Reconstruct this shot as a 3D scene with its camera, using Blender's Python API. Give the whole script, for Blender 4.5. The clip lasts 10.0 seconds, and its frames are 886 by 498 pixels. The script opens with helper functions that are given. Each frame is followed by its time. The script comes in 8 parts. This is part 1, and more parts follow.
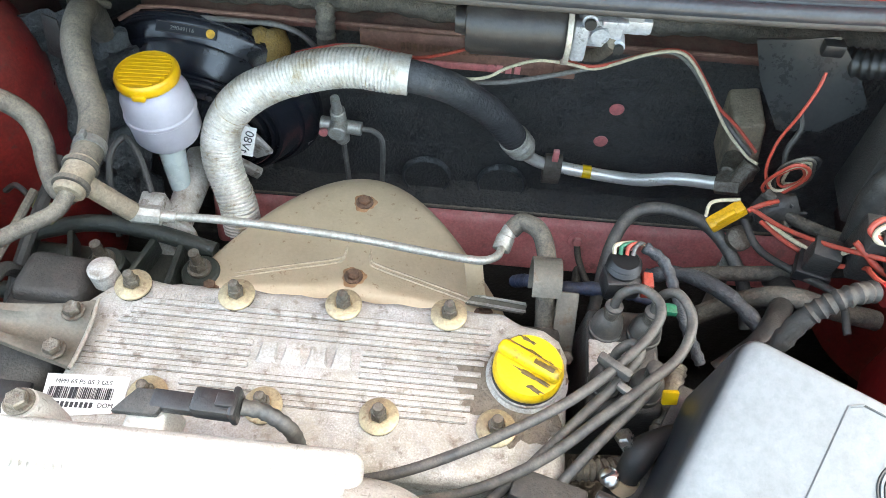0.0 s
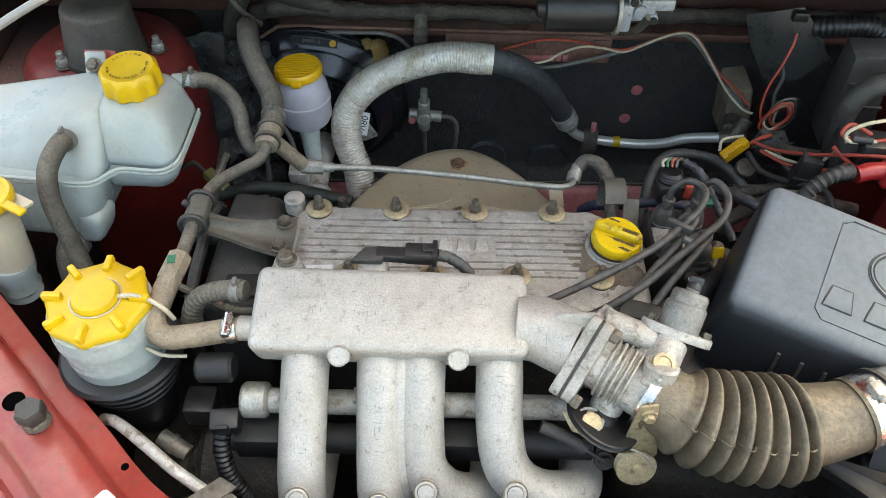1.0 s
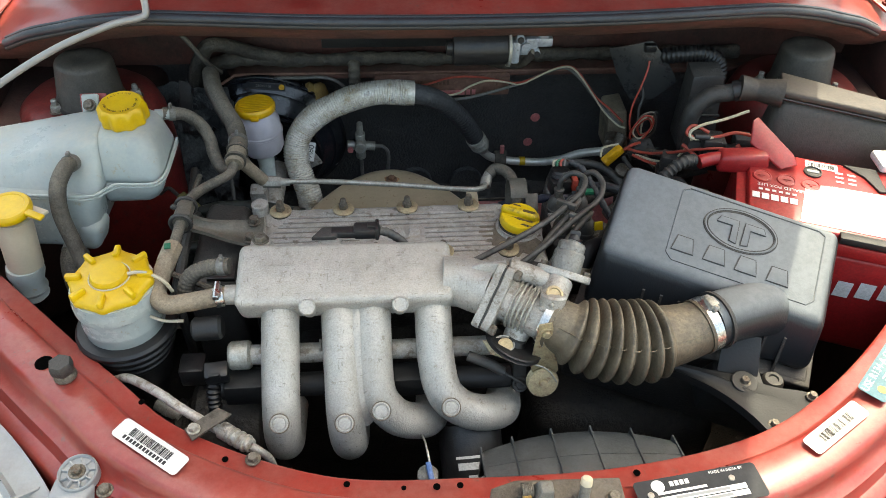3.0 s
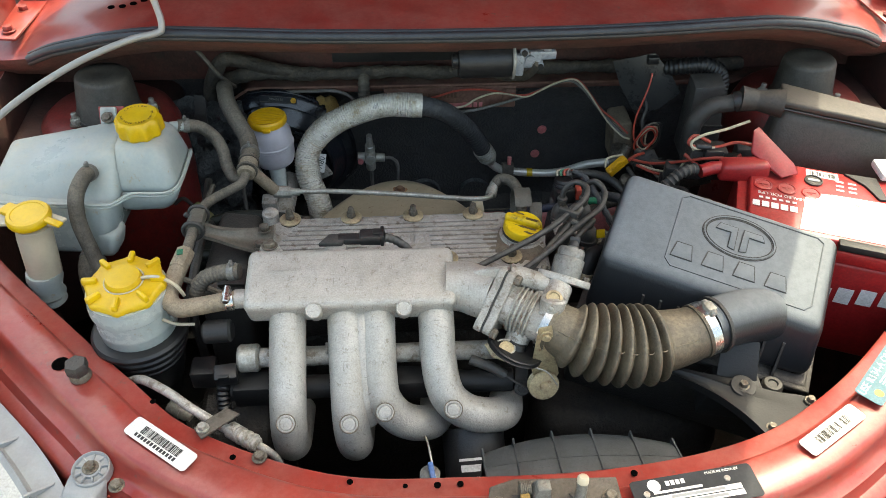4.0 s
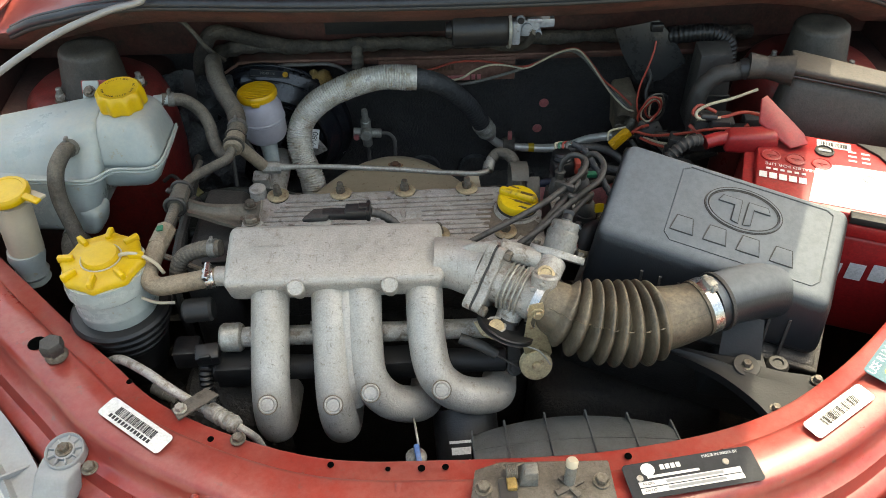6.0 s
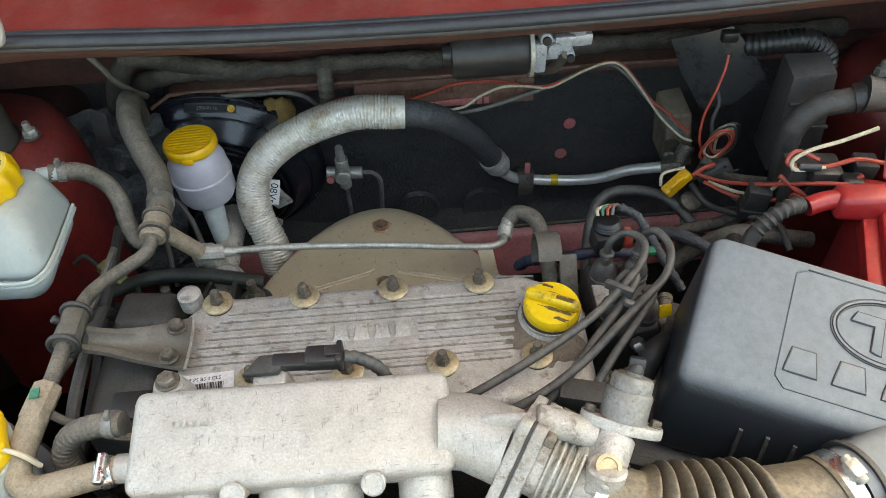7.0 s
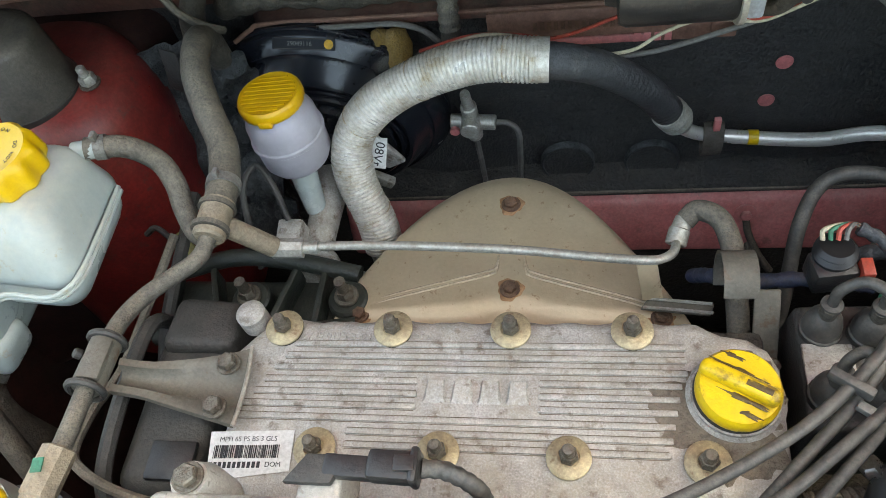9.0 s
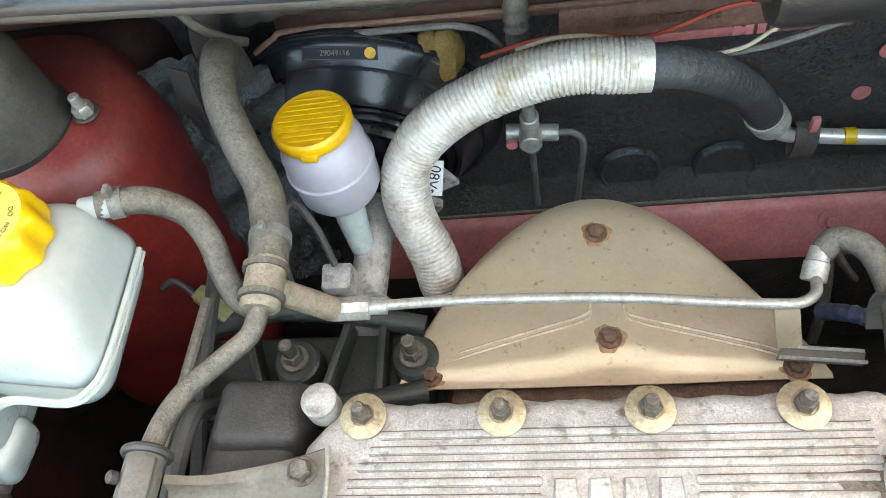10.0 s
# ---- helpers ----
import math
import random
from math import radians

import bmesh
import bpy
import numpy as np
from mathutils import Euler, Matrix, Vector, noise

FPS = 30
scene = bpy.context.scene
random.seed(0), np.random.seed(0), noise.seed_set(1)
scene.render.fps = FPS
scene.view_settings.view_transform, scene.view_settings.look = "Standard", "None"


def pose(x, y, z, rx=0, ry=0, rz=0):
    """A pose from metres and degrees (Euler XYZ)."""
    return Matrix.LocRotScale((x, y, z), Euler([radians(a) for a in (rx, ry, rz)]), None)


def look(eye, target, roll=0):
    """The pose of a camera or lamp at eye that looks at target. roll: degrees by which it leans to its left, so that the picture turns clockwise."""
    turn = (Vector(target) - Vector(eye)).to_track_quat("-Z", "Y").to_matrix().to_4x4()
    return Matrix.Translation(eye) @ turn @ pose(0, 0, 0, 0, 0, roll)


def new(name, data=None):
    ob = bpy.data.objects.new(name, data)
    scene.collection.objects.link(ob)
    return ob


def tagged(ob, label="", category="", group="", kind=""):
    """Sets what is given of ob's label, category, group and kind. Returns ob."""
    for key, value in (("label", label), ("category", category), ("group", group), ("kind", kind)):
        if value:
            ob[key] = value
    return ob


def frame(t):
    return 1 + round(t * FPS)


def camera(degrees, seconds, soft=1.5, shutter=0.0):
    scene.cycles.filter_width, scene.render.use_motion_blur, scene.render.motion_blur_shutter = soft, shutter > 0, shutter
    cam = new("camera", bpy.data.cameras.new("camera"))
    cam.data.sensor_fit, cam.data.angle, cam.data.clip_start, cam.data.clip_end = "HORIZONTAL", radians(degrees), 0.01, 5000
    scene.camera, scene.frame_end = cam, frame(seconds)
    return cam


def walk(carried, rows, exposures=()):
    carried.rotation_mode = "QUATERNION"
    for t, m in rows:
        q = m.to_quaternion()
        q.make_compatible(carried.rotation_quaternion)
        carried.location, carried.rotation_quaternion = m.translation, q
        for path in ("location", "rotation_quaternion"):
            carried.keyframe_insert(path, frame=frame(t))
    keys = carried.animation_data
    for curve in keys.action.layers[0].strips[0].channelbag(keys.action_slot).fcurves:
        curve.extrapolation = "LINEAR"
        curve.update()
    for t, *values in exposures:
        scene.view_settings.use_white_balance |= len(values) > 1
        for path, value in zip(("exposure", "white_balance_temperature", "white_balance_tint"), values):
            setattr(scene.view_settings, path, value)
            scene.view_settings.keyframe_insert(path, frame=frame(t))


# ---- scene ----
cam = camera(60.0, 10.0, soft=0.25)
PATH = [
    (0, (0.0, 0.024, 1.412), (-0.058, 1.202, -0.203), 3.0),
    (0.5, (-0.026, -0.118, 1.475), (-0.048, 1.17, -0.055), 4.6),
    (1, (-0.126, -0.242, 1.487), (-0.119, 1.089, -0.006), 1.4),
    (1.5, (-0.186, -0.328, 1.53), (-0.05, 1.032, 0.07), 3.6),
    (2, (-0.166, -0.386, 1.545), (0.07, 1.018, 0.14), 4.6),
    (3.5, (-0.123, -0.471, 1.563), (0.012, 1.001, 0.215), 1.3),
    (4, (-0.117, -0.481, 1.565), (0.009, 1.009, 0.237), 1.1),
    (4.5, (-0.125, -0.492, 1.566), (0.004, 1.008, 0.249), 1.2),
    (5, (-0.115, -0.507, 1.563), (0.035, 0.985, 0.24), 1.4),
    (5.2, (-0.11, -0.509, 1.562), (0.043, 0.982, 0.238), 1.5),
    (6.3, (-0.075, -0.391, 1.517), (-0.017, 1.059, 0.141), -0.9),
    (6.5, (-0.074, -0.308, 1.505), (0.001, 1.129, 0.116), -0.7),
    (7, (-0.065, -0.14, 1.463), (0.004, 1.22, -0.002), -2.4),
    (7.5, (-0.039, -0.071, 1.437), (-0.102, 1.202, -0.104), -6.2),
    (8, (-0.003, -0.023, 1.415), (-0.337, 1.185, -0.143), -12.9),
    (8.5, (-0.007, 0.011, 1.392), (-0.469, 1.141, -0.192), -15.5),
    (9, (-0.039, 0.085, 1.378), (-0.402, 1.175, -0.259), -15.8),
    (9.5, (-0.07, 0.15, 1.36), (-0.298, 1.229, -0.309), -14.1),
    (10, (-0.14, 0.181, 1.331), (-0.42, 1.226, -0.351), -15.9),
]
BASE = 1.9
walk(cam, [(t, look(eye, target, roll)) for t, eye, target, roll in PATH],
     [(t, e + BASE, k, -1) for t, e, k in ((0, 1.94, 7700), (0.5, 0.78, 7600), (1, 0.66, 7800), (1.5, 0.62, 7800), (2, 0.42, 7700), (3.5, 0.22, 7700), (5.2, 0.2, 7700), (6.3, 0.02, 8000), (7, 0.74, 8100), (8, 1.0, 8200), (8.5, 1.0, 8200), (9.2, 1.22, 8200), (10, 1.85, 8200))])

# ---- light ----
SUN = Vector((0.31, 0.36, 1.0)).normalized()
world = bpy.data.worlds.new("sky")
scene.world = world
world.use_nodes = True
wn = world.node_tree
sky = wn.nodes.new("ShaderNodeTexSky")
sky.sky_type = "NISHITA"
sky.sun_disc = False
sky.air_density, sky.dust_density, sky.ozone_density = 1.0, 5.0, 0.6
sky.sun_elevation = math.asin(SUN.z)
sky.sun_rotation = math.atan2(SUN.x, SUN.y)
wn.links.new(sky.outputs[0], wn.nodes["Background"].inputs[0])
wn.nodes["Background"].inputs[1].default_value = 0.15
sun_data = bpy.data.lights.new("sun", "SUN")
sun_data.energy, sun_data.angle, sun_data.color = 1.5, radians(0.6), (1.0, 0.95, 0.88)
sun = new("sun", sun_data)
sun.matrix_world = look(SUN * 20, (0, 0, 0))


# ---- materials ----
def mat(name, a, b=None, rough=(0.45, 0.65), metal=0.0, scale=30.0, dust=0.0, dustcol=(0.30, 0.24, 0.17), bump=0.15,
        fine=400.0, coat=0.0, spots=0.0, spotcol=(0.03, 0.025, 0.02), spotscale=90.0, trans=0.0, sss=0.0, brush=None, mottle=0.45, grain=0.45, low=0.12, scratch=0.0, patch=0.1, tilt=-0.1):
    """Two-tone noise colour, settled dust on faces that look up, small spots, fine relief."""
    m = bpy.data.materials.new(name)
    m.use_nodes = True
    t = m.node_tree
    n, l = t.nodes, t.links
    p = n["Principled BSDF"]
    b = b or tuple(c * 0.7 for c in a)
    tc = n.new("ShaderNodeTexCoord")
    mp = n.new("ShaderNodeMapping")
    if brush:
        mp.inputs["Scale"].default_value = brush
    l.new(tc.outputs["Object"], mp.inputs[0])

    def noise_node(s, detail=5.0, ro=0.6):
        k = n.new("ShaderNodeTexNoise")
        k.inputs["Scale"].default_value, k.inputs["Detail"].default_value, k.inputs["Roughness"].default_value = s, detail, ro
        l.new(mp.outputs[0], k.inputs["Vector"])
        return k.outputs["Fac"]

    def ramp(fac, lo, hi, v0=0.0, v1=1.0):
        k = n.new("ShaderNodeMapRange")
        k.inputs[1].default_value, k.inputs[2].default_value, k.inputs[3].default_value, k.inputs[4].default_value = lo, hi, v0, v1
        l.new(fac, k.inputs[0])
        return k.outputs[0]

    def mix(fac, c1, c2):
        k = n.new("ShaderNodeMix")
        k.data_type = "RGBA"
        l.new(fac, k.inputs[0])
        for i, c in ((6, c1), (7, c2)):
            if isinstance(c, tuple):
                k.inputs[i].default_value = (*c, 1)
            else:
                l.new(c, k.inputs[i])
        return k.outputs[2]

    def times(x, y):
        k = n.new("ShaderNodeMath")
        k.operation = "MULTIPLY"
        for i, c in ((0, x), (1, y)):
            if isinstance(c, float):
                k.inputs[i].default_value = c
            else:
                l.new(c, k.inputs[i])
        return k.outputs[0]

    big, small = noise_node(scale), noise_node(fine, 3.0)
    mid = noise_node(scale * 4.3, 8.0, 0.72)
    col = mix(ramp(big, 0.38, 0.62), a, b)
    col = mix(ramp(mid, 0.42, 0.72, 0.0, mottle), col, tuple(c * 0.45 for c in b))
    col = mix(ramp(mid, 0.46, 0.26, 0.0, mottle * 0.6), col, tuple(min(0.9, c * 1.35 + 0.01) for c in a))
    col = mix(ramp(small, 0.45, 0.72, 0.0, grain), col, tuple(c * 0.5 for c in b))
    col = mix(ramp(small, 0.45, 0.25, 0.0, grain * 0.7), col, tuple(min(0.9, c * 1.3 + 0.008) for c in a))
    if scratch:
        for k, stretch in enumerate(((6, 1, 1), (1, 7, 1))):
            m2 = n.new("ShaderNodeMapping")
            m2.inputs["Scale"].default_value = stretch
            m2.inputs["Rotation"].default_value = (0, 0, 0.5 + 0.9 * k)
            l.new(tc.outputs["Object"], m2.inputs[0])
            nz = n.new("ShaderNodeTexNoise")
            nz.inputs["Scale"].default_value, nz.inputs["Detail"].default_value = 95.0, 3.0
            l.new(m2.outputs[0], nz.inputs["Vector"])
            col = mix(ramp(nz.outputs["Fac"], 0.66, 0.72, 0.0, scratch), col, tuple(c * 0.35 for c in b))
    if spots:
        col = mix(ramp(noise_node(spotscale, 6.0, 0.7), 0.62 - 0.12 * spots, 0.70 - 0.08 * spots, 0.0, 0.85), col, spotcol)
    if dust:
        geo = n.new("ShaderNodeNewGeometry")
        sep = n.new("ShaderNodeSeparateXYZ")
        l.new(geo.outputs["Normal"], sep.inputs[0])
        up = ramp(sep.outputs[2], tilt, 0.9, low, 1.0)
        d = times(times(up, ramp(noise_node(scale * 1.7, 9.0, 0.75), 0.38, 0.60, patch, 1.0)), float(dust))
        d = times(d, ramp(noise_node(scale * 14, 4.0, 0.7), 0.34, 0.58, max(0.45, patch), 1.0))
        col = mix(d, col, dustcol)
        l.new(times(ramp(big, 0.3, 0.7, 0.6, 1.0), float(1)), p.inputs["Roughness"])
    rr = ramp(big, 0.3, 0.7, rough[0], rough[1])
    if dust:
        k = n.new("ShaderNodeMix")
        l.new(d, k.inputs[0])
        l.new(rr, k.inputs[2])
        k.inputs[3].default_value = 0.9
        rr = k.outputs[0]
    l.new(rr, p.inputs["Roughness"])
    l.new(col, p.inputs["Base Color"])
    p.inputs["Metallic"].default_value = metal
    p.inputs["Coat Weight"].default_value = coat
    p.inputs["Coat Roughness"].default_value = 0.15
    if trans:
        p.inputs["Transmission Weight"].default_value = trans
    if sss:
        p.inputs["Subsurface Weight"].default_value = sss
        p.inputs["Subsurface Radius"].default_value = (0.02, 0.02, 0.018)
        p.inputs["Subsurface Scale"].default_value = 0.5
    if bump:
        bn = n.new("ShaderNodeBump")
        bn.inputs["Strength"].default_value, bn.inputs["Distance"].default_value = bump, 0.005
        l.new(small, bn.inputs["Height"])
        l.new(bn.outputs[0], p.inputs["Normal"])
    return m


RED = mat("red_paint", (0.29, 0.024, 0.018), (0.21, 0.019, 0.015), (0.22, 0.38), 0.0, 9, 0.28, (0.40, 0.19, 0.145), 0.03, 250, coat=0.4, mottle=0.12, grain=0.12, spots=0.06, spotcol=(0.12, 0.05, 0.04), spotscale=80)
RED_DUSTY = mat("dusty_red_paint", (0.23, 0.020, 0.017), (0.15, 0.014, 0.012), (0.25, 0.5), 0.0, 14, 0.28, (0.28, 0.13, 0.10), 0.08, 300, spots=0.35, spotcol=(0.09, 0.035, 0.028), spotscale=70, mottle=0.5)
# dirt plus shade, both put into the colour of low bay walls
RED_DEEP = mat("dirty_shaded_red_paint", (0.048, 0.012, 0.010), (0.022, 0.010, 0.008), (0.5, 0.75), 0.0, 12, 0.4, (0.10, 0.06, 0.042), 0.15, 200, spots=0.6, spotcol=(0.028, 0.018, 0.013), spotscale=30, mottle=0.6)
MAT_FELT = mat("black_bitumen_mat", (0.028, 0.028, 0.029), (0.044, 0.043, 0.041), (0.45, 0.8), 0.0, 14, 0.35, (0.11, 0.095, 0.075), 1.0, 260, spots=0.2, spotcol=(0.06, 0.052, 0.042), spotscale=60, mottle=0.7, grain=0.6, low=0.35)
ALU = mat("cast_aluminium", (0.54, 0.52, 0.48), (0.38, 0.355, 0.31), (0.34, 0.55), 0.3, 22, 0.4, (0.42, 0.36, 0.28), 0.25, 600, spots=0.75, spotcol=(0.12, 0.085, 0.055), spotscale=85, mottle=0.6)
ALU_PLENUM = mat("sand_cast_aluminium", (0.50, 0.478, 0.435), (0.425, 0.402, 0.36), (0.33, 0.46), 0.3, 14, 0.28, (0.50, 0.44, 0.34), 0.22, 520, spots=0.22, spotcol=(0.22, 0.19, 0.15), spotscale=120, mottle=0.3, grain=0.4, scratch=0.65)
ALU_COVER = mat("weathered_cover_aluminium", (0.56, 0.54, 0.50), (0.40, 0.38, 0.345), (0.36, 0.55), 0.25, 24, 0.5, (0.42, 0.36, 0.27), 0.22, 700, spots=0.55, spotcol=(0.13, 0.10, 0.075), spotscale=70, mottle=0.6, grain=0.6, scratch=0.4)
STEEL = mat("dull_zinc_steel", (0.50, 0.49, 0.44), (0.38, 0.36, 0.30), (0.3, 0.5), 0.45, 60, 0.25, bump=0.1)
PIPE = mat("bare_aluminium_tube", (0.78, 0.76, 0.71), (0.66, 0.63, 0.56), (0.22, 0.36), 0.45, 14, 0.15, (0.5, 0.45, 0.36), 0.05, 400, spots=0.15, spotcol=(0.35, 0.28, 0.18), spotscale=50, mottle=0.2, grain=0.1)
BRIGHT = mat("bright_steel", (0.72, 0.72, 0.70), (0.6, 0.6, 0.58), (0.18, 0.35), 1.0, 80, 0.1, bump=0.05)
GOLD = mat("yellow_passivated_steel", (0.53, 0.44, 0.26), (0.42, 0.35, 0.22), (0.28, 0.48), 0.5, 120, 0.35, bump=0.2, spots=0.4, spotcol=(0.2, 0.12, 0.06), spotscale=120)
BOLT = mat("dirty_bolt_steel", (0.21, 0.19, 0.155), (0.14, 0.12, 0.095), (0.4, 0.6), 0.6, 150, 0.15, bump=0.4, spots=0.3, spotcol=(0.10, 0.055, 0.03), spotscale=140)
RUST = mat("rusty_steel", (0.20, 0.10, 0.055), (0.12, 0.065, 0.045), (0.6, 0.8), 0.3, 120, 0.3, bump=0.5)
SHIELD = mat("heat_tinted_steel_shield", (0.56, 0.455, 0.305), (0.49, 0.39, 0.255), (0.30, 0.42), 0.4, 9, 0.22, (0.55, 0.47, 0.35), 0.06, 300, spots=0.10, spotcol=(0.24, 0.13, 0.06), spotscale=140, mottle=0.16, grain=0.12)
STAIN_FOIL = mat("brown_wrap_edge", (0.55, 0.45, 0.30), (0.38, 0.29, 0.18), (0.4, 0.6), 0.1, 60, 0.2, bump=0.2, spots=0.6, spotcol=(0.70, 0.66, 0.58), spotscale=120)
FOIL = mat("ribbed_foil_sleeve", (0.76, 0.735, 0.685), (0.62, 0.58, 0.50), (0.22, 0.42), 0.35, 45, 0.45, (0.52, 0.42, 0.28), 0.3, 300, spots=0.45, spotcol=(0.33, 0.25, 0.15), spotscale=45)
RUBBER = mat("black_rubber", (0.022, 0.021, 0.02), (0.04, 0.038, 0.034), (0.5, 0.7), 0.0, 40, 0.25, (0.16, 0.14, 0.115), 0.2, 300)
RUBBER_DUSTY = mat("dusty_rubber_hose", (0.075, 0.066, 0.054), (0.036, 0.033, 0.029), (0.5, 0.75), 0.0, 38, 0.75, (0.27, 0.23, 0.17), 0.4, 300, spots=0.45, spotcol=(0.022, 0.02, 0.018), spotscale=55, mottle=0.4, patch=0.45, grain=0.6)
RUBBER_BROWN = mat("dust_coated_brown_hose", (0.24, 0.185, 0.12), (0.13, 0.105, 0.075), (0.5, 0.75), 0.0, 35, 0.75, (0.42, 0.34, 0.24), 0.35, 300, spots=0.3, spotcol=(0.07, 0.055, 0.04), spotscale=50, mottle=0.4, patch=0.45, grain=0.55)
BELLOWS = mat("dusty_olive_bellows_rubber", (0.092, 0.075, 0.050), (0.058, 0.049, 0.035), (0.34, 0.5), 0.0, 20, 0.7, (0.33, 0.265, 0.175), 0.2, 300, spots=0.2, spotcol=(0.06, 0.05, 0.038), spotscale=60, mottle=0.5)
BLACK = mat("black_plastic", (0.014, 0.014, 0.015), (0.022, 0.022, 0.022), (0.28, 0.45), 0.0, 50, 0.12, (0.16, 0.14, 0.12), 0.1, 400)
BLACK_DUSTY = mat("dusty_black_plastic", (0.020, 0.020, 0.020), (0.032, 0.030, 0.028), (0.36, 0.6), 0.0, 26, 0.55, (0.115, 0.103, 0.086), 0.25, 400, spots=0.4, spotcol=(0.012, 0.012, 0.012), spotscale=45, mottle=0.4, patch=0.35, grain=0.5)
# dust film on top; near-black sides, partly unlit tone put into the colour
GREYBOX = mat("dust_topped_dark_sided_plastic", (0.018, 0.021, 0.024), (0.014, 0.016, 0.019), (0.28, 0.42), 0.0, 8, 0.9, (0.200, 0.220, 0.230), 0.10, 500, mottle=0.12, grain=0.2, low=0.02, patch=0.80, tilt=0.55)
CAPGREY = mat("dusty_dome_plastic", (0.062, 0.056, 0.047), (0.046, 0.042, 0.035), (0.42, 0.6), 0.0, 25, 0.55, (0.17, 0.15, 0.115), 0.15, 400, mottle=0.3)
# cream tint on upward faces paints in the sun's highlights
TANK = mat("milky_translucent_plastic", (0.37, 0.415, 0.40), (0.30, 0.35, 0.345), (0.2, 0.34), 0.0, 7, 0.35, (0.62, 0.555, 0.40), 0.06, 200, sss=0.6, mottle=0.15, spots=0.02, spotcol=(0.30, 0.26, 0.18), spotscale=60, grain=0.1)
NECK = mat("yellowed_translucent_plastic", (0.52, 0.46, 0.34), (0.46, 0.41, 0.31), (0.3, 0.45), 0.0, 12, 0.08, (0.6, 0.5, 0.35), 0.05, 200, sss=0.4, mottle=0.08, grain=0.08)
BRAKE_TANK = mat("cloudy_translucent_plastic", (0.42, 0.405, 0.45), (0.35, 0.34, 0.37), (0.28, 0.42), 0.0, 20, 0.25, (0.5, 0.45, 0.38), 0.05, 200, sss=0.4, mottle=0.08, grain=0.08)
YELLOW = mat("yellow_plastic", (0.68, 0.44, 0.009), (0.60, 0.375, 0.008), (0.28, 0.42), 0.0, 40, 0.10, (0.55, 0.40, 0.12), 0.06, 400, mottle=0.12, grain=0.08)
GOLDEN = mat("golden_yellow_plastic", (0.70, 0.40, 0.010), (0.60, 0.33, 0.008), (0.28, 0.42), 0.0, 40, 0.08, (0.50, 0.34, 0.10), 0.06, 400, mottle=0.15, grain=0.08)
YELLOW_WORN = mat("oil_stained_yellow_plastic", (0.82, 0.56, 0.015), (0.74, 0.48, 0.012), (0.3, 0.5), 0.0, 40, 0.08, (0.5, 0.38, 0.12), 0.15, 300, spots=0.6, spotcol=(0.11, 0.065, 0.02), spotscale=30, mottle=0.2, grain=0.1)
AMBER = mat("amber_plastic", (0.78, 0.42, 0.012), (0.66, 0.34, 0.01), (0.35, 0.5), 0.0, 60, 0.1, bump=0.08)
OCHRE = mat("ochre_foam", (0.36, 0.22, 0.05), (0.28, 0.17, 0.04), (0.7, 0.9), 0.0, 80, 0.3, bump=0.5)
BATT_RED = mat("red_battery_plastic", (0.37, 0.015, 0.017), (0.30, 0.012, 0.014), (0.28, 0.42), 0.0, 20, 0.1, (0.45, 0.28, 0.24), 0.04, 300)
WIRE_RED = mat("red_wire", (0.50, 0.055, 0.03), (0.38, 0.05, 0.03), (0.4, 0.55), 0.0, 60, 0.2, bump=0.0)
WIRE_CREAM = mat("cream_wire", (0.62, 0.55, 0.38), (0.5, 0.43, 0.3), (0.4, 0.55), 0.0, 60, 0.2, bump=0.0)
WIRE_GREY = mat("grey_wire", (0.16, 0.15, 0.14), (0.1, 0.1, 0.09), (0.45, 0.6), 0.0, 60, 0.3, bump=0.0)
BLUE = mat("blue_loom_tape", (0.035, 0.050, 0.10), (0.025, 0.032, 0.055), (0.45, 0.6), 0.0, 60, 0.2, bump=0.1)
BLUE_CLIP = mat("blue_plastic", (0.06, 0.16, 0.42), None, (0.3, 0.5), 0.0, 60, 0.1, bump=0.0)
GREEN = mat("green_plastic", (0.012, 0.20, 0.10), None, (0.4, 0.5), 0.0, 60, 0.1, bump=0.0)
WHITE = mat("white_paper_label", (0.74, 0.74, 0.72), (0.66, 0.66, 0.63), (0.4, 0.55), 0.0, 30, 0.12, bump=0.0, mottle=0.08)
INK = mat("black_print", (0.02, 0.02, 0.022), None, (0.5, 0.6), bump=0.0)
PLATE = mat("black_printed_foil", (0.010, 0.013, 0.019), None, (0.65, 0.75), 0.0, 30, 0.03, (0.13, 0.12, 0.10), bump=0.03)
SKYBLUE = mat("pale_blue_label", (0.085, 0.175, 0.215), (0.095, 0.19, 0.225), (0.82, 0.92), 0.0, 30, 0.15, bump=0.0)
LAMP_GREY = mat("grey_lamp_plastic", (0.30, 0.32, 0.33), (0.26, 0.27, 0.28), (0.45, 0.6), 0.0, 30, 0.25, (0.36, 0.33, 0.28), bump=0.03, mottle=0.12, grain=0.12)
GLASSY = mat("clear_lamp_lens", (0.52, 0.51, 0.46), (0.46, 0.45, 0.41), (0.12, 0.25), 0.0, 20, 0.12, bump=0.0, coat=0.6, mottle=0.05)
SEAL = mat("rubber_seal", (0.030, 0.035, 0.042), (0.023, 0.027, 0.032), (0.30, 0.48), 0.0, 20, 0.14, (0.12, 0.125, 0.12), 0.08, 300)
GROUND = mat("pale_concrete", (0.34, 0.31, 0.27), (0.27, 0.245, 0.21), (0.8, 0.95), 0.0, 1.5, 0.0, bump=0.4, fine=60)
STAIN = mat("brown_oil_stain", (0.13, 0.10, 0.07), (0.20, 0.165, 0.125), (0.4, 0.7), 0.0, 60, 0.3, bump=0.6, spots=0.7, spotcol=(0.07, 0.05, 0.032), spotscale=120)
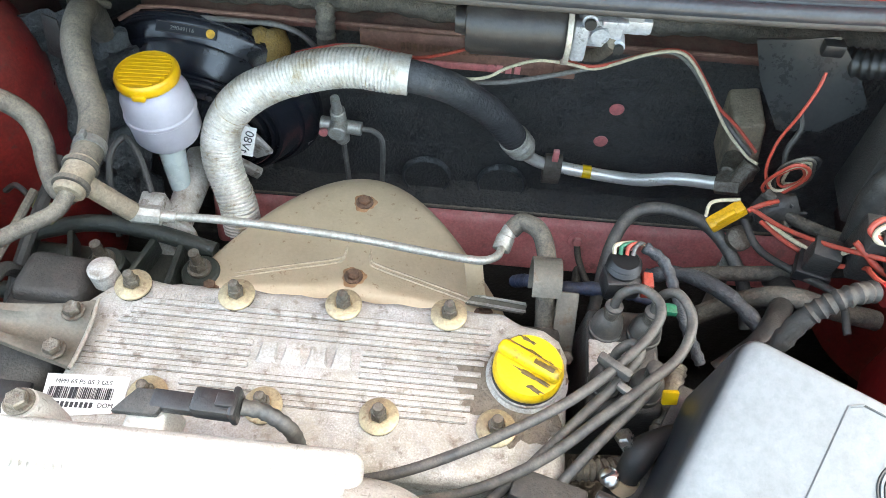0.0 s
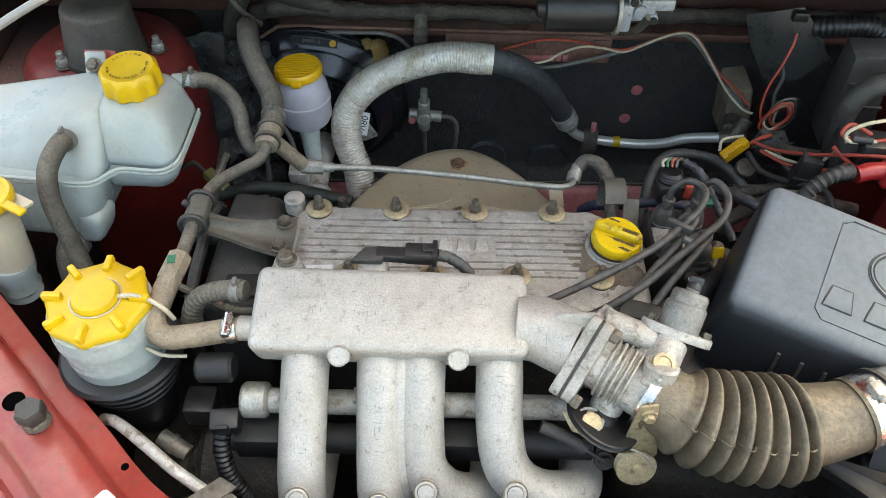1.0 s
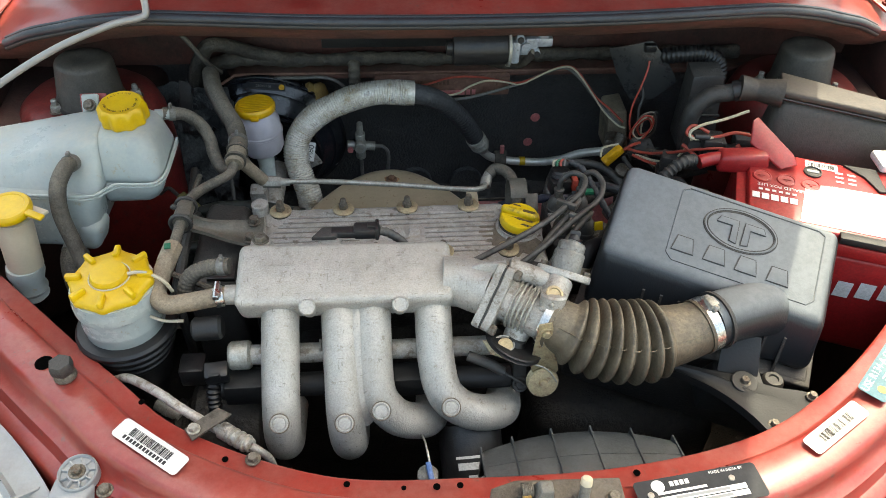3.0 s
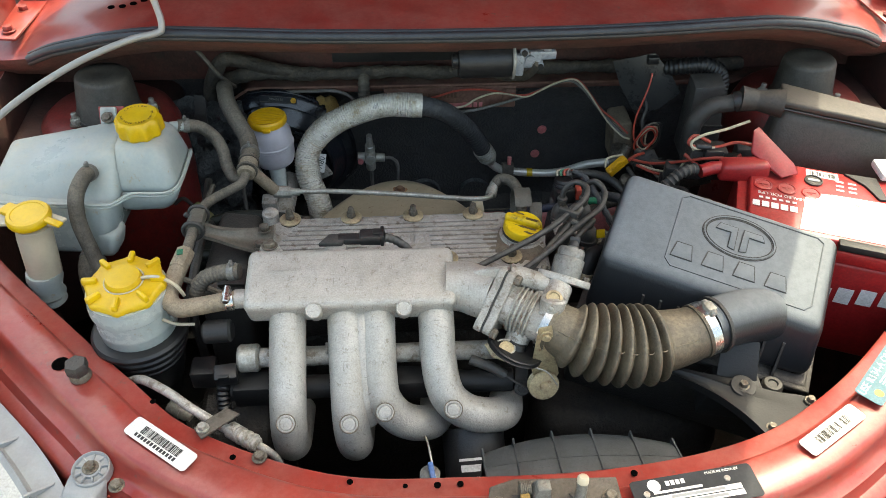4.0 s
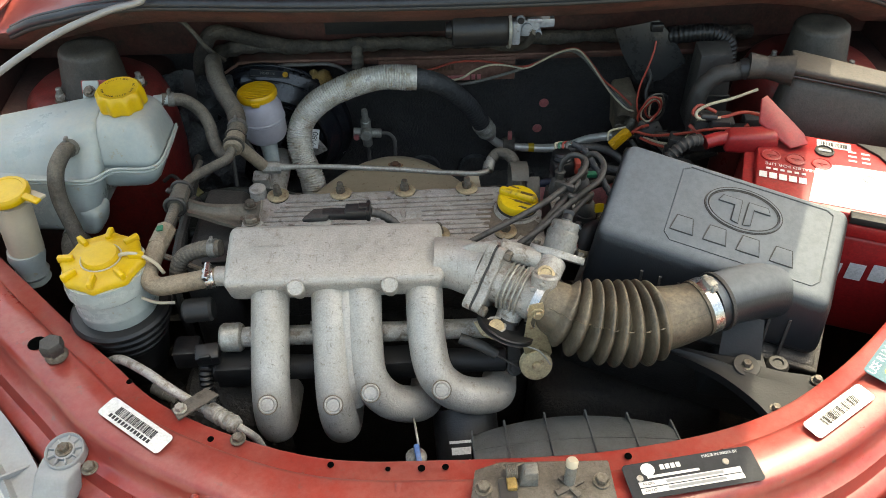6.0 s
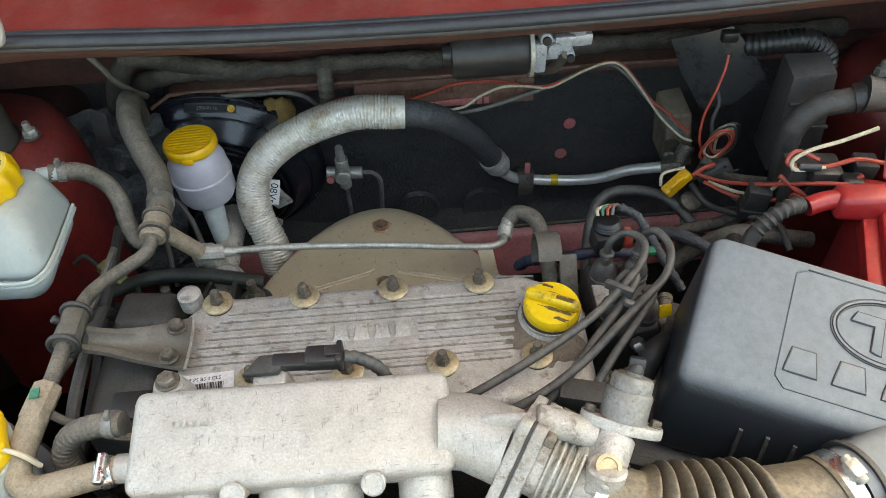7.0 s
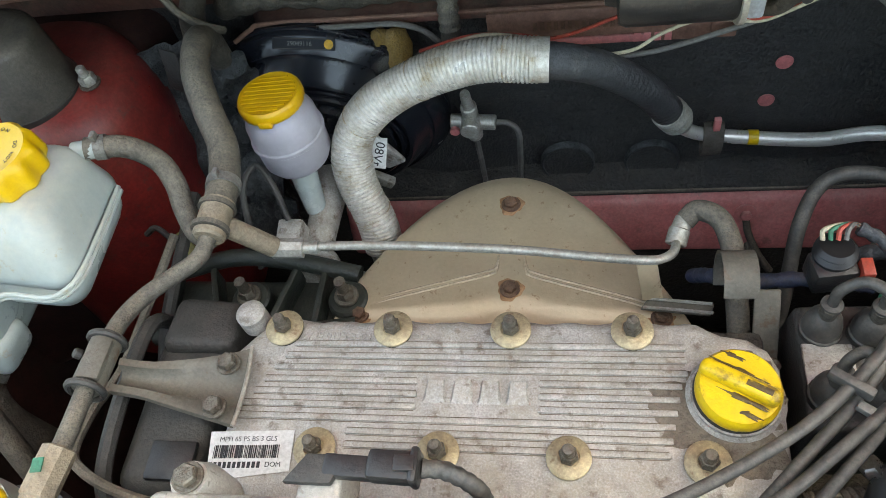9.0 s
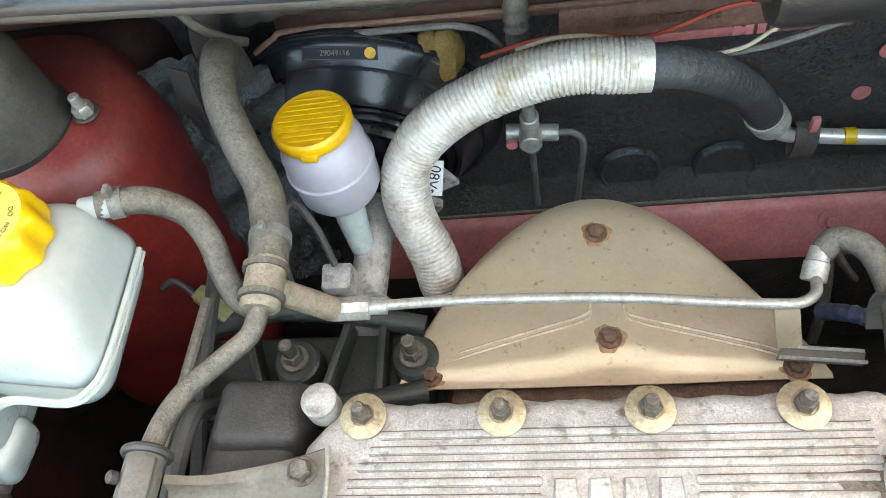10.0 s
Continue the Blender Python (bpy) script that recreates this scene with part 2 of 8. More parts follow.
STAIN_OIL = mat("sticky_brown_oil", (0.060, 0.034, 0.012), (0.14, 0.085, 0.02), (0.3, 0.5), 0.0, 90, 0.1, bump=0.3, spots=0.5, spotcol=(0.45, 0.28, 0.02), spotscale=160)
RUST_STAIN = mat("rust_bloom", (0.42, 0.23, 0.11), (0.34, 0.17, 0.075), (0.6, 0.8), 0.0, 60, 0.2, bump=0.3)
PALE = mat("pale_crease", (0.60, 0.50, 0.36), (0.52, 0.42, 0.28), (0.4, 0.55), 0.2, 60, 0.2, bump=0.1)
# engine grime, also the plain dark of the added unseen boxes
GRIME_DARK = mat("grime_and_dark_fill", (0.024, 0.022, 0.020), (0.042, 0.037, 0.031), (0.4, 0.75), 0.1, 25, 0.35, (0.12, 0.10, 0.075), 0.6, 200, mottle=0.7)
STAMPED = mat("stamped_dirty_panel", (0.22, 0.11, 0.075), (0.15, 0.07, 0.05), (0.6, 0.8), 0.0, 30, 0.3, (0.22, 0.15, 0.10), 0.2, 300)
PRIMER = mat("primed_pink_red_sheet", (0.60, 0.185, 0.18), (0.48, 0.13, 0.125), (0.4, 0.6), 0.0, 10, 0.5, (0.56, 0.36, 0.32), 0.08, 300, spots=0.25, spotcol=(0.22, 0.08, 0.07), spotscale=35, mottle=0.4)

ALLOY = mat("clean_die_cast_alloy", (0.52, 0.56, 0.60), (0.42, 0.455, 0.49), (0.28, 0.42), 0.35, 30, 0.15, (0.36, 0.34, 0.30), 0.1, 400, spots=0.2, spotcol=(0.12, 0.12, 0.12), spotscale=90, mottle=0.3)
VALVE_GREY = mat("dull_grey_valve_metal", (0.24, 0.24, 0.225), (0.17, 0.165, 0.15), (0.35, 0.55), 0.4, 40, 0.35, (0.30, 0.26, 0.20), 0.3, 400, spots=0.3, spotcol=(0.09, 0.07, 0.055), spotscale=110)
LATCH = mat("grimy_zinc_plate", (0.135, 0.118, 0.098), (0.09, 0.078, 0.064), (0.45, 0.65), 0.3, 40, 0.4, (0.17, 0.145, 0.11), 0.3, 300, spots=0.4, spotcol=(0.05, 0.04, 0.03), spotscale=80)
OLIVE = mat("olive_plastic", (0.20, 0.19, 0.05), (0.15, 0.14, 0.04), (0.4, 0.55), 0.0, 60, 0.3, bump=0.1)
# grime plus the shade of the overhang, both in the colour
SCUTTLE = mat("grimy_shaded_red_panel", (0.135, 0.042, 0.030), (0.075, 0.034, 0.026), (0.45, 0.8), 0.0, 10, 0.6, (0.20, 0.14, 0.10), 0.2, 200, spots=0.5, spotcol=(0.028, 0.020, 0.015), spotscale=28, mottle=0.7, low=0.3)
HOLE = bpy.data.materials.new("hole_shadow")
HOLE.use_nodes = True
HOLE.node_tree.nodes["Principled BSDF"].inputs["Base Color"].default_value = (0.002, 0.002, 0.002, 1)
HOLE.node_tree.nodes["Principled BSDF"].inputs["Roughness"].default_value = 1.0
HOLE.node_tree.nodes["Principled BSDF"].inputs["Specular IOR Level"].default_value = 0.0
LOOM = mat("grimy_taped_loom", (0.045, 0.039, 0.032), (0.026, 0.023, 0.020), (0.5, 0.8), 0.0, 30, 0.65, (0.20, 0.165, 0.12), 0.5, 250, spots=0.4, spotcol=(0.012, 0.011, 0.010), spotscale=40, mottle=0.7, low=0.3)
LEAD = mat("grey_ignition_cable", (0.055, 0.053, 0.05), (0.04, 0.038, 0.036), (0.35, 0.55), 0.0, 40, 0.55, (0.21, 0.185, 0.15), 0.1, 300, mottle=0.4)
HOSE_BLACK = mat("dust_filmed_black_hose", (0.022, 0.023, 0.025), (0.032, 0.032, 0.033), (0.45, 0.65), 0.0, 30, 0.5, (0.13, 0.135, 0.14), 0.4, 220, spots=0.3, spotcol=(0.07, 0.068, 0.062), spotscale=60, mottle=0.6, low=0.3)
SHROUD = mat("dusty_blue_grey_plastic", (0.030, 0.033, 0.036), (0.042, 0.045, 0.047), (0.4, 0.6), 0.0, 20, 0.5, (0.095, 0.105, 0.108), 0.2, 400, spots=0.5, spotcol=(0.018, 0.02, 0.022), spotscale=40, mottle=0.6)
CRUMPLE = mat("crumpled_dusty_bitumen", (0.012, 0.013, 0.015), (0.022, 0.024, 0.026), (0.35, 0.6), 0.0, 22, 0.85, (0.125, 0.135, 0.132), 1.0, 180, spots=0.5, spotcol=(0.008, 0.008, 0.009), spotscale=50, mottle=0.7, low=0.3)
FLAP = mat("satin_black_sheet_plastic", (0.016, 0.017, 0.018), (0.022, 0.023, 0.024), (0.20, 0.30), 0.0, 18, 0.22, (0.14, 0.135, 0.125), 0.04, 300, mottle=0.3, low=0.5)

ROD = mat("dull_grey_rod_steel", (0.36, 0.35, 0.325), (0.31, 0.30, 0.28), (0.32, 0.42), 0.3, 9, 0.1, bump=0.02, mottle=0.15, grain=0.1)
DARK = mat("dull_black_steel", (0.008, 0.0085, 0.009), (0.012, 0.012, 0.012), (0.45, 0.6), 0.0, 14, 0.35, (0.035, 0.033, 0.030), 0.1, 300, mottle=0.4, patch=0.3)
RINGS = mat("clean_black_rubber", (0.010, 0.010, 0.011), (0.014, 0.014, 0.014), (0.32, 0.5), 0.0, 20, 0.08, (0.08, 0.07, 0.06), 0.05, 300, mottle=0.2)
CASTING = mat("oily_green_black_casting", (0.014, 0.019, 0.016), (0.022, 0.026, 0.022), (0.28, 0.5), 0.0, 22, 0.4, (0.10, 0.10, 0.075), 0.2, 300, spots=0.3, spotcol=(0.05, 0.06, 0.045), spotscale=60, mottle=0.5, patch=0.15)
DUCT = mat("brown_dusted_black_plastic", (0.034, 0.029, 0.025), (0.024, 0.021, 0.019), (0.38, 0.55), 0.0, 16, 0.5, (0.17, 0.145, 0.115), 0.15, 400, spots=0.15, spotcol=(0.015, 0.014, 0.013), spotscale=40, mottle=0.35, patch=0.5)
CHANNEL = mat("olive_grey_bracket_steel", (0.155, 0.145, 0.12), (0.115, 0.105, 0.085), (0.4, 0.6), 0.25, 22, 0.4, (0.22, 0.19, 0.14), 0.12, 400, spots=0.25, spotcol=(0.10, 0.055, 0.03), spotscale=60, mottle=0.35, patch=0.4)

BOOSTER = mat("satin_black_booster_paint", (0.012, 0.014, 0.019), (0.015, 0.017, 0.021), (0.20, 0.28), 0.0, 9, 0.05, (0.06, 0.06, 0.06), 0.02, 300, coat=0.35, mottle=0.1, grain=0.1)


# ---- mesh helpers ----
def link(name, bm, material, parent=None, label="", angle=38):
    me = bpy.data.meshes.new(name)
    bmesh.ops.recalc_face_normals(bm, faces=bm.faces)
    bm.to_mesh(me)
    bm.free()
    me.shade_smooth()
    me.set_sharp_from_angle(angle=radians(angle))
    me.materials.append(material)
    ob = new(name, me)
    if parent is not None:
        ob.parent = parent
        up = parent
        at = Matrix.Identity(4)
        while up is not None:
            at = up.matrix_basis @ at if up.type == "EMPTY" else at
            up = up.parent
        if parent.type == "EMPTY":
            ob.matrix_parent_inverse = at.inverted()
    return tagged(ob, label)


def part(name, bm, material, parent, label="", angle=38):
    return link(name, bm, material, parent, label, angle)


def thing(name, at, label, category, group="", kind=""):
    ob = new(name)
    ob.empty_display_size = 0.02
    ob.matrix_basis = Matrix.Translation(at)
    return tagged(ob, label, category, group, kind)


def V(*a):
    return Vector(a)


def frame_of(axis):
    z = Vector(axis).normalized()
    x = z.orthogonal().normalized()
    if abs(z.z) < 0.95:
        x = z.cross(V(0, 0, 1)).normalized()
    return Matrix((x, z.cross(x), z)).transposed()


def bevel(bm, width, seg=2, angle=25):
    if width > 0:
        ed = [e for e in bm.edges if len(e.link_faces) == 2 and e.calc_face_angle(0) > radians(angle)]
        bmesh.ops.bevel(bm, geom=ed, offset=width, segments=seg, affect="EDGES", profile=0.5, clamp_overlap=True)
    return bm


def hexa(low, top, bev=0.0, seg=2):
    """A block on four low and four top corners, both turning the same way."""
    bm = bmesh.new()
    a = [bm.verts.new(p) for p in low]
    b = [bm.verts.new(p) for p in top]
    bm.faces.new(a[::-1])
    bm.faces.new(b)
    for i in range(len(a)):
        j = (i + 1) % len(a)
        bm.faces.new((a[i], a[j], b[j], b[i]))
    bmesh.ops.recalc_face_normals(bm, faces=bm.faces)
    return bevel(bm, bev, seg)


def box(c, s, bev=0.0, turn=(0, 0, 0), seg=2):
    m = pose(*c, *turn)
    x, y, z = (k / 2 for k in s)
    q = ((-x, -y), (x, -y), (x, y), (-x, y))
    return hexa([m @ V(a, b, -z) for a, b in q], [m @ V(a, b, z) for a, b in q], bev, seg)


def prism(outline, normal, thick, bev=0.0, seg=2):
    n = Vector(normal).normalized() * thick
    return hexa([Vector(p) for p in outline], [Vector(p) + n for p in outline], bev, seg)


def lathe(profile, at, axis=(0, 0, 1), seg=32, wave=None):
    """profile: (radius, height) pairs along the axis."""
    bm = bmesh.new()
    f, o = frame_of(axis), Vector(at)
    rings = []
    for r, h in profile:
        if r < 1e-6:
            rings.append([bm.verts.new(o + f @ V(0, 0, h))])
            continue
        ring = []
        for i in range(seg):
            a = 2 * math.pi * i / seg
            k = r * (wave(a, h) if wave else 1)
            ring.append(bm.verts.new(o + f @ V(k * math.cos(a), k * math.sin(a), h)))
        rings.append(ring)
    for p, q in zip(rings, rings[1:]):
        for i in range(seg):
            j = (i + 1) % seg
            if len(p) == 1 and len(q) > 1:
                bm.faces.new((p[0], q[i], q[j]))
            elif len(q) == 1 and len(p) > 1:
                bm.faces.new((p[i], p[j], q[0]))
            elif len(p) > 1:
                bm.faces.new((p[i], p[j], q[j], q[i]))
    for ring in (rings[0], rings[-1]):
        if len(ring) > 2:
            bm.faces.new(ring)
    return bm


def thin(k, profile):
    return [(r * k, h) for r, h in profile]


def rod(p, q, r, r2=None, seg=20, ch=0.0):
    p, q = Vector(p), Vector(q)
    d = (q - p).length
    r2 = r if r2 is None else r2
    prof = [(r - ch, 0), (r, ch), (r2, d - ch), (r2 - ch, d)] if ch else [(r, 0), (r2, d)]
    return lathe(prof, p, q - p, seg)


def spline(points, per=10, closed=False):
    pts = [Vector(p) for p in points]
    if len(pts) == 2:
        return [pts[0].lerp(pts[1], i / per) for i in range(per + 1)]
    n, out = len(pts), []
    for i in range(n if closed else n - 1):
        if closed:
            a, b, c, d = (pts[(i + k) % n] for k in (-1, 0, 1, 2))
        else:
            b, c = pts[i], pts[i + 1]
            a = pts[i - 1] if i else b * 2 - c
            d = pts[i + 2] if i + 2 < n else c * 2 - b
        for k in range(per):
            t = k / per
            out.append(0.5 * ((2 * b) + (c - a) * t + (2 * a - 5 * b + 4 * c - d) * t * t + (3 * b - a - 3 * c + d) * t ** 3))
    if not closed:
        out.append(pts[-1])
    return out


def sweep(path, radius, seg=12, closed=False):
    """A tube along a dense path; radius: a number or a function of (metres along, share along)."""
    bm = bmesh.new()
    n = len(path)
    run = [0.0]
    for p, q in zip(path, path[1:]):
        run.append(run[-1] + (q - p).length)
    tang = []
    for i in range(n):
        if closed:
            tang.append((path[(i + 1) % n] - path[i - 1]).normalized())
        else:
            tang.append((path[min(i + 1, n - 1)] - path[max(i - 1, 0)]).normalized())
    up = tang[0].orthogonal().normalized()
    rings = []
    for i in range(n):
        t = tang[i]
        up = (up - t * up.dot(t)).normalized()
        side = t.cross(up)
        r = radius(run[i], run[i] / max(run[-1], 1e-9)) if callable(radius) else radius
        rings.append([bm.verts.new(path[i] + r * (math.cos(a) * up + math.sin(a) * side)) for a in (2 * math.pi * k / seg for k in range(seg))])
    pairs = list(zip(rings, rings[1:])) + ([(rings[-1], rings[0])] if closed else [])
    for p, q in pairs:
        for i in range(seg):
            j = (i + 1) % seg
            bm.faces.new((p[i], p[j], q[j], q[i]))
    if not closed:
        bm.faces.new(rings[0])
        bm.faces.new(rings[-1])
    return bm


def tube(points, radius, seg=12, per=10):
    return sweep(spline(points, per), radius, seg)


def join(*parts_):
    out = bmesh.new()
    for b in parts_:
        me = bpy.data.meshes.new("tmp")
        b.to_mesh(me)
        b.free()
        out.from_mesh(me)
        bpy.data.meshes.remove(me)
    return out


def hexhead(at, axis=(0, 0, 1), r=0.006, h=0.005):
    bm = lathe([(0.92 * r, 0), (r, 0.0006), (r, h * 0.8), (0.85 * r, h)], at, axis, 6)
    return bm


def disc(at, axis, r, h, hole=0.0):
    return lathe([(r * 0.96, 0), (r, h * 0.3), (r, h * 0.8), (r * 0.95, h)], at, axis, 28)


def ring(at, axis, r, wire, seg=28):
    f = frame_of(axis)
    path = [Vector(at) + f @ V(r * math.cos(a), r * math.sin(a), 0) for a in (2 * math.pi * k / seg for k in range(seg))]
    return sweep(path, wire, 8, True)


def band(at, axis, r, width, thick=0.0012, seg=36):
    """A flat strap round a hose."""
    return lathe([(r, -width / 2), (r + thick, -width / 2), (r + thick, width / 2), (r, width / 2), (r, -width / 2)], at, axis, seg)


def words(string, size, m, depth=0.0002):
    """Built-in lettering as a mesh, in the x-y plane of the pose m, centred."""
    cu = bpy.data.curves.new("lettering", "FONT")
    cu.body, cu.size, cu.align_x, cu.align_y, cu.extrude = string, size, "CENTER", "CENTER", depth
    ob = bpy.data.objects.new("lettering", cu)
    scene.collection.objects.link(ob)
    me = bpy.data.meshes.new_from_object(ob.evaluated_get(bpy.context.evaluated_depsgraph_get()))
    bm = bmesh.new()
    bm.from_mesh(me)
    bm.transform(m)
    bpy.data.objects.remove(ob)
    bpy.data.meshes.remove(me)
    bpy.data.curves.remove(cu)
    return bm


def flat(m, x, y, w, h, lift=0.0003, thick=0.0004):
    """A thin rectangle at x, y of the plane of the pose m."""
    return hexa([m @ V(x + a * w / 2, y + b * h / 2, lift) for a, b in ((-1, -1), (1, -1), (1, 1), (-1, 1))],
                [m @ V(x + a * w / 2, y + b * h / 2, lift + thick) for a, b in ((-1, -1), (1, -1), (1, 1), (-1, 1))])


def plane_of(o, x, y):
    """The pose with its origin at o, x along the first way and y as near the second as may be."""
    x = Vector(x).normalized()
    z = x.cross(Vector(y)).normalized()
    m = Matrix((x, z.cross(x), z)).transposed().to_4x4()
    m.translation = o
    return m


def bars(m, x, y, w, h, n, seed):
    """Upright bars of a barcode."""
    rnd = random.Random(seed)
    out, at = [], x - w / 2
    while at < x + w / 2:
        k = rnd.choice((0.4, 0.6, 1.0)) * w / n
        out.append(flat(m, at, y, k, h, 0.0007, 0.0002))
        at += k / 2 + rnd.choice((0.5, 0.8, 1.1)) * w / n
    return join(*out)


def sheet(rows, thick=0.002):
    """A skin through a grid of points, with thickness downwards along its normal."""
    bm = bmesh.new()
    g = [[bm.verts.new(p) for p in r] for r in rows]
    for a, b in zip(g, g[1:]):
        for i in range(len(a) - 1):
            bm.faces.new((a[i], a[i + 1], b[i + 1], b[i]))
    bmesh.ops.recalc_face_normals(bm, faces=bm.faces)
    bmesh.ops.solidify(bm, geom=list(bm.faces), thickness=thick)
    return bm


# ---- the setting: ground and the body of the car ----
def build_ground():
    bm = bmesh.new()
    bm.faces.new([bm.verts.new(p) for p in ((-600, -600, 0), (600, -600, 0), (600, 600, 0), (-600, 600, 0))])
    tagged(link("ground", bm, GROUND), "pale dusty concrete ground under the car", "ground", kind="structure")


INNER = [(-0.76, 0.52), (-0.70, 0.40), (-0.636, 0.303), (-0.518, 0.183), (-0.419, 0.088), (-0.334, 0.015), (-0.192, -0.045), (-0.05, -0.057),
         (0.108, -0.056), (0.249, -0.032), (0.355, 0.019), (0.462, 0.099), (0.555, 0.19), (0.65, 0.31), (0.71, 0.42), (0.77, 0.53)]


def build_crossmember():
    """The upper tie bar: one long pressed panel that bends round the nose."""
    body = thing("front_crossmember", (0, -0.1, 0.8), "red painted pressed steel crossmember bending round the nose", "car body panel", kind="structure")
    path = spline([(x, y, 0) for x, y in INNER], 10)
    prof = [(0.0, 0.850), (0.0, 0.8765), (0.003, 0.8785), (0.018, 0.8785), (0.021, 0.880), (0.025, 0.893), (0.029, 0.8955), (0.062, 0.8985),
            (0.066, 0.896), (0.069, 0.886), (0.073, 0.873), (0.077, 0.869), (0.084, 0.867), (0.087, 0.858), (0.090, 0.851), (0.102, 0.849), (0.105, 0.845), (0.106, 0.78)]
    rows = []
    for i, p in enumerate(path):
        t = (path[min(i + 1, len(path) - 1)] - path[max(i - 1, 0)]).normalized()
        out = V(t.y, -t.x, 0)
        wide = 1.0 + 0.25 * math.exp(-((p.x) / 0.25) ** 2)
        rise = 0.012 * min(1, abs(p.x) / 0.5) ** 2
        rows.append([V(p.x, p.y, 0) + out * (d * wide) + V(0, 0, z + rise * (1 if d > 0.022 else 0.6)) for d, z in prof])
    part("panel", sheet(rows, 0.0015), RED, body, angle=50)
    nose = []
    for i, p in enumerate(path[::4]):
        out = V(p.x * 0.55, -1.0, 0).normalized()
        q = V(p.x * 1.08, p.y, 0)
        nose.append([q + out * d + V(0, 0, z) for d, z in ((0.125, 0.84), (0.15, 0.80), (0.175, 0.62), (0.185, 0.42), (0.16, 0.20))])
    part("nose_panel", sheet(nose, 0.002), RED, body, "plain red nose below the crossmember", angle=50)
    # pressed ridges across the centre
    for x in (-0.29, -0.235, -0.18, -0.105, 0.012, 0.128):
        part("pressed_ridge", hexa([V(x - 0.005, -0.09, 0.894), V(x + 0.005, -0.09, 0.894), V(x + 0.003, -0.155, 0.889), V(x - 0.006, -0.155, 0.889)],
                                   [V(x - 0.002, -0.09, 0.8975), V(x + 0.002, -0.09, 0.8975), V(x, -0.155, 0.894), V(x - 0.003, -0.155, 0.894)], 0.001), RED, body)
    part("pressed_dimple", lathe([(0.022, 0), (0.019, 0.003), (0.012, 0.0055), (0, 0.0065)], (-0.262, -0.083, 0.894)), RED, body)
    for x, y, r in ((-0.375, 0.0335, 0.0045), (-0.17, -0.058, 0.0045), (-0.115, -0.066, 0.0035), (-0.083, -0.067, 0.005),
                    (-0.06, -0.067, 0.0045), (-0.29, -0.022, 0.0045), (0.117, -0.066, 0.005), (0.372, 0.022, 0.0035), (0.452, 0.084, 0.0045),
                    (-0.486, 0.091, 0.013), (-0.568, 0.155, 0.014), (-0.21, -0.118, 0.005), (-0.12, -0.125, 0.005)):
        z = 0.8795 if -0.3 < x < 0.4 and y > -0.1 else 0.906
        r *= 0.72
        part("hole", lathe([(r, 0), (r, 0.0003), (r * 0.7, 0.0004)], (x, y, z + 0.0018)), HOLE, body, "dark round hole")


def build_wings():
    for s, name in ((-1, "inner_wing_left"), (1, "inner_wing_right")):
        w = thing(name, (s * 0.68, 0.4, 0.6), "red painted inner wing wall with dusty top rail", "car body panel", kind="structure")
        rows = []
        for y in (0.05, 0.2, 0.35, 0.5, 0.65, 0.8):
            k = s * (0.60 + 0.07 * min(1, max(0, (y - 0.05) / 0.35)))
            rows.append([V(k - s * 0.03, y, 0.3), V(k, y, 0.55), V(k + s * 0.005, y, 0.88), V(k + s * 0.012, y, 0.955 + 0.05 * y), V(k + s * 0.02, y, 0.962 + 0.05 * y),
                         V(k + s * 0.055, y, 0.965 + 0.05 * y), V(k + s * 0.06, y, 0.975 + 0.05 * y), V(k + s * 0.1, y, 0.985 + 0.05 * y)])
        part("panel", sheet([r[4:] for r in rows], 0.0015), RED, w, angle=50)
        part("lower_panel", sheet([[p - V(s * 0.0016, 0, 0) for p in r[:5]] for r in rows], 0.0015), RED_DEEP, w, "dirty lower wall, darkened for shade", angle=50)
        tower = thing("strut_tower", (s * 0.53, 0.55, 0.6), "domed red strut tower with dusty top", "strut tower", "strut towers", "structure")
        part("dome", lathe([(0.110, 0), (0.108, 0.26), (0.104, 0.31), (0.096, 0.332), (0.082, 0.344), (0.0, 0.350)], (s * 0.545, 0.565, 0.6), seg=48), RED_DUSTY, tower)
        # shoulder darkened in colour for the deep shade round the tower
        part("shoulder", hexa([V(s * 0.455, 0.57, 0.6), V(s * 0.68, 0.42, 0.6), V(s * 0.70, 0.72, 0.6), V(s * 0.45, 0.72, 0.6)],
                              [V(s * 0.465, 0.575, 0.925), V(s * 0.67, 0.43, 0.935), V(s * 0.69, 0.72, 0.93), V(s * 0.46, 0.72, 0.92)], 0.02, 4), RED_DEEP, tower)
        # outer wing of the car
        rows = []
        for y in (0.1, 0.25, 0.45, 0.65, 0.9):
            rows.append([V(s * (0.76 + 0.0 * y), y, 0.985 + 0.05 * y), V(s * 0.80, y, 1.0 + 0.05 * y), V(s * 0.835, y, 0.96 + 0.05 * y), V(s * 0.845, y, 0.75), V(s * 0.83, y, 0.4)])
        part("outer_panel", sheet(rows, 0.0015), RED, w, angle=50)


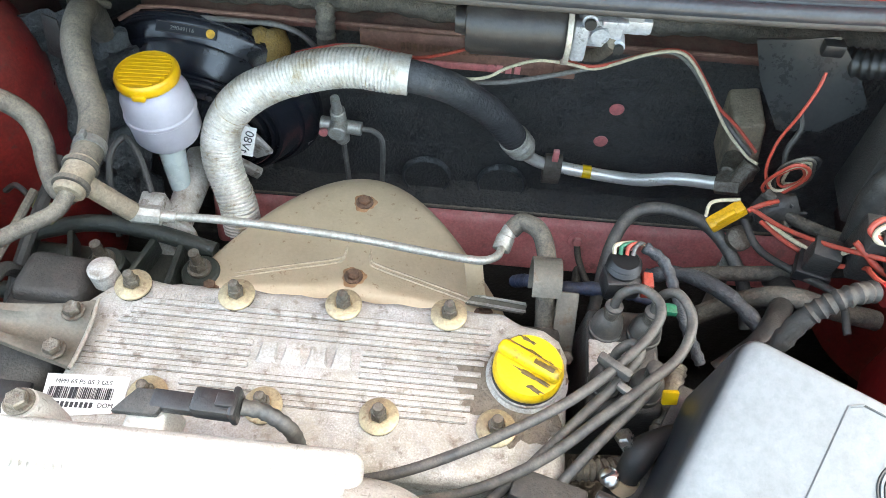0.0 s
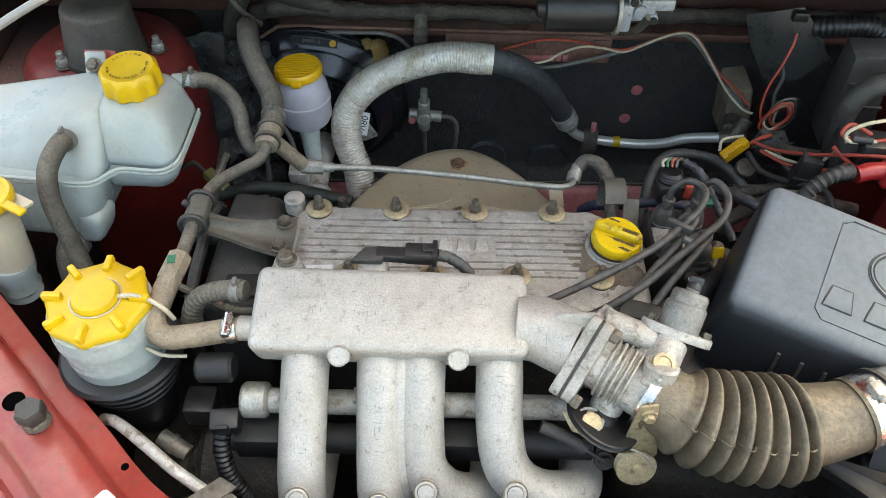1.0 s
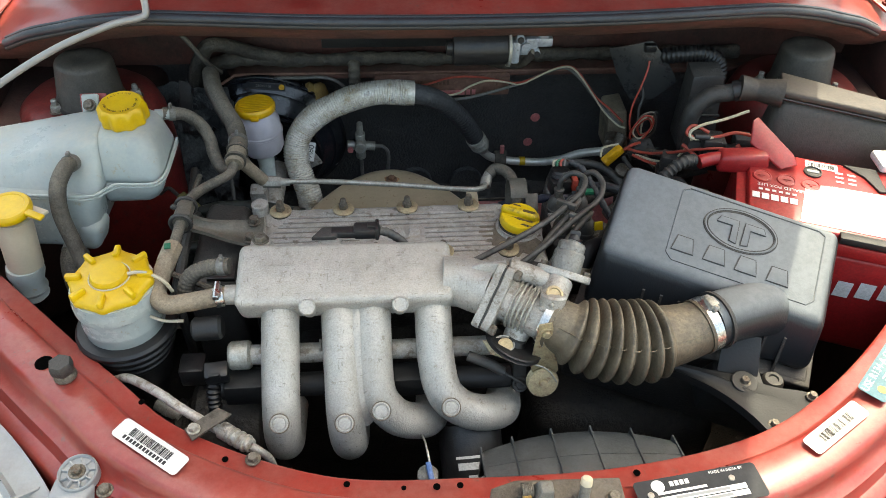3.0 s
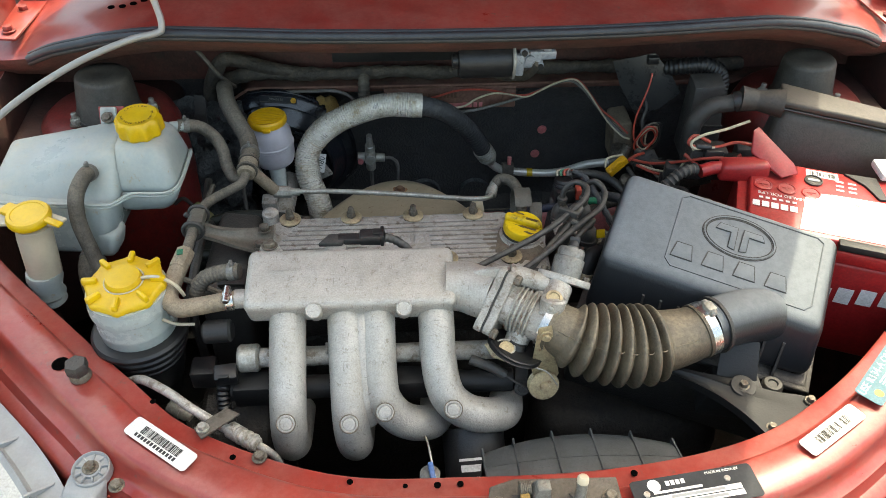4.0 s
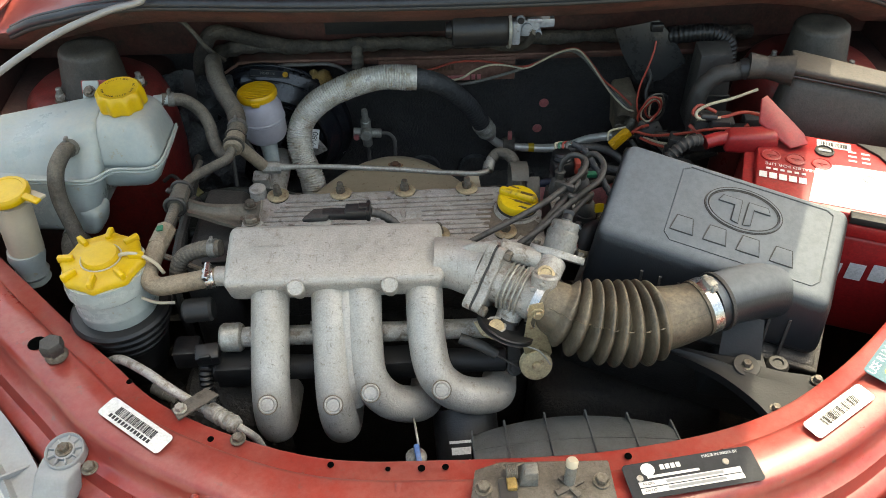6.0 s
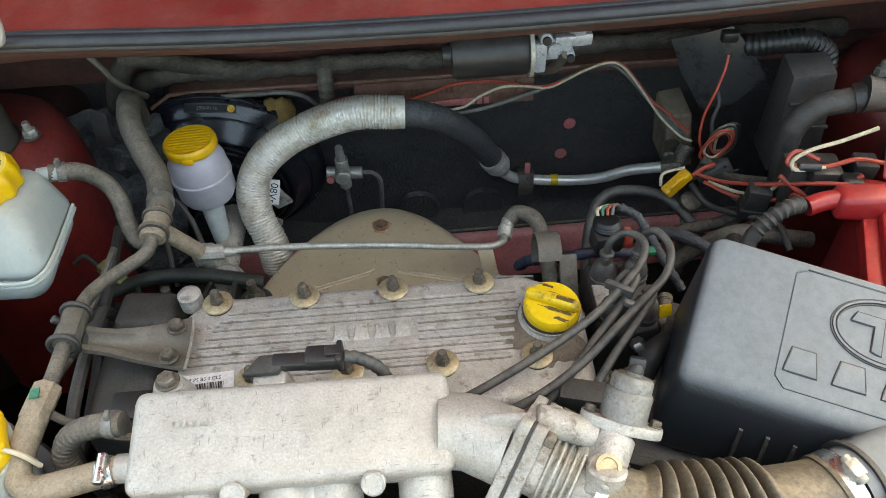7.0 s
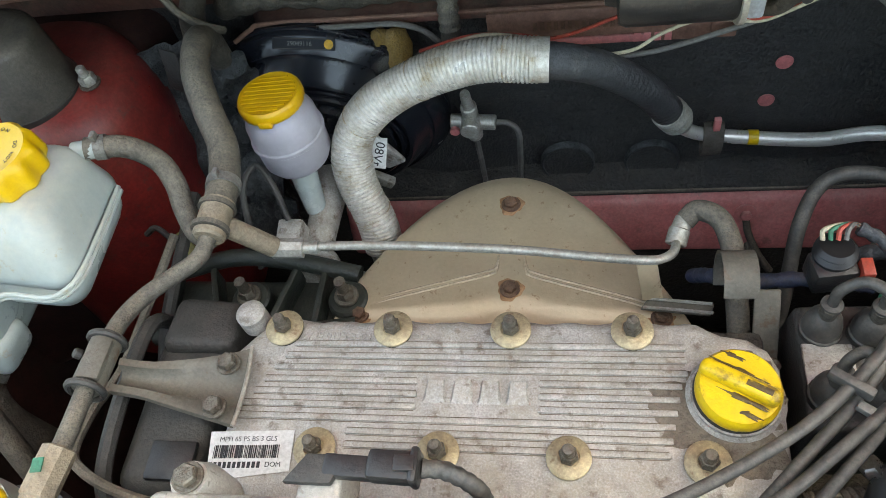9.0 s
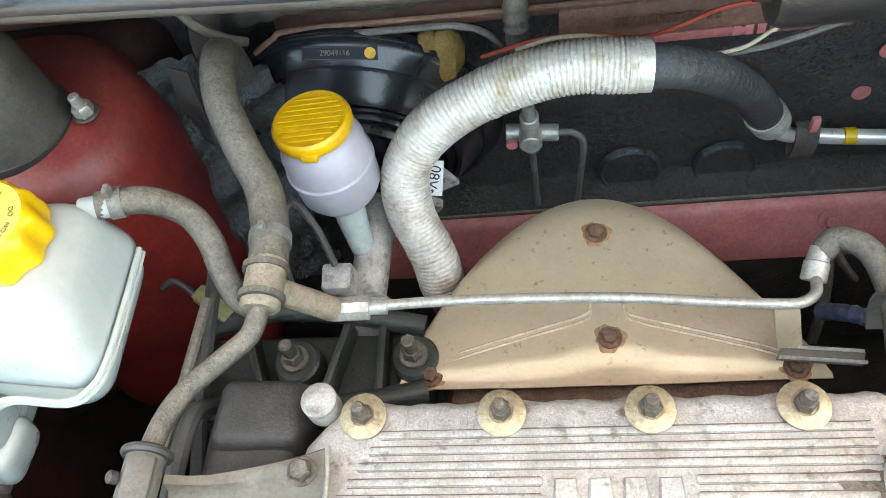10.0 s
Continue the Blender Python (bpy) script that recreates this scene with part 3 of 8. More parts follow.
def build_bulkhead():
    fw = thing("firewall", (0, 0.7, 0.5), "black felt-lined bulkhead behind the engine", "firewall", kind="structure")
    rows = []
    for i in range(29):
        x = -0.68 + i * 1.36 / 28
        rows.append([V(x, 0.655, 0.40), V(x, 0.665 + 0.004 * math.sin(i * 1.7), 0.62), V(x, 0.678 + 0.004 * math.sin(i * 2.3), 0.70), V(x, 0.690 + 0.003 * math.sin(i * 1.1), 0.80),
                     V(x, 0.692 + 0.003 * math.sin(i * 0.7), 0.90), V(x, 0.690, 0.935)])
    part("felt_mat", sheet(rows, 0.004), MAT_FELT, fw)
    for x, z in ((0.156, 0.810), (0.148, 0.758)):
        part("red_dot", lathe([(0.0085, 0), (0.008, 0.001), (0, 0.0012)], (x, 0.680, z), (0, -1, 0.05), 20), PRIMER, fw, "bare red paint in a round cut-out")
    for x, y, z in ((-0.057, 0.660, 0.688), (0.037, 0.662, 0.684)):
        pocket = part("round_pocket", lathe([(0.0285, 0), (0.027, -0.006), (0, -0.007)], (x, y + 0.001, z - 0.001), (0, -0.99, 0.06)), MAT_FELT, fw)
        part("pocket_rim", lathe([(0.0270, -0.003), (0.0276, 0.0020), (0.0288, 0.0024), (0.0300, 0.0012), (0.0310, -0.006)], (x, y + 0.001, z - 0.001), (0, -0.99, 0.06), 36), CRUMPLE, pocket, "dusty turned edge")
    part("mat_step", box((0.15, 0.688, 0.782), (0.05, 0.006, 0.014), 0.002), MAT_FELT, fw)
    part("ledge", hexa([V(-0.350, 0.646, 0.914), V(0.68, 0.643, 0.914), V(0.68, 0.70, 0.914), V(-0.372, 0.70, 0.906)],
                       [V(-0.340, 0.646, 0.925), V(0.68, 0.643, 0.925), V(0.68, 0.70, 0.930), V(-0.362, 0.70, 0.922)], 0.004), SCUTTLE, fw, "dirty red ledge")
    part("ledge_edge", tube([(-0.368, 0.634, 0.915), (-0.352, 0.641, 0.922), (-0.330, 0.645, 0.926), (-0.2, 0.644, 0.926), (0.0, 0.643, 0.926), (0.3, 0.643, 0.926)], 0.0024, 8), STAMPED, fw, "rust-red folded edge")
    part("stamped_panel", hexa([V(-0.125, 0.637, 0.884), V(0.095, 0.637, 0.884), V(0.095, 0.655, 0.884), V(-0.125, 0.655, 0.884)],
                               [V(-0.125, 0.6405, 0.923), V(0.095, 0.6405, 0.923), V(0.095, 0.655, 0.923), V(-0.125, 0.655, 0.923)], 0.002), STAMPED, fw, "rust-brown stamped panel")
    m = plane_of(V(-0.041, 0.6380, 0.909), (1, 0, 0), (0, 0.09, 1))
    part("stamped_marks", join(*[flat(m, -0.040 + 0.0062 * i, 0, 0.0040, 0.0085, 0.0010) for i in range(13)]), RUST, fw, "stamped marks")
    part("pale_lip", box((-0.030, 0.6362, 0.891), (0.092, 0.0030, 0.008), 0.001), PRIMER, fw, "chalky pale red lip")
    part("paint_marks", join(*[flat(m, 0.050 + 0.009 * i, -0.017, 0.006, 0.009, 0.0016) for i in range(4)]), PRIMER, fw)
    part("pale_block", box((0.083, 0.6358, 0.905), (0.022, 0.0030, 0.030), 0.001), STAMPED, fw)
    # upright panel of the scuttle
    # its dark red holds shade as well as grime
    part("upper_panel", hexa([V(-0.68, 0.676, 0.928), V(0.68, 0.676, 0.928), V(0.68, 0.705, 0.928), V(-0.68, 0.705, 0.928)],
                             [V(-0.68, 0.690, 1.095), V(0.68, 0.690, 1.095), V(0.68, 0.705, 1.095), V(-0.68, 0.705, 1.095)], 0.002), SCUTTLE, fw, "grimy upright panel, darkened for shade")
    part("blank_plate", box((-0.10, 0.6765, 0.970), (0.215, 0.004, 0.034), 0.0015, (5, 0, 0)), BLACK_DUSTY, fw, "dirty black blanking plate")
    # lower red cross rib
    part("cross_rib", hexa([V(-0.33, 0.606, 0.580), V(0.60, 0.606, 0.588), V(0.60, 0.70, 0.588), V(-0.33, 0.70, 0.580)],
                           [V(-0.33, 0.630, 0.650), V(0.60, 0.630, 0.660), V(0.60, 0.70, 0.668), V(-0.33, 0.70, 0.658)], 0.008, 3), PRIMER, fw, "dull red lower rib")
    part("rib_edge", tube([(-0.33, 0.640, 0.655), (0.0, 0.640, 0.660), (0.2, 0.640, 0.661), (0.45, 0.640, 0.664)], 0.0024, 8), RUBBER_DUSTY, fw)
    # block added to draw the darkness under the rib
    part("rib_dark_fill", hexa([V(-0.60, 0.60, 0.40), V(0.60, 0.60, 0.40), V(0.60, 0.70, 0.40), V(-0.60, 0.70, 0.40)], [V(-0.60, 0.615, 0.590), V(0.60, 0.615, 0.594), V(0.60, 0.70, 0.594), V(-0.60, 0.70, 0.590)], 0.004), GRIME_DARK, fw, "dark block added for the unlit space below the rib")
    part("felt_lip", hexa([V(-0.33, 0.637, 0.653), V(0.60, 0.637, 0.663), V(0.60, 0.69, 0.655), V(-0.33, 0.69, 0.645)], [V(-0.33, 0.642, 0.661), V(0.60, 0.642, 0.671), V(0.60, 0.69, 0.690), V(-0.33, 0.69, 0.680)], 0.002), MAT_FELT, fw)
    part("rib_bolt", join(disc((0.140, 0.6235, 0.637), (0, -1, 0.34), 0.0125, 0.003), hexhead((0.140, 0.6205, 0.638), (0, -1, 0.34), 0.0065, 0.005)), PRIMER, fw)
    part("earth_strap", tube([(0.141, 0.619, 0.631), (0.146, 0.612, 0.612), (0.157, 0.596, 0.594), (0.172, 0.585, 0.575)], 0.0042, 10), RUBBER_DUSTY, fw, "dusty grey strap")
    # scuttle top
    cowl = thing("cowl_panel", (0, 0.7, 1.0), "dusty red scuttle panel with rows of air holes", "car body panel", kind="structure")
    xs = [-0.80, -0.70, -0.66, -0.61, -0.575, -0.53, -0.49, -0.45, -0.42, -0.35, -0.2, 0, 0.2, 0.35, 0.42, 0.45, 0.49, 0.53, 0.575, 0.61, 0.66, 0.70, 0.80]
    edge = ((0, 0.472, 1.103), (0.2, 0.475, 1.104), (0.35, 0.480, 1.108), (0.42, 0.486, 1.107), (0.49, 0.503, 1.093), (0.575, 0.521, 1.069), (0.61, 0.535, 1.050), (0.66, 0.56, 1.035), (0.9, 0.68, 1.0))

    def along(x, k):
        for p, q in zip(edge, edge[1:]):
            if abs(x) <= q[0]:
                s = (abs(x) - p[0]) / (q[0] - p[0])
                return p[k] + (q[k] - p[k]) * s * s * (3 - 2 * s)
        return edge[-1][k]

    def front(x):
        return along(x, 1)

    def high(x):
        return along(x, 2)
    rows = [[V(x, front(x) + 0.05, high(x) - 0.055), V(x, front(x) + 0.004, high(x) - 0.02), V(x, front(x), high(x) - 0.006), V(x, front(x) + 0.012, high(x)),
             V(x, 0.60, high(x) + 0.012), V(x, 0.72, high(x) + 0.022), V(x, 0.86, high(x) + 0.055)] for x in xs]
    part("panel", sheet([r[2:] for r in rows], 0.0015), RED, cowl, angle=50)
    # flange and underside: shadow below the seal put into their colour
    part("front_flange", sheet([[p + V(0, 0.002, 0) for p in r[:3]] for r in rows], 0.0015), SCUTTLE, cowl, "turned-down flange, darkened for shadow", angle=50)
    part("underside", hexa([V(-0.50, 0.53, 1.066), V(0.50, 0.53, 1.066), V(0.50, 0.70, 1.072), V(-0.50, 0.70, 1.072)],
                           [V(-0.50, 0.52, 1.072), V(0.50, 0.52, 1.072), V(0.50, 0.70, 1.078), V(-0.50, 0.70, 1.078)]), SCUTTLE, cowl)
    for x0, n in ((-0.494, 14), (0.282, 14)):
        for i in range(n):
            x = x0 + i * 0.0155
            part("air_hole", lathe([(0.0048, 0), (0.0048, 0.0008), (0.003, 0.001)], (x, 0.560, high(x) + 0.0125), (0, -0.07, 1), 14), HOLE, cowl)
    seal = thing("bonnet_seal", (0, 0.46, 1.09), "grey rubber bonnet seal along the scuttle edge", "rubber seal")
    pts = [V(x, front(x) - 0.003, high(x) - 0.005) for x in (-0.615, -0.575, -0.53, -0.49, -0.42, -0.35, -0.2, 0, 0.2, 0.35, 0.42, 0.49, 0.53, 0.575, 0.615)]
    part("bulb", sweep(spline(pts, 8), 0.0062, 12), SEAL, seal)
    part("lip", sweep(spline([p + V(0, -0.002, -0.0055) for p in pts], 8), 0.0038, 10), RUBBER, seal)
    part("top_lip", sweep(spline([p + V(0, 0.006, 0.0045) for p in pts], 8), 0.0034, 8), SEAL, seal)
    # windscreen foot far behind
    ws = thing("windscreen", (0, 0.95, 1.1), "dark sloping windscreen glass above the scuttle", "windscreen", kind="structure")
    part("glass", hexa([V(-0.66, 0.86, 1.15), V(0.66, 0.86, 1.15), V(0.66, 0.868, 1.15), V(-0.66, 0.868, 1.15)],
                       [V(-0.55, 1.55, 1.60), V(0.55, 1.55, 1.60), V(0.55, 1.558, 1.60), V(-0.55, 1.558, 1.60)]), BLACK, ws)
    # bonnet, raised, hinged at the scuttle
    bonnet = thing("bonnet", (0, 0.64, 1.1), "red bonnet propped wide open above the engine bay", "bonnet")
    rows = []
    ang = radians(60)
    for k in range(8):
        d = 0.02 + 0.96 * k / 7
        half = 0.60 - 0.06 * d - 0.07 * d * d
        rows.append([V(half * u, 0.66 - d * math.cos(ang), 1.11 + d * math.sin(ang) + 0.02 * (1 - u * u)) for u in (-1, -0.8, -0.4, 0, 0.4, 0.8, 1)])
    part("skin", sheet(rows, 0.012), RED, bonnet)
    rows = []
    for k in range(6):
        d = 0.12 + 0.76 * k / 5
        half = 0.52 - 0.06 * d - 0.07 * d * d
        rows.append([V(half * u, 0.645 - d * math.cos(ang), 1.092 + d * math.sin(ang) + 0.02 * (1 - u * u)) for u in (-1, -0.5, 0, 0.5, 1)])
    part("inner_frame", sheet(rows, 0.006), RED_DUSTY, bonnet, "red painted inner frame")
    for s in (-1, 1):
        hinge = part("hinge", box((s * 0.655, 0.625, 1.060), (0.042, 0.115, 0.004), 0.0015, (3, 0, s * 6)), RED, bonnet, "red painted hinge plate")
        for y in (0.586, 0.653):
            part("bolt", join(disc((s * 0.655, y, 1.0615), (0, 0, 1), 0.010, 0.002), hexhead((s * 0.655, y, 1.0635), (0, 0, 1), 0.007, 0.006)), RED_DUSTY, hinge)
        part("arm", hexa([V(s * 0.672, 0.60, 1.06), V(s * 0.677, 0.60, 1.06), V(s * 0.677, 0.67, 1.06), V(s * 0.672, 0.67, 1.06)],
                         [V(s * 0.655, 0.64, 1.16), V(s * 0.660, 0.64, 1.16), V(s * 0.660, 0.67, 1.16), V(s * 0.655, 0.67, 1.16)], 0.001), RED, hinge)
    prop = thing("bonnet_prop_rod", (-0.66, 0.33, 0.96), "bare grey steel prop rod holding the bonnet", "prop rod")
    part("rod", tube([(-0.668, 0.33, 0.985), (-0.655, 0.36, 1.005), (-0.60, 0.41, 1.042), (-0.52, 0.440, 1.082), (-0.45, 0.461, 1.104), (-0.414, 0.466, 1.111),
                      (-0.405, 0.470, 1.119), (-0.411, 0.482, 1.15), (-0.438, 0.506, 1.24), (-0.458, 0.518, 1.32)], 0.0044, 12), ROD, prop)
    # unseen black boxes, added to keep bright ground from showing below
    deep = thing("undertray", (0, 0.3, 0.3), "added unseen black boxes shutting light out below the engine", "undertray", kind="structure")
    part("tray", box((0, 0.28, 0.28), (1.36, 0.82, 0.01), 0.0), GRIME_DARK, deep)
    part("front_wall", box((0, -0.175, 0.56), (1.3, 0.012, 0.56), 0.0), GRIME_DARK, deep)
    part("rear_wall", box((0, 0.705, 0.36), (1.36, 0.012, 0.20), 0.0), GRIME_DARK, deep)
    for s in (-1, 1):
        part("side_wall", box((s * 0.615, -0.055, 0.56), (0.012, 0.25, 0.56), 0.0), GRIME_DARK, deep)
        part("low_side_wall", box((s * 0.665, 0.37, 0.31), (0.012, 0.66, 0.10), 0.0), GRIME_DARK, deep)


build_ground()
build_crossmember()
build_wings()
build_bulkhead()


# ---- engine ----
COVER_Z = 0.900


def build_engine():
    block = thing("engine_block", (-0.1, 0.28, 0.3), "grimy dark engine block below the head", "engine block")
    part("block", box((-0.10, 0.29, 0.60), (0.36, 0.17, 0.42), 0.012), GRIME_DARK, block)
    part("head", box((-0.10, 0.28, 0.835), (0.37, 0.15, 0.06), 0.006), GRIME_DARK, block)
    part("gearbox", box((0.21, 0.24, 0.55), (0.26, 0.26, 0.30), 0.04, (0, 0, -8), 3), GRIME_DARK, block)
    part("front_beam", tube([(-0.55, 0.03, 0.52), (-0.1, 0.0, 0.50), (0.4, 0.04, 0.52)], 0.03, 12), GRIME_DARK, block)
    vc = thing("valve_cover", (-0.1, 0.27, 0.86), "weathered cast aluminium valve cover with fine ribs", "valve cover")
    # outline with lobes along the rear edge
    x0, x1, y0, y1 = -0.292, 0.083, 0.203, 0.346
    out = [V(x0 + 0.012, y0, 0), V(x1 - 0.012, y0, 0), V(x1, y0 + 0.012, 0), V(x1 + 0.002, y1 - 0.036, 0), V(x1 - 0.004, y1 - 0.022, 0), V(x1 - 0.016, y1 - 0.0135, 0)]
    for i in range(45):
        x = x1 - 0.025 - (x1 - x0 - 0.05) * i / 44
        lobe = min(abs(x - b) for b in (-0.256, -0.174, -0.09, -0.008))
        out.append(V(x, y1 - 0.012 * min(1, (lobe / 0.040)) ** 2 + 0.010 * math.exp(-((lobe - 0.041) / 0.012) ** 2), 0))
    out += [V(x0 + 0.012, y1 - 0.014, 0), V(x0, y1 - 0.028, 0), V(x0 - 0.004, 0.30, 0), V(x0 + 0.006, 0.27, 0), V(x0 + 0.004, y0 + 0.02, 0)]
    body = hexa([p + V(0, 0, 0.865) for p in out], [p + V(0, 0, COVER_Z) for p in out], 0.0)
    top = [f for f in body.faces if f.normal.z > 0.9]
    bmesh.ops.bevel(body, geom=[e for f in top for e in f.edges], offset=0.010, segments=4, affect="EDGES", profile=0.5)
    part("body", body, ALU_COVER, vc)
    part("corner_boss", lathe([(0.011, 0), (0.011, 0.016), (0.008, 0.019), (0, 0.020)], (-0.283, 0.342, 0.893), (0, 0, 1)), ALU_COVER, vc)
    for i in range(9):
        y = 0.322 - i * 0.0092
        l, r = -0.246 - 0.006 * i, 0.022 + (0.004 if i < 3 else -0.004 * (i - 3) * 0.5)
        gaps = [(l, -0.152), (-0.070, r)] if 3 <= i <= 5 else [(l, r)]
        if i >= 7:
            gaps = [(-0.198, r)]
        for a, b in gaps:
            part("rib", box(((a + b) / 2, y, COVER_Z + 0.0004), (b - a, 0.0040, 0.0024), 0.0006), ALU_COVER, vc)
            part("groove", box(((a + b) / 2, y - 0.0027, COVER_Z + 0.0001), (b - a - 0.002, 0.0005, 0.0004)), STAIN, vc, "dirt-filled groove")
            part("groove", box(((a + b) / 2, y + 0.0026, COVER_Z + 0.0001), (b - a - 0.002, 0.0005, 0.0004)), STAIN, vc, "dirt-filled groove")
    # raised maker's mark as plain shapes
    for i in range(4):
        x = -0.1395 + i * 0.0187
        part("raised_mark", hexa([V(x - 0.008, 0.279, COVER_Z), V(x + 0.008, 0.279, COVER_Z), V(x + 0.006, 0.296, COVER_Z), V(x - 0.006, 0.296, COVER_Z)],
                                 [V(x - 0.006, 0.282, COVER_Z + 0.0022), V(x + 0.006, 0.282, COVER_Z + 0.0022), V(x + 0.005, 0.295, COVER_Z + 0.0022), V(x - 0.005, 0.295, COVER_Z + 0.0022)]), ALU_COVER, vc)
    part("cast_number", words("2798 0115 3804", 0.0080, pose(-0.216, 0.3215 + 0.0065, COVER_Z + 0.0002), 0.0006), ALU_COVER, vc)
    part("cast_number", words("25A", 0.0080, pose(-0.152, 0.328, COVER_Z + 0.0002), 0.0006), ALU_COVER, vc)
    # fixing studs with big washers
    for x, y in [(a, 0.333) for a in (-0.256, -0.174, -0.090, -0.008)] + [(a, 0.244) for a in (-0.216, -0.133, -0.05, 0.033)]:
        z = COVER_Z + 0.001
        w = part("stud_washer", lathe([(0.0125, 0), (0.0142, 0.0015), (0.0142, 0.003), (0.0125, 0.0042), (0.007, 0.0050), (0.0065, 0.0045)], (x, y, z)), GOLD, vc, "yellow passivated washer")
        part("rubber_ring", lathe([(0.0132, -0.004), (0.0138, -0.003), (0.0132, 0.0)], (x, y, z)), RUBBER, w)
        part("nut", hexhead((x, y, z + 0.004), (0, 0, 1), 0.0062, 0.0075), BOLT, w)
        part("stud", lathe([(0.0042, 0), (0.0042, 0.017), (0.0034, 0.019), (0, 0.0195)], (x, y, z), (0, 0, 1), 14), BOLT, w)
    part("oil_stain", lathe([(0.040, 0.0), (0.039, 0.0004), (0, 0.0005)], (0.046, 0.277, COVER_Z + 0.0001), (0, 0, 1), 96,
                            lambda a, h: 0.98 + 0.16 * math.sin(3 * a + 1) + 0.09 * math.sin(7 * a) + 0.06 * math.sin(13 * a + 2) + 0.04 * math.sin(23 * a)), STAIN, vc, "dark oily stain")
    part("filler_neck", lathe([(0.033, -0.03), (0.032, 0.0), (0.0275, 0.005), (0.0275, 0.008)], (0.053, 0.288, COVER_Z - 0.002)), ALU_COVER, vc)
    m = pose(-0.262, 0.240, COVER_Z + 0.0006, 0, 0, 3)
    lab = part("label", prism([m @ V(-0.027, -0.019, 0), m @ V(0.030, -0.013, 0), m @ V(0.030, 0.015, 0), m @ V(-0.030, 0.015, 0)], (0, 0, 1), 0.0004), WHITE, vc, "white paper barcode label")
    part("barcode", bars(m, -0.002, 0.0005, 0.046, 0.009, 44, 3), INK, lab)
    part("print", words("MPFI 65 PS BS 3 GLS", 0.0048, m @ pose(-0.002, 0.0092, 0.0006), 0.0001), INK, lab)
    part("print", words("DOM", 0.0048, m @ pose(0.018, -0.0085, 0.0006), 0.0001), INK, lab)
    part("print", join(*[flat(m, -0.026 + 0.0034 * i, -0.0085, 0.0022, 0.0042, 0.0006, 0.0002) for i in range(11)]), INK, lab)

    cap = thing("oil_filler_cap", (0.053, 0.284, 0.905), "yellow oil filler cap stained with brown oil", "oil cap")
    c = V(0.053, 0.288, 0.904)
    part("skirt", lathe(thin(0.86, [(0.030, -0.002), (0.0305, 0.004), (0.029, 0.007)]), c), RUBBER, cap)
    part("dome", lathe(thin(0.86, [(0.0285, 0.004), (0.030, 0.007), (0.030, 0.013), (0.0275, 0.0165), (0.0, 0.018)]), c, (0.03, -0.05, 1), 40), YELLOW_WORN, cap)
    part("grip_bar", box((c.x, c.y, c.z + 0.0205), (0.050, 0.0110, 0.011), 0.0045, (0, 0, -28), 4), YELLOW_WORN, cap)
    turn = radians(-28)
    for along, across, long, wide in ((-0.004, 0.0078, 0.034, 0.0040), (0.006, -0.0078, 0.030, 0.0036), (0.010, -0.0150, 0.018, 0.0040), (-0.010, 0.0160, 0.014, 0.0030)):
        p = c + V(along * math.cos(turn) - across * math.sin(turn), along * math.sin(turn) + across * math.cos(turn), 0)
        r2 = (p - c).length
        h = 0.0178 - 0.0024 * (r2 / 0.0236) ** 2 + 0.05 * (p.y - c.y) - 0.03 * (p.x - c.x)
        part("oil_streak", lathe([(1.0, 0), (0.93, 0.0006), (0, 0.0008)], (0, 0, 0), (0, 0, 1), 40, lambda a, k: 1 + 0.22 * math.sin(5 * a + 40 * along * 9) + 0.12 * math.sin(11 * a)), STAIN_OIL, cap, "dark brown oil smear").data.transform(
            Matrix.Translation((p.x, p.y, p.z + h)) @ Matrix.Rotation(turn, 4, "Z") @ Matrix.Diagonal((long / 2, wide / 2, 1.0, 1.0)))
    part("grip_smear", box((c.x + 0.010, c.y - 0.0055, c.z + 0.0258), (0.016, 0.0040, 0.0012), 0.0005, (0, 0, -28)), STAIN_OIL, cap)

    # bracket arm and hose clip on the left end
    arm = thing("bracket_arm", (-0.30, 0.28, 0.90), "dusty grey steel bracket bolted to the valve cover", "bracket")
    rows = []
    for k in range(9):
        q = k / 8
        x = -0.274 - 0.082 * q
        half = 0.030 - 0.017 * min(1, q * 1.25) ** 0.9
        mid, z, deep = 0.283 - 0.004 * q, 0.9125 + 0.020 * q * q + 0.004 * q, 0.0045 + 0.004 * q
        rows.append([V(x, mid - half * a, z - d * deep) for a, d in ((1, 0.6), (0.94, 0), (0.55, 0), (0.38, 0.9), (0.0, 1.1), (-0.38, 0.9), (-0.55, 0), (-0.94, 0), (-1, 0.6))])
    part("plate", sheet(rows, 0.0025), CHANNEL, arm, angle=60)
    part("end_lip", tube([(-0.2735, 0.254, 0.9115), (-0.2725, 0.270, 0.9105), (-0.2722, 0.285, 0.9100), (-0.2725, 0.298, 0.9105), (-0.2735, 0.313, 0.9115)], 0.0016, 8), STEEL, arm)
    for p in ((-0.285, 0.297, 0.916), (-0.287, 0.265, 0.916)):
        part("bolt", join(disc(p, (0, 0, 1), 0.0085, 0.0022), hexhead((p[0], p[1], p[2] + 0.002), (0, 0, 1), 0.0066, 0.0062)), BOLT, arm)
    c0, c1 = V(-0.3645, 0.300, 0.944), V(-0.3645, 0.262, 0.948)
    d = (c1 - c0).normalized()
    clip = part("hose_clip", rod(c0, c1, 0.0108, None, 22, 0.001), CHANNEL, arm, "grey plastic hose clip")
    part("clip_pad", box((c0 + c1) / 2 + V(0.004, 0, 0.009), (0.015, 0.030, 0.006), 0.0015, (-5, 12, 0)), CHANNEL, clip)
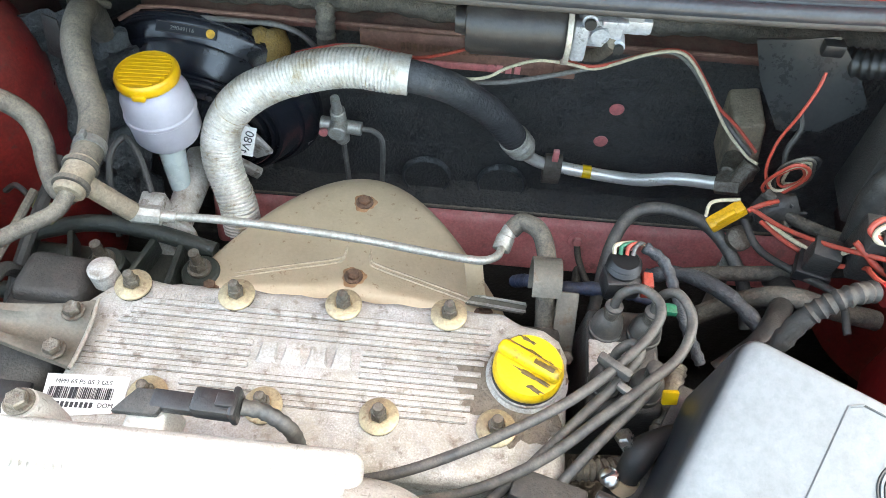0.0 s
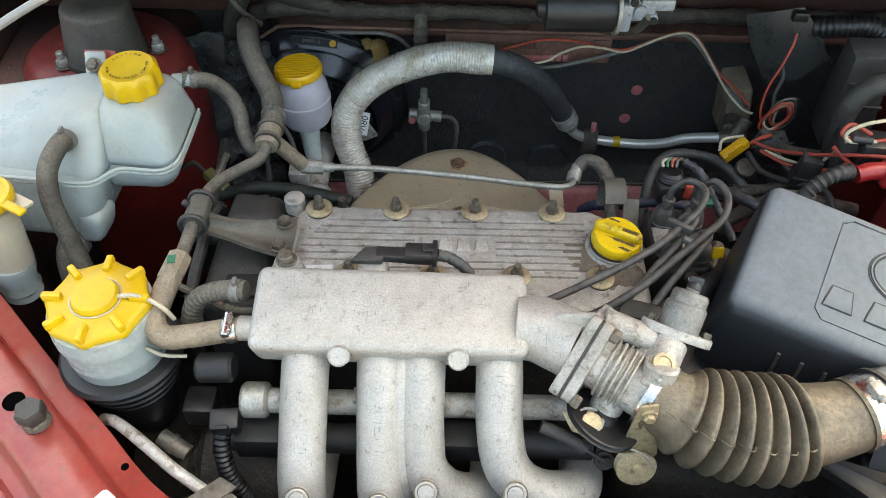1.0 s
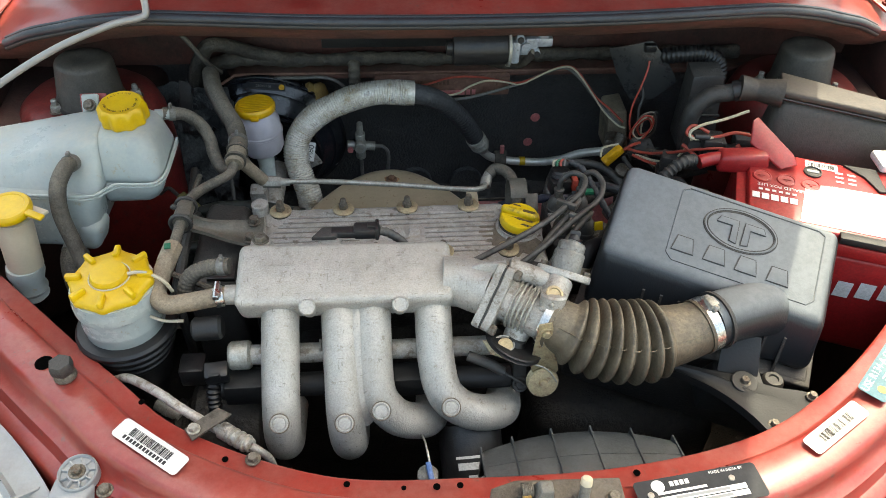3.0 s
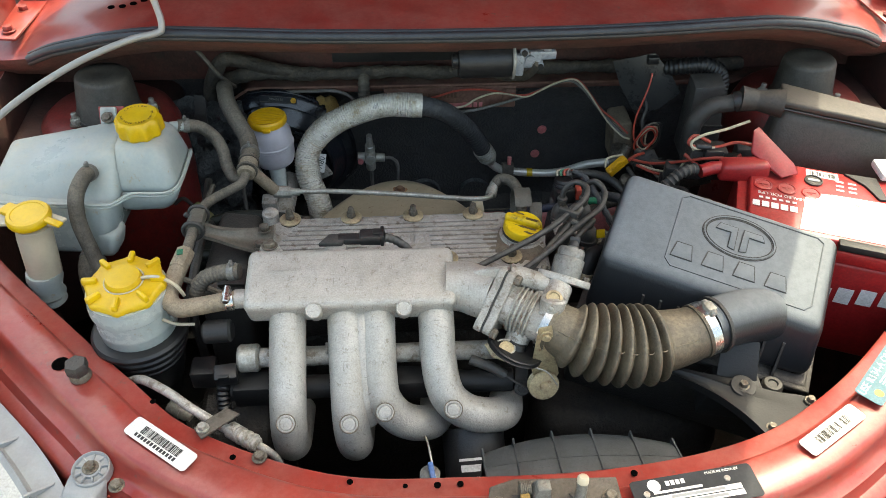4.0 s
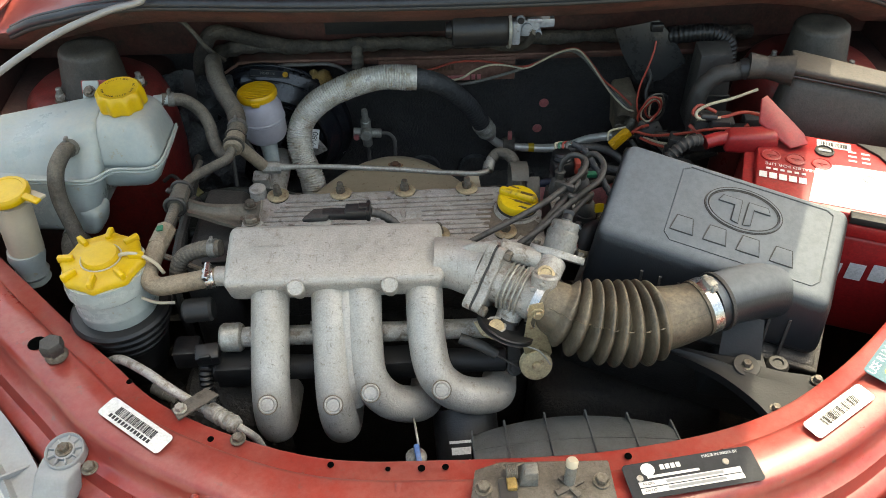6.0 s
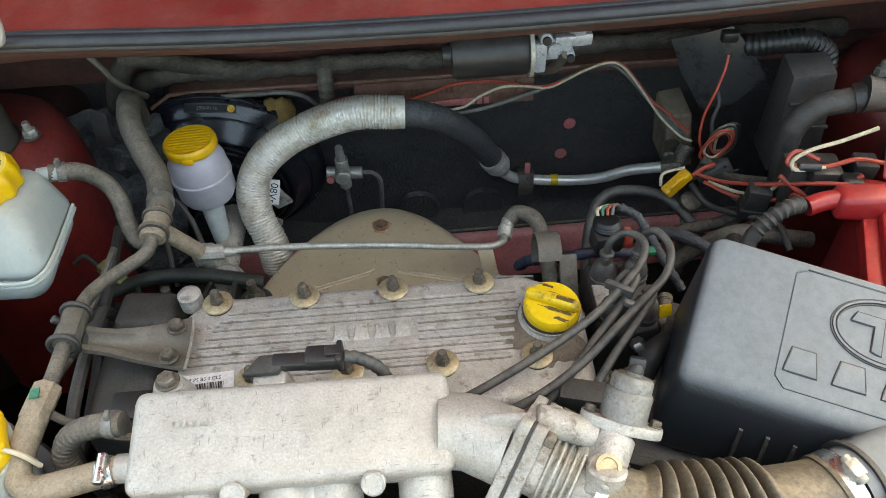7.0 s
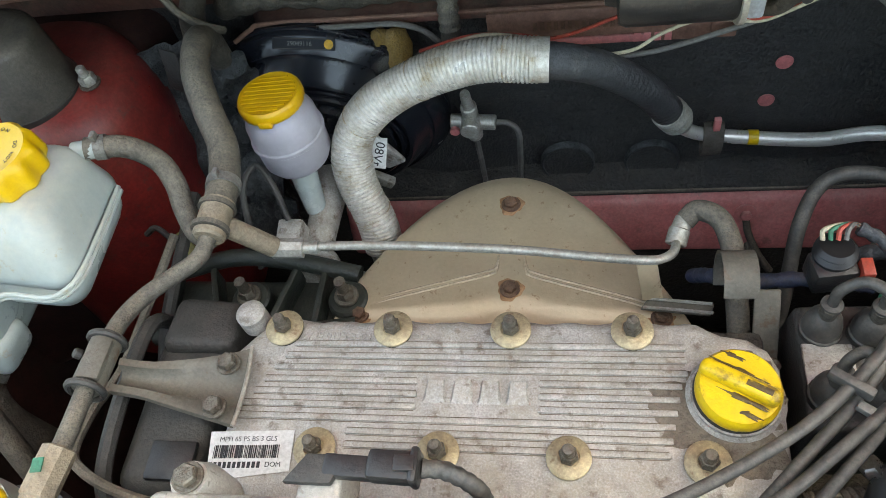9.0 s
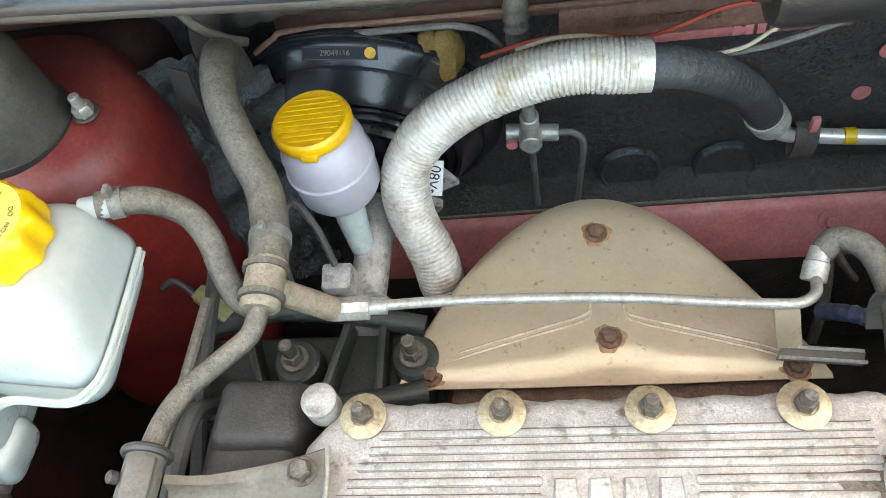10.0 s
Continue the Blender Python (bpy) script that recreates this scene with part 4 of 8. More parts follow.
    part("clip_stud", lathe([(0.0036, 0), (0.0036, 0.004), (0.0026, 0.005), (0, 0.0052)], c0.lerp(c1, 0.4) + V(-0.009, 0, 0.008), (-0.6, 0, 0.8), 16), BLACK_DUSTY, clip)
    for p in (c0, c1):
        part("clip_ring", ring(p, d, 0.0118, 0.0026, 28), BLACK_DUSTY, clip)

    tc = thing("timing_cover", (-0.34, 0.27, 0.7), "dusty black plastic timing belt cover", "timing cover")
    part("cover", hexa([V(-0.365, 0.20, 0.55), V(-0.300, 0.20, 0.55), V(-0.300, 0.36, 0.55), V(-0.365, 0.36, 0.55)],
                       [V(-0.365, 0.215, 0.888), V(-0.302, 0.215, 0.888), V(-0.302, 0.345, 0.888), V(-0.362, 0.345, 0.888)], 0.012, 3), BLACK_DUSTY, tc)
    part("rear_hump", hexa([V(-0.36, 0.315, 0.86), V(-0.295, 0.315, 0.86), V(-0.295, 0.37, 0.86), V(-0.36, 0.37, 0.86)],
                           [V(-0.355, 0.320, 0.900), V(-0.30, 0.320, 0.896), V(-0.30, 0.362, 0.892), V(-0.35, 0.362, 0.900)], 0.008, 3), BLACK_DUSTY, tc)
    part("edge_band", sweep(spline([(-0.372, 0.205, 0.78), (-0.372, 0.205, 0.86), (-0.370, 0.235, 0.895), (-0.368, 0.33, 0.900), (-0.366, 0.355, 0.87)], 8), 0.006, 8), BLACK_DUSTY, tc)
    part("step", box((-0.322, 0.235, 0.891), (0.034, 0.028, 0.006), 0.002), BLACK, tc)

    mount = thing("engine_mount", (-0.25, 0.41, 0.7), "grimy black engine mount bracket with studs", "engine mount")
    part("base", hexa([V(-0.425, 0.372, 0.75), V(-0.235, 0.372, 0.75), V(-0.235, 0.445, 0.75), V(-0.425, 0.445, 0.75)],
                      [V(-0.420, 0.376, 0.797), V(-0.240, 0.376, 0.792), V(-0.240, 0.440, 0.792), V(-0.420, 0.440, 0.797)], 0.006, 3), CASTING, mount)
    part("front_wall", tube([(-0.420, 0.374, 0.806), (-0.35, 0.370, 0.815), (-0.29, 0.374, 0.815), (-0.235, 0.385, 0.808)], 0.0085, 12), CASTING, mount)
    part("rear_wall", tube([(-0.418, 0.442, 0.806), (-0.36, 0.450, 0.818), (-0.30, 0.446, 0.818), (-0.238, 0.436, 0.810)], 0.0085, 12), CASTING, mount)
    for x, turn in ((-0.415, 8), (-0.368, 20), (-0.305, -14), (-0.270, 0)):
        part("web", box((x, 0.409, 0.806), (0.007, 0.066, 0.024), 0.003, (0, 0, turn)), CASTING, mount)
    for x in (-0.336, -0.245):
        part("stud_pad", lathe([(0.020, -0.03), (0.018, 0.0), (0.016, 0.002), (0, 0.002)], (x, 0.41, 0.812), (0, 0, 1), 24), CASTING, mount)
    for x in (-0.336, -0.245):
        part("stud", join(disc((x, 0.41, 0.815), (0, 0, 1), 0.011, 0.004), hexhead((x, 0.41, 0.818), (0, 0, 1), 0.008, 0.010), rod((x, 0.41, 0.82), (x, 0.41, 0.842), 0.005, None, 12)), BOLT, mount)

    # exhaust heat shield
    sh = thing("heat_shield", (-0.10, 0.43, 0.8), "tan heat-tinted steel exhaust heat shield, rusty at bolts", "heat shield")
    rows = []
    n = 48
    share = (0, 0.03, 0.07, 0.11, 0.15, 0.19, 0.24, 0.32, 0.42, 0.54, 0.66, 0.76, 0.84, 0.90, 0.94, 0.97, 1.0)
    for i in range(n + 1):
        u = -1 + 2 * i / n
        x = -0.106 + 0.151 * u
        up = max(0.0, math.cos(u * math.pi / 2)) ** (0.74 if u < 0 else 0.92)
        rear = 0.391 + 0.158 * up
        fold = 0.399 + 0.010 * math.exp(-((u - 0.03) / 0.30) ** 2)
        line = []
        for k in share:
            y = 0.386 + (rear - 0.386) * k
            z = 0.8115 + 0.0015 * math.sin(math.pi * k) * up - 0.004 * abs(u) ** 6
            step = min(1.0, max(0.0, (fold - y) / 0.006))
            z -= 0.0055 * step * step * (3 - 2 * step) * min(1.0, 1.3 * (1 - abs(u)) + 0.2)
            if k > 0.84:
                z -= 0.008 * ((k - 0.84) / 0.16) ** 2
            line.append(V(x, y, z))
        rows.append(line)
    part("skin", sheet(rows, 0.0012), SHIELD, sh, angle=60)
    for d in (-0.0022, 0.0022):
        part("crease", join(tube([(-0.1135, 0.452 + d, 0.8125), (-0.1145, 0.442 + d, 0.8125), (-0.121, 0.436 + d, 0.8125), (-0.16, 0.425 + d, 0.8120), (-0.20, 0.414 + d, 0.8112), (-0.226, 0.406 + d, 0.8095)], 0.0013, 8),
                            tube([(-0.0905, 0.450 + d, 0.8125), (-0.0885, 0.440 + d, 0.8125), (-0.082, 0.434 + d, 0.8125), (-0.04, 0.421 + d, 0.8120), (0.0, 0.409 + d, 0.8112), (0.016, 0.403 + d, 0.8100)], 0.0013, 8)), PALE, sh, "pale pressed crease")
    for x, y, z in ((-0.105, 0.509, 0.8140), (-0.102, 0.419, 0.8140), (-0.233, 0.396, 0.8090), (0.022, 0.394, 0.8095)):
        part("rust_bloom", lathe([(0.0112, 0), (0.0106, 0.0004), (0, 0.0005)], (x, y, z - 0.0012), (0, 0.02, 1), 44, lambda a, h: 1.0 + 0.12 * math.sin(3 * a + x * 90) + 0.06 * math.sin(8 * a)), RUST_STAIN, sh)
        part("bolt", join(disc((x, y, z - 0.001), (0, 0.02, 1), 0.0088, 0.0022), hexhead((x, y, z + 0.001), (0, 0.02, 1), 0.0060, 0.0045)), RUST, sh, "rusty bolt")
    ex = thing("exhaust_manifold", (-0.1, 0.40, 0.7), "rusty exhaust manifold under the shield", "exhaust manifold")
    part("casting", box((-0.10, 0.385, 0.755), (0.25, 0.06, 0.06), 0.015, (0, 0, 0), 3), RUST, ex)

    # rigid coolant pipe along the rear of the cover
    pipe = thing("coolant_pipe", (-0.1, 0.42, 0.86), "thin plated steel pipe with crimped end fittings", "coolant pipe")
    part("pipe", tube([(-0.27, 0.413, 0.890), (-0.2, 0.418, 0.884), (-0.1, 0.421, 0.872), (-0.03, 0.417, 0.866), (0.008, 0.415, 0.864), (0.020, 0.417, 0.863), (0.029, 0.425, 0.860), (0.033, 0.440, 0.854)], 0.0038, 10), STEEL, pipe)
    part("left_nut", join(rod((-0.287, 0.411, 0.892), (-0.262, 0.413, 0.889), 0.0085, None, 8), rod((-0.265, 0.413, 0.8895), (-0.25, 0.414, 0.888), 0.0055, None, 14)), STEEL, pipe)
    part("elbow_ferrule", join(rod((0.032, 0.438, 0.850), (0.036, 0.450, 0.856), 0.0085, None, 18, 0.001), rod((0.0345, 0.447, 0.853), (0.040, 0.458, 0.858), 0.0075, None, 18)), STEEL, pipe)
    part("tab", prism([(0.000, 0.414, 0.862), (0.016, 0.415, 0.862), (0.022, 0.401, 0.830), (0.006, 0.400, 0.830)], (0, -0.9, 0.4), 0.0018, 0.0005), SHIELD, pipe)
    part("stay", hexa([V(0.004, 0.392, 0.826), V(0.012, 0.404, 0.826), V(0.060, 0.394, 0.830), V(0.056, 0.384, 0.830)], [V(0.004, 0.392, 0.829), V(0.012, 0.404, 0.829), V(0.060, 0.394, 0.833), V(0.056, 0.384, 0.833)], 0.001), CHANNEL, pipe, "folded steel stay")
    for d in (0.0, 0.008):
        part("stay_edge", tube([(0.006, 0.393 + d, 0.830), (0.03, 0.389 + d, 0.833), (0.058, 0.385 + d, 0.835)], 0.0013, 6), STEEL, pipe)
    clip = thing("hose_bracket", (0.065, 0.38, 0.86), "curved dusty steel bracket strap round a hose", "bracket")
    rows = []
    for i in range(13):
        a = radians(-60 + 210 * i / 12)
        rows.append([V(0.058 + 0.0 * i, 0.398, 0.868) + V(dx, 0.024 * math.cos(a) - 0.006, 0.026 * math.sin(a)) for dx in (0, 0.024)])
    part("strap", sheet(rows, 0.002), CHANNEL, clip)
    hz = thing("small_coolant_hose", (0.05, 0.44, 0.86), "dusty rubber hose from pipe elbow", "hose")
    part("hose", tube([(0.040, 0.456, 0.858), (0.05, 0.462, 0.864), (0.066, 0.45, 0.866), (0.073, 0.42, 0.862), (0.073, 0.39, 0.852), (0.075, 0.36, 0.83)], 0.0085, 14), RUBBER_DUSTY, hz)


def build_intake():
    pl = thing("intake_manifold", (-0.17, 0.12, 0.8), "pale cast aluminium intake plenum with four runners", "intake manifold")
    low = [V(-0.285, 0.130, 0.917), V(-0.052, 0.130, 0.912), V(-0.052, 0.192, 0.915), V(-0.285, 0.192, 0.918)]
    top = [V(-0.288, 0.118, 0.9545), V(-0.048, 0.119, 0.9495), V(-0.048, 0.196, 0.969), V(-0.285, 0.194, 0.976)]
    part("plenum", hexa(low, top, 0.009, 4), ALU_PLENUM, pl)
    boss = part("rear_boss", lathe([(0.019, -0.030), (0.0165, -0.006), (0.0115, 0.006), (0.0108, 0.0085), (0, 0.009)], (-0.262, 0.200, 0.962), (0, 0.10, 1), 30), ALU_PLENUM, pl)
    part("boss_bolt", join(disc((-0.262, 0.201, 0.971), (0, 0.1, 1), 0.0095, 0.002), hexhead((-0.262, 0.201, 0.973), (0, 0.1, 1), 0.0072, 0.0055)), BOLT, boss)
    part("sensor_boss", hexa([V(-0.202, 0.188, 0.935), V(-0.170, 0.188, 0.935), V(-0.170, 0.216, 0.935), V(-0.202, 0.216, 0.935)],
                             [V(-0.199, 0.192, 0.9665), V(-0.173, 0.192, 0.9665), V(-0.174, 0.212, 0.9665), V(-0.198, 0.212, 0.9665)], 0.004, 3), ALU_PLENUM, pl)
    r = 0.0207

    def runner(pts):
        return part("runner", tube(pts, r, 26, 8), ALU_PLENUM, pl)
    runner([(-0.241, 0.150, 0.925), (-0.241, 0.125, 0.920), (-0.242, 0.082, 0.884), (-0.243, 0.052, 0.850), (-0.244, 0.045, 0.815), (-0.244, 0.062, 0.785), (-0.244, 0.12, 0.77)])
    runner([(-0.176, 0.150, 0.922), (-0.176, 0.125, 0.917), (-0.175, 0.082, 0.880), (-0.174, 0.050, 0.846), (-0.172, 0.042, 0.812), (-0.170, 0.06, 0.782), (-0.168, 0.12, 0.77)])
    runner([(-0.140, 0.150, 0.921), (-0.140, 0.125, 0.916), (-0.140, 0.088, 0.882), (-0.136, 0.064, 0.854), (-0.118, 0.056, 0.827), (-0.094, 0.058, 0.812), (-0.076, 0.075, 0.797), (-0.07, 0.12, 0.78)])
    runner([(-0.072, 0.150, 0.920), (-0.072, 0.125, 0.915), (-0.071, 0.090, 0.884), (-0.064, 0.066, 0.857), (-0.045, 0.055, 0.838), (-0.018, 0.055, 0.825), (0.006, 0.068, 0.812), (0.014, 0.10, 0.795)])
    part("runner_web", tube([(-0.158, 0.146, 0.922), (-0.158, 0.121, 0.918), (-0.158, 0.080, 0.880), (-0.156, 0.056, 0.852), (-0.152, 0.052, 0.828)], lambda d, k: 0.0125 - 0.003 * k ** 4, 16, 8), ALU_PLENUM, pl, "cast web joining two runners")
    for x, y, z in ((-0.242, 0.0290, 0.864), (-0.1735, 0.0265, 0.861), (-0.134, 0.0370, 0.865), (-0.058, 0.0385, 0.862)):
        n_ = V(0, -0.72, 0.7)
        plug = part("core_plug", lathe([(0.0100, -0.004), (0.0100, 0.0022), (0.0088, 0.0032), (0.0075, 0.0030), (0.0070, 0.0018), (0.0066, 0.0036), (0, 0.0042)], (x, y, z), n_, 28), ALU_PLENUM, pl)
        part("plug_groove", ring(V(x, y, z) + n_ * 0.0022, n_, 0.0102, 0.0007, 28), STAIN, plug, "dirt line round the plug")
    for x, z in ((-0.209, 0.9500), (-0.109, 0.9480)):
        part("boss", lathe([(0.0090, -0.03), (0.0090, 0.0030), (0.0078, 0.0042), (0.0070, 0.0036), (0, 0.0038)], (x, 0.1165, z - 0.002), (0, -0.62, 0.78), 28), ALU_PLENUM, pl)
    # neck towards the throttle
    part("neck", tube([(-0.06, 0.158, 0.938), (-0.038, 0.156, 0.937), (-0.022, 0.148, 0.937), (-0.004, 0.137, 0.938)], lambda d, s: 0.0285 + 0.002 * s, 26), ALU_PLENUM, pl)
    part("gusset", hexa([V(-0.045, 0.15, 0.955), V(0.006, 0.13, 0.955), V(0.008, 0.14, 0.955), V(-0.045, 0.156, 0.955)],
                        [V(-0.02, 0.146, 0.972), V(0.006, 0.136, 0.982), V(0.008, 0.142, 0.982), V(-0.02, 0.15, 0.972)], 0.001), ALU_PLENUM, pl)
    m = plane_of(V(-0.235, 0.165, 0.9683), (1, 0, -0.02), (0, 1, 0.26))
    part("cast_marks", join(*[flat(m, -0.02 + 0.005 * i, 0, 0.0026, 0.0045, 0.0, 0.0004) for i in range(7)]), ALU_PLENUM, pl)
    part("hose_stub", rod((-0.30, 0.15, 0.938), (-0.285, 0.15, 0.938), 0.011, None, 18), ALU_PLENUM, pl)

    ms = thing("map_sensor", (-0.163, 0.205, 0.97), "black plastic pressure sensor with plug on the plenum", "sensor")
    part("body", box((-0.163, 0.2115, 0.969), (0.042, 0.013, 0.009), 0.002, (0, 0, -2)), BLACK, ms)
    part("foot", prism([(-0.206, 0.201, 0.967), (-0.178, 0.201, 0.967), (-0.170, 0.218, 0.967), (-0.194, 0.218, 0.967)], (0, 0, 1), 0.006, 0.0015), BLACK_DUSTY, ms)
    con = part("connector", box((-0.143, 0.2125, 0.970), (0.030, 0.017, 0.014), 0.003, (0, 0, -2)), BLACK, ms)
    part("collar", box((-0.131, 0.2125, 0.971), (0.005, 0.020, 0.017), 0.002, (0, 0, -2)), BLACK, con)
    part("latch", box((-0.136, 0.2125, 0.9785), (0.012, 0.009, 0.003), 0.001), BLACK, con)
    part("lead", tube([(-0.129, 0.213, 0.969), (-0.115, 0.214, 0.962), (-0.099, 0.209, 0.948), (-0.095, 0.204, 0.92)], lambda d, k: 0.0052 + 0.0004 * math.sin(d * 900), 12), LEAD, ms)

    tb = thing("throttle_body", (0.02, 0.13, 0.9), "oxidised aluminium throttle body with idle valve", "throttle body")
    ax = V(0.82, -0.55, -0.12).normalized()
    a = V(-0.006, 0.138, 0.938)
    lean = V(0.37, 0.50, 0.79)
    lean = (lean - ax * lean.dot(ax)).normalized()
    f = plane_of(a, lean.cross(ax), lean)
    rot = f.to_3x3()

    def plate(off, thick, half, bev):
        c = a + ax * off
        pts = []
        for k in range(56):
            t = 2 * math.pi * k / 56
            rad = half * (0.97 + 0.33 * max(0.0, -math.cos(4 * t)) ** 1.6)
            pts.append(c + rot @ V(0.92 * rad * math.cos(t), 1.12 * rad * math.sin(t), 0))
        return prism(pts, ax, thick, bev, 3)
    part("flange", plate(0.0, 0.009, 0.036, 0.0015), ALU, tb)
    part("gasket", plate(0.0088, 0.0022, 0.0355, 0.0), RUBBER, tb)
    part("inner_flange", plate(0.011, 0.010, 0.0355, 0.0015), ALU, tb)
    for x, y in ((-0.027, 0.033), (0.027, 0.033), (0.027, -0.033), (-0.027, -0.033)):
        part("bolt", hexhead(a + ax * 0.021 + rot @ V(x, y, 0), ax, 0.0065, 0.007), BOLT, tb)
    part("barrel", lathe([(0.025, 0.02), (0.025, 0.070), (0.0265, 0.071), (0.0265, 0.086)], a, ax, 36), ALU, tb)
    part("spring", sweep([a + ax * (0.028 + 0.026 * k / 120) + rot @ V(0.0272 * math.cos(k * 0.26), 0.0272 * math.sin(k * 0.26), 0) for k in range(121)], 0.0016, 6), STEEL, tb)
    part("bypass_body", hexa([V(0.030, 0.112, 0.930), V(0.066, 0.098, 0.930), V(0.075, 0.122, 0.930), V(0.038, 0.136, 0.930)],
                             [V(0.038, 0.116, 0.958), V(0.064, 0.104, 0.956), V(0.072, 0.122, 0.956), V(0.044, 0.132, 0.958)], 0.006, 3), ALU, tb)
    part("bypass_tube", rod((0.048, 0.090, 0.945), (0.068, 0.132, 0.956), 0.0135, 0.016, 24, 0.002), ALU, tb)
    part("front_post", rod((0.048, 0.084, 0.915), (0.056, 0.104, 0.966), 0.0105, 0.0145, 22, 0.002), ALU, tb)
    part("brass_plug", lathe([(0.0092, 0), (0.0092, 0.003), (0.0065, 0.0032), (0.006, 0.0018), (0, 0.0018)], (0.0555, 0.1025, 0.966), (0.1, -0.3, 0.9)), GOLD, tb)
    part("bypass_pipe", rod((0.012, 0.146, 0.968), (0.054, 0.133, 0.957), 0.0105, 0.0115, 22, 0.001), ALU, tb)
    vd = V(0.016, 0.032, 0.034).normalized()
    vc_ = V(0.073, 0.136, 0.957)
    iac = part("idle_valve", lathe([(0.0175, 0.0), (0.0175, 0.020), (0.0165, 0.022), (0.0155, 0.0225), (0.0155, 0.030), (0.0135, 0.033), (0.006, 0.0335), (0.006, 0.036), (0, 0.0365)], vc_ + vd * 0.008, vd, 30), VALVE_GREY, tb, "dull grey cylindrical idle valve")
    fx = (V(1, -0.15, -0.03) - vd * V(1, -0.15, -0.03).dot(vd)).normalized()
    fy = vd.cross(fx)
    pts = []
    for k in range(40):
        t = 2 * math.pi * k / 40
        rad = 0.0185 + 0.0125 * abs(math.cos(t)) ** 5
        pts.append(vc_ + fx * (rad * math.cos(t)) + fy * (rad * math.sin(t)))
    part("valve_flange", prism(pts, vd, 0.008, 0.0012), ALU, iac)
    for s in (-1, 1):
        part("flange_bolt", join(disc(vc_ + fx * (s * 0.0245) + vd * 0.008, vd, 0.0052, 0.001), hexhead(vc_ + fx * (s * 0.0245) + vd * 0.009, vd, 0.0042, 0.004)), BOLT, iac)
    part("valve_end", rod(vc_ + vd * 0.043, vc_ + vd * 0.050, 0.0065, 0.0055, 18, 0.001), BLACK, iac)
    part("valve_plug", box(vc_ + vd * 0.051, (0.012, 0.008, 0.008), 0.002, (-40, 0, -20)), BLACK, iac)
    part("cable_wheel", lathe([(0.0315, 0), (0.033, 0.0012), (0.0295, 0.0035), (0.033, 0.0058), (0.0315, 0.007), (0.012, 0.0072), (0.010, 0.013), (0, 0.0135)], (0.014, 0.086, 0.901), (0.35, 0.21, 0.85), 44), RINGS, tb, "black throttle cable wheel")
    part("wheel_hub", rod((0.012, 0.089, 0.898), (0.026, 0.105, 0.921), 0.013, 0.015, 22, 0.002), ALU, tb)
    part("linkage", prism([(-0.020, 0.092, 0.907), (-0.012, 0.076, 0.902), (0.006, 0.070, 0.900), (0.028, 0.064, 0.893), (0.034, 0.075, 0.897), (0.012, 0.086, 0.906), (-0.002, 0.094, 0.909)], (0, -0.35, 0.93), 0.003, 0.0008), GOLD, tb)
    part("linkage_boss", lathe([(0.011, 0), (0.0115, 0.001), (0.0115, 0.004), (0.009, 0.006), (0.0085, 0.012), (0.006, 0.0125), (0, 0.0125)], (0.002, 0.080, 0.906), (0.1, -0.3, 0.93), 26), GOLD, tb)
    part("linkage_spring", sweep([V(0.002, 0.080, 0.909) + V(0.0112 * math.cos(k * 0.5), 0.0112 * math.sin(k * 0.5), 0.00012 * k) for k in range(60)], 0.0011, 6), STEEL, tb)

    cb = thing("cable_bracket", (0.05, 0.08, 0.88), "yellow passivated throttle cable bracket with guide pulley", "bracket")
    part("plate", prism([(0.035, 0.0725, 0.953), (0.049, 0.0725, 0.956), (0.0655, 0.072, 0.876), (0.058, 0.071, 0.856), (0.040, 0.071, 0.858), (0.032, 0.072, 0.890)], (0, -1, 0.05), 0.002, 0.0006), GOLD, cb)
    part("screw", join(disc((0.044, 0.070, 0.942), (0, -1, 0.1), 0.0068, 0.002), hexhead((0.044, 0.068, 0.942), (0, -1, 0.1), 0.0046, 0.004)), GOLD, cb)
    part("pulley", lathe([(0.017, 0), (0.018, 0.002), (0.014, 0.0055), (0.018, 0.009), (0.017, 0.011), (0.006, 0.0115), (0.005, 0.0145), (0, 0.015)], (0.047, 0.069, 0.864), (0.05, -0.90, 0.40), 32), GOLD, cb, "dull cream guide pulley")
    part("cable", tube([(0.030, 0.066, 0.897), (0.050, 0.063, 0.888), (0.063, 0.060, 0.868)], 0.0010, 6), STEEL, cb)
    part("cable_end", tube([(-0.035, 0.09, 0.885), (-0.01, 0.082, 0.878), (0.01, 0.075, 0.866), (0.03, 0.068, 0.855)], lambda d, s: 0.006 if s < 0.6 else 0.0015, 10), BLACK_DUSTY, cb)
    part("stay", join(prism([(0.021, 0.100, 0.860), (0.035, 0.096, 0.860), (0.035, 0.084, 0.825), (0.021, 0.086, 0.825)], (0, -0.7, 0.5), 0.002), disc((0.028, 0.085, 0.834), (0, -0.7, 0.7), 0.009, 0.004), hexhead((0.028, 0.082, 0.837), (0, -0.7, 0.7), 0.006, 0.005)), BLACK_DUSTY, cb)

    bl = thing("intake_bellows", (0.15, 0.08, 0.9), "dusty olive rubber intake bellows between throttle and airbox", "intake hose")
    pth = spline([a + ax * 0.070, a + ax * 0.082, (0.085, 0.083, 0.921), (0.115, 0.078, 0.915), (0.148, 0.076, 0.912), (0.182, 0.080, 0.913), (0.212, 0.085, 0.916), (0.236, 0.092, 0.920)], 44)

    def pleat(d, s):
        base = 0.0290 + 0.0090 * math.sin(math.pi * min(1, s)) ** 1.5 + 0.0015 * s
        if 0.12 < s < 0.70:
            k = (s - 0.12) / 0.58
            return base + (0.0135 * abs(math.sin(math.pi * 8 * k)) ** 1.1 - 0.0045) * min(1, 7 * k + 0.2, 7 * (1 - k) + 0.3)
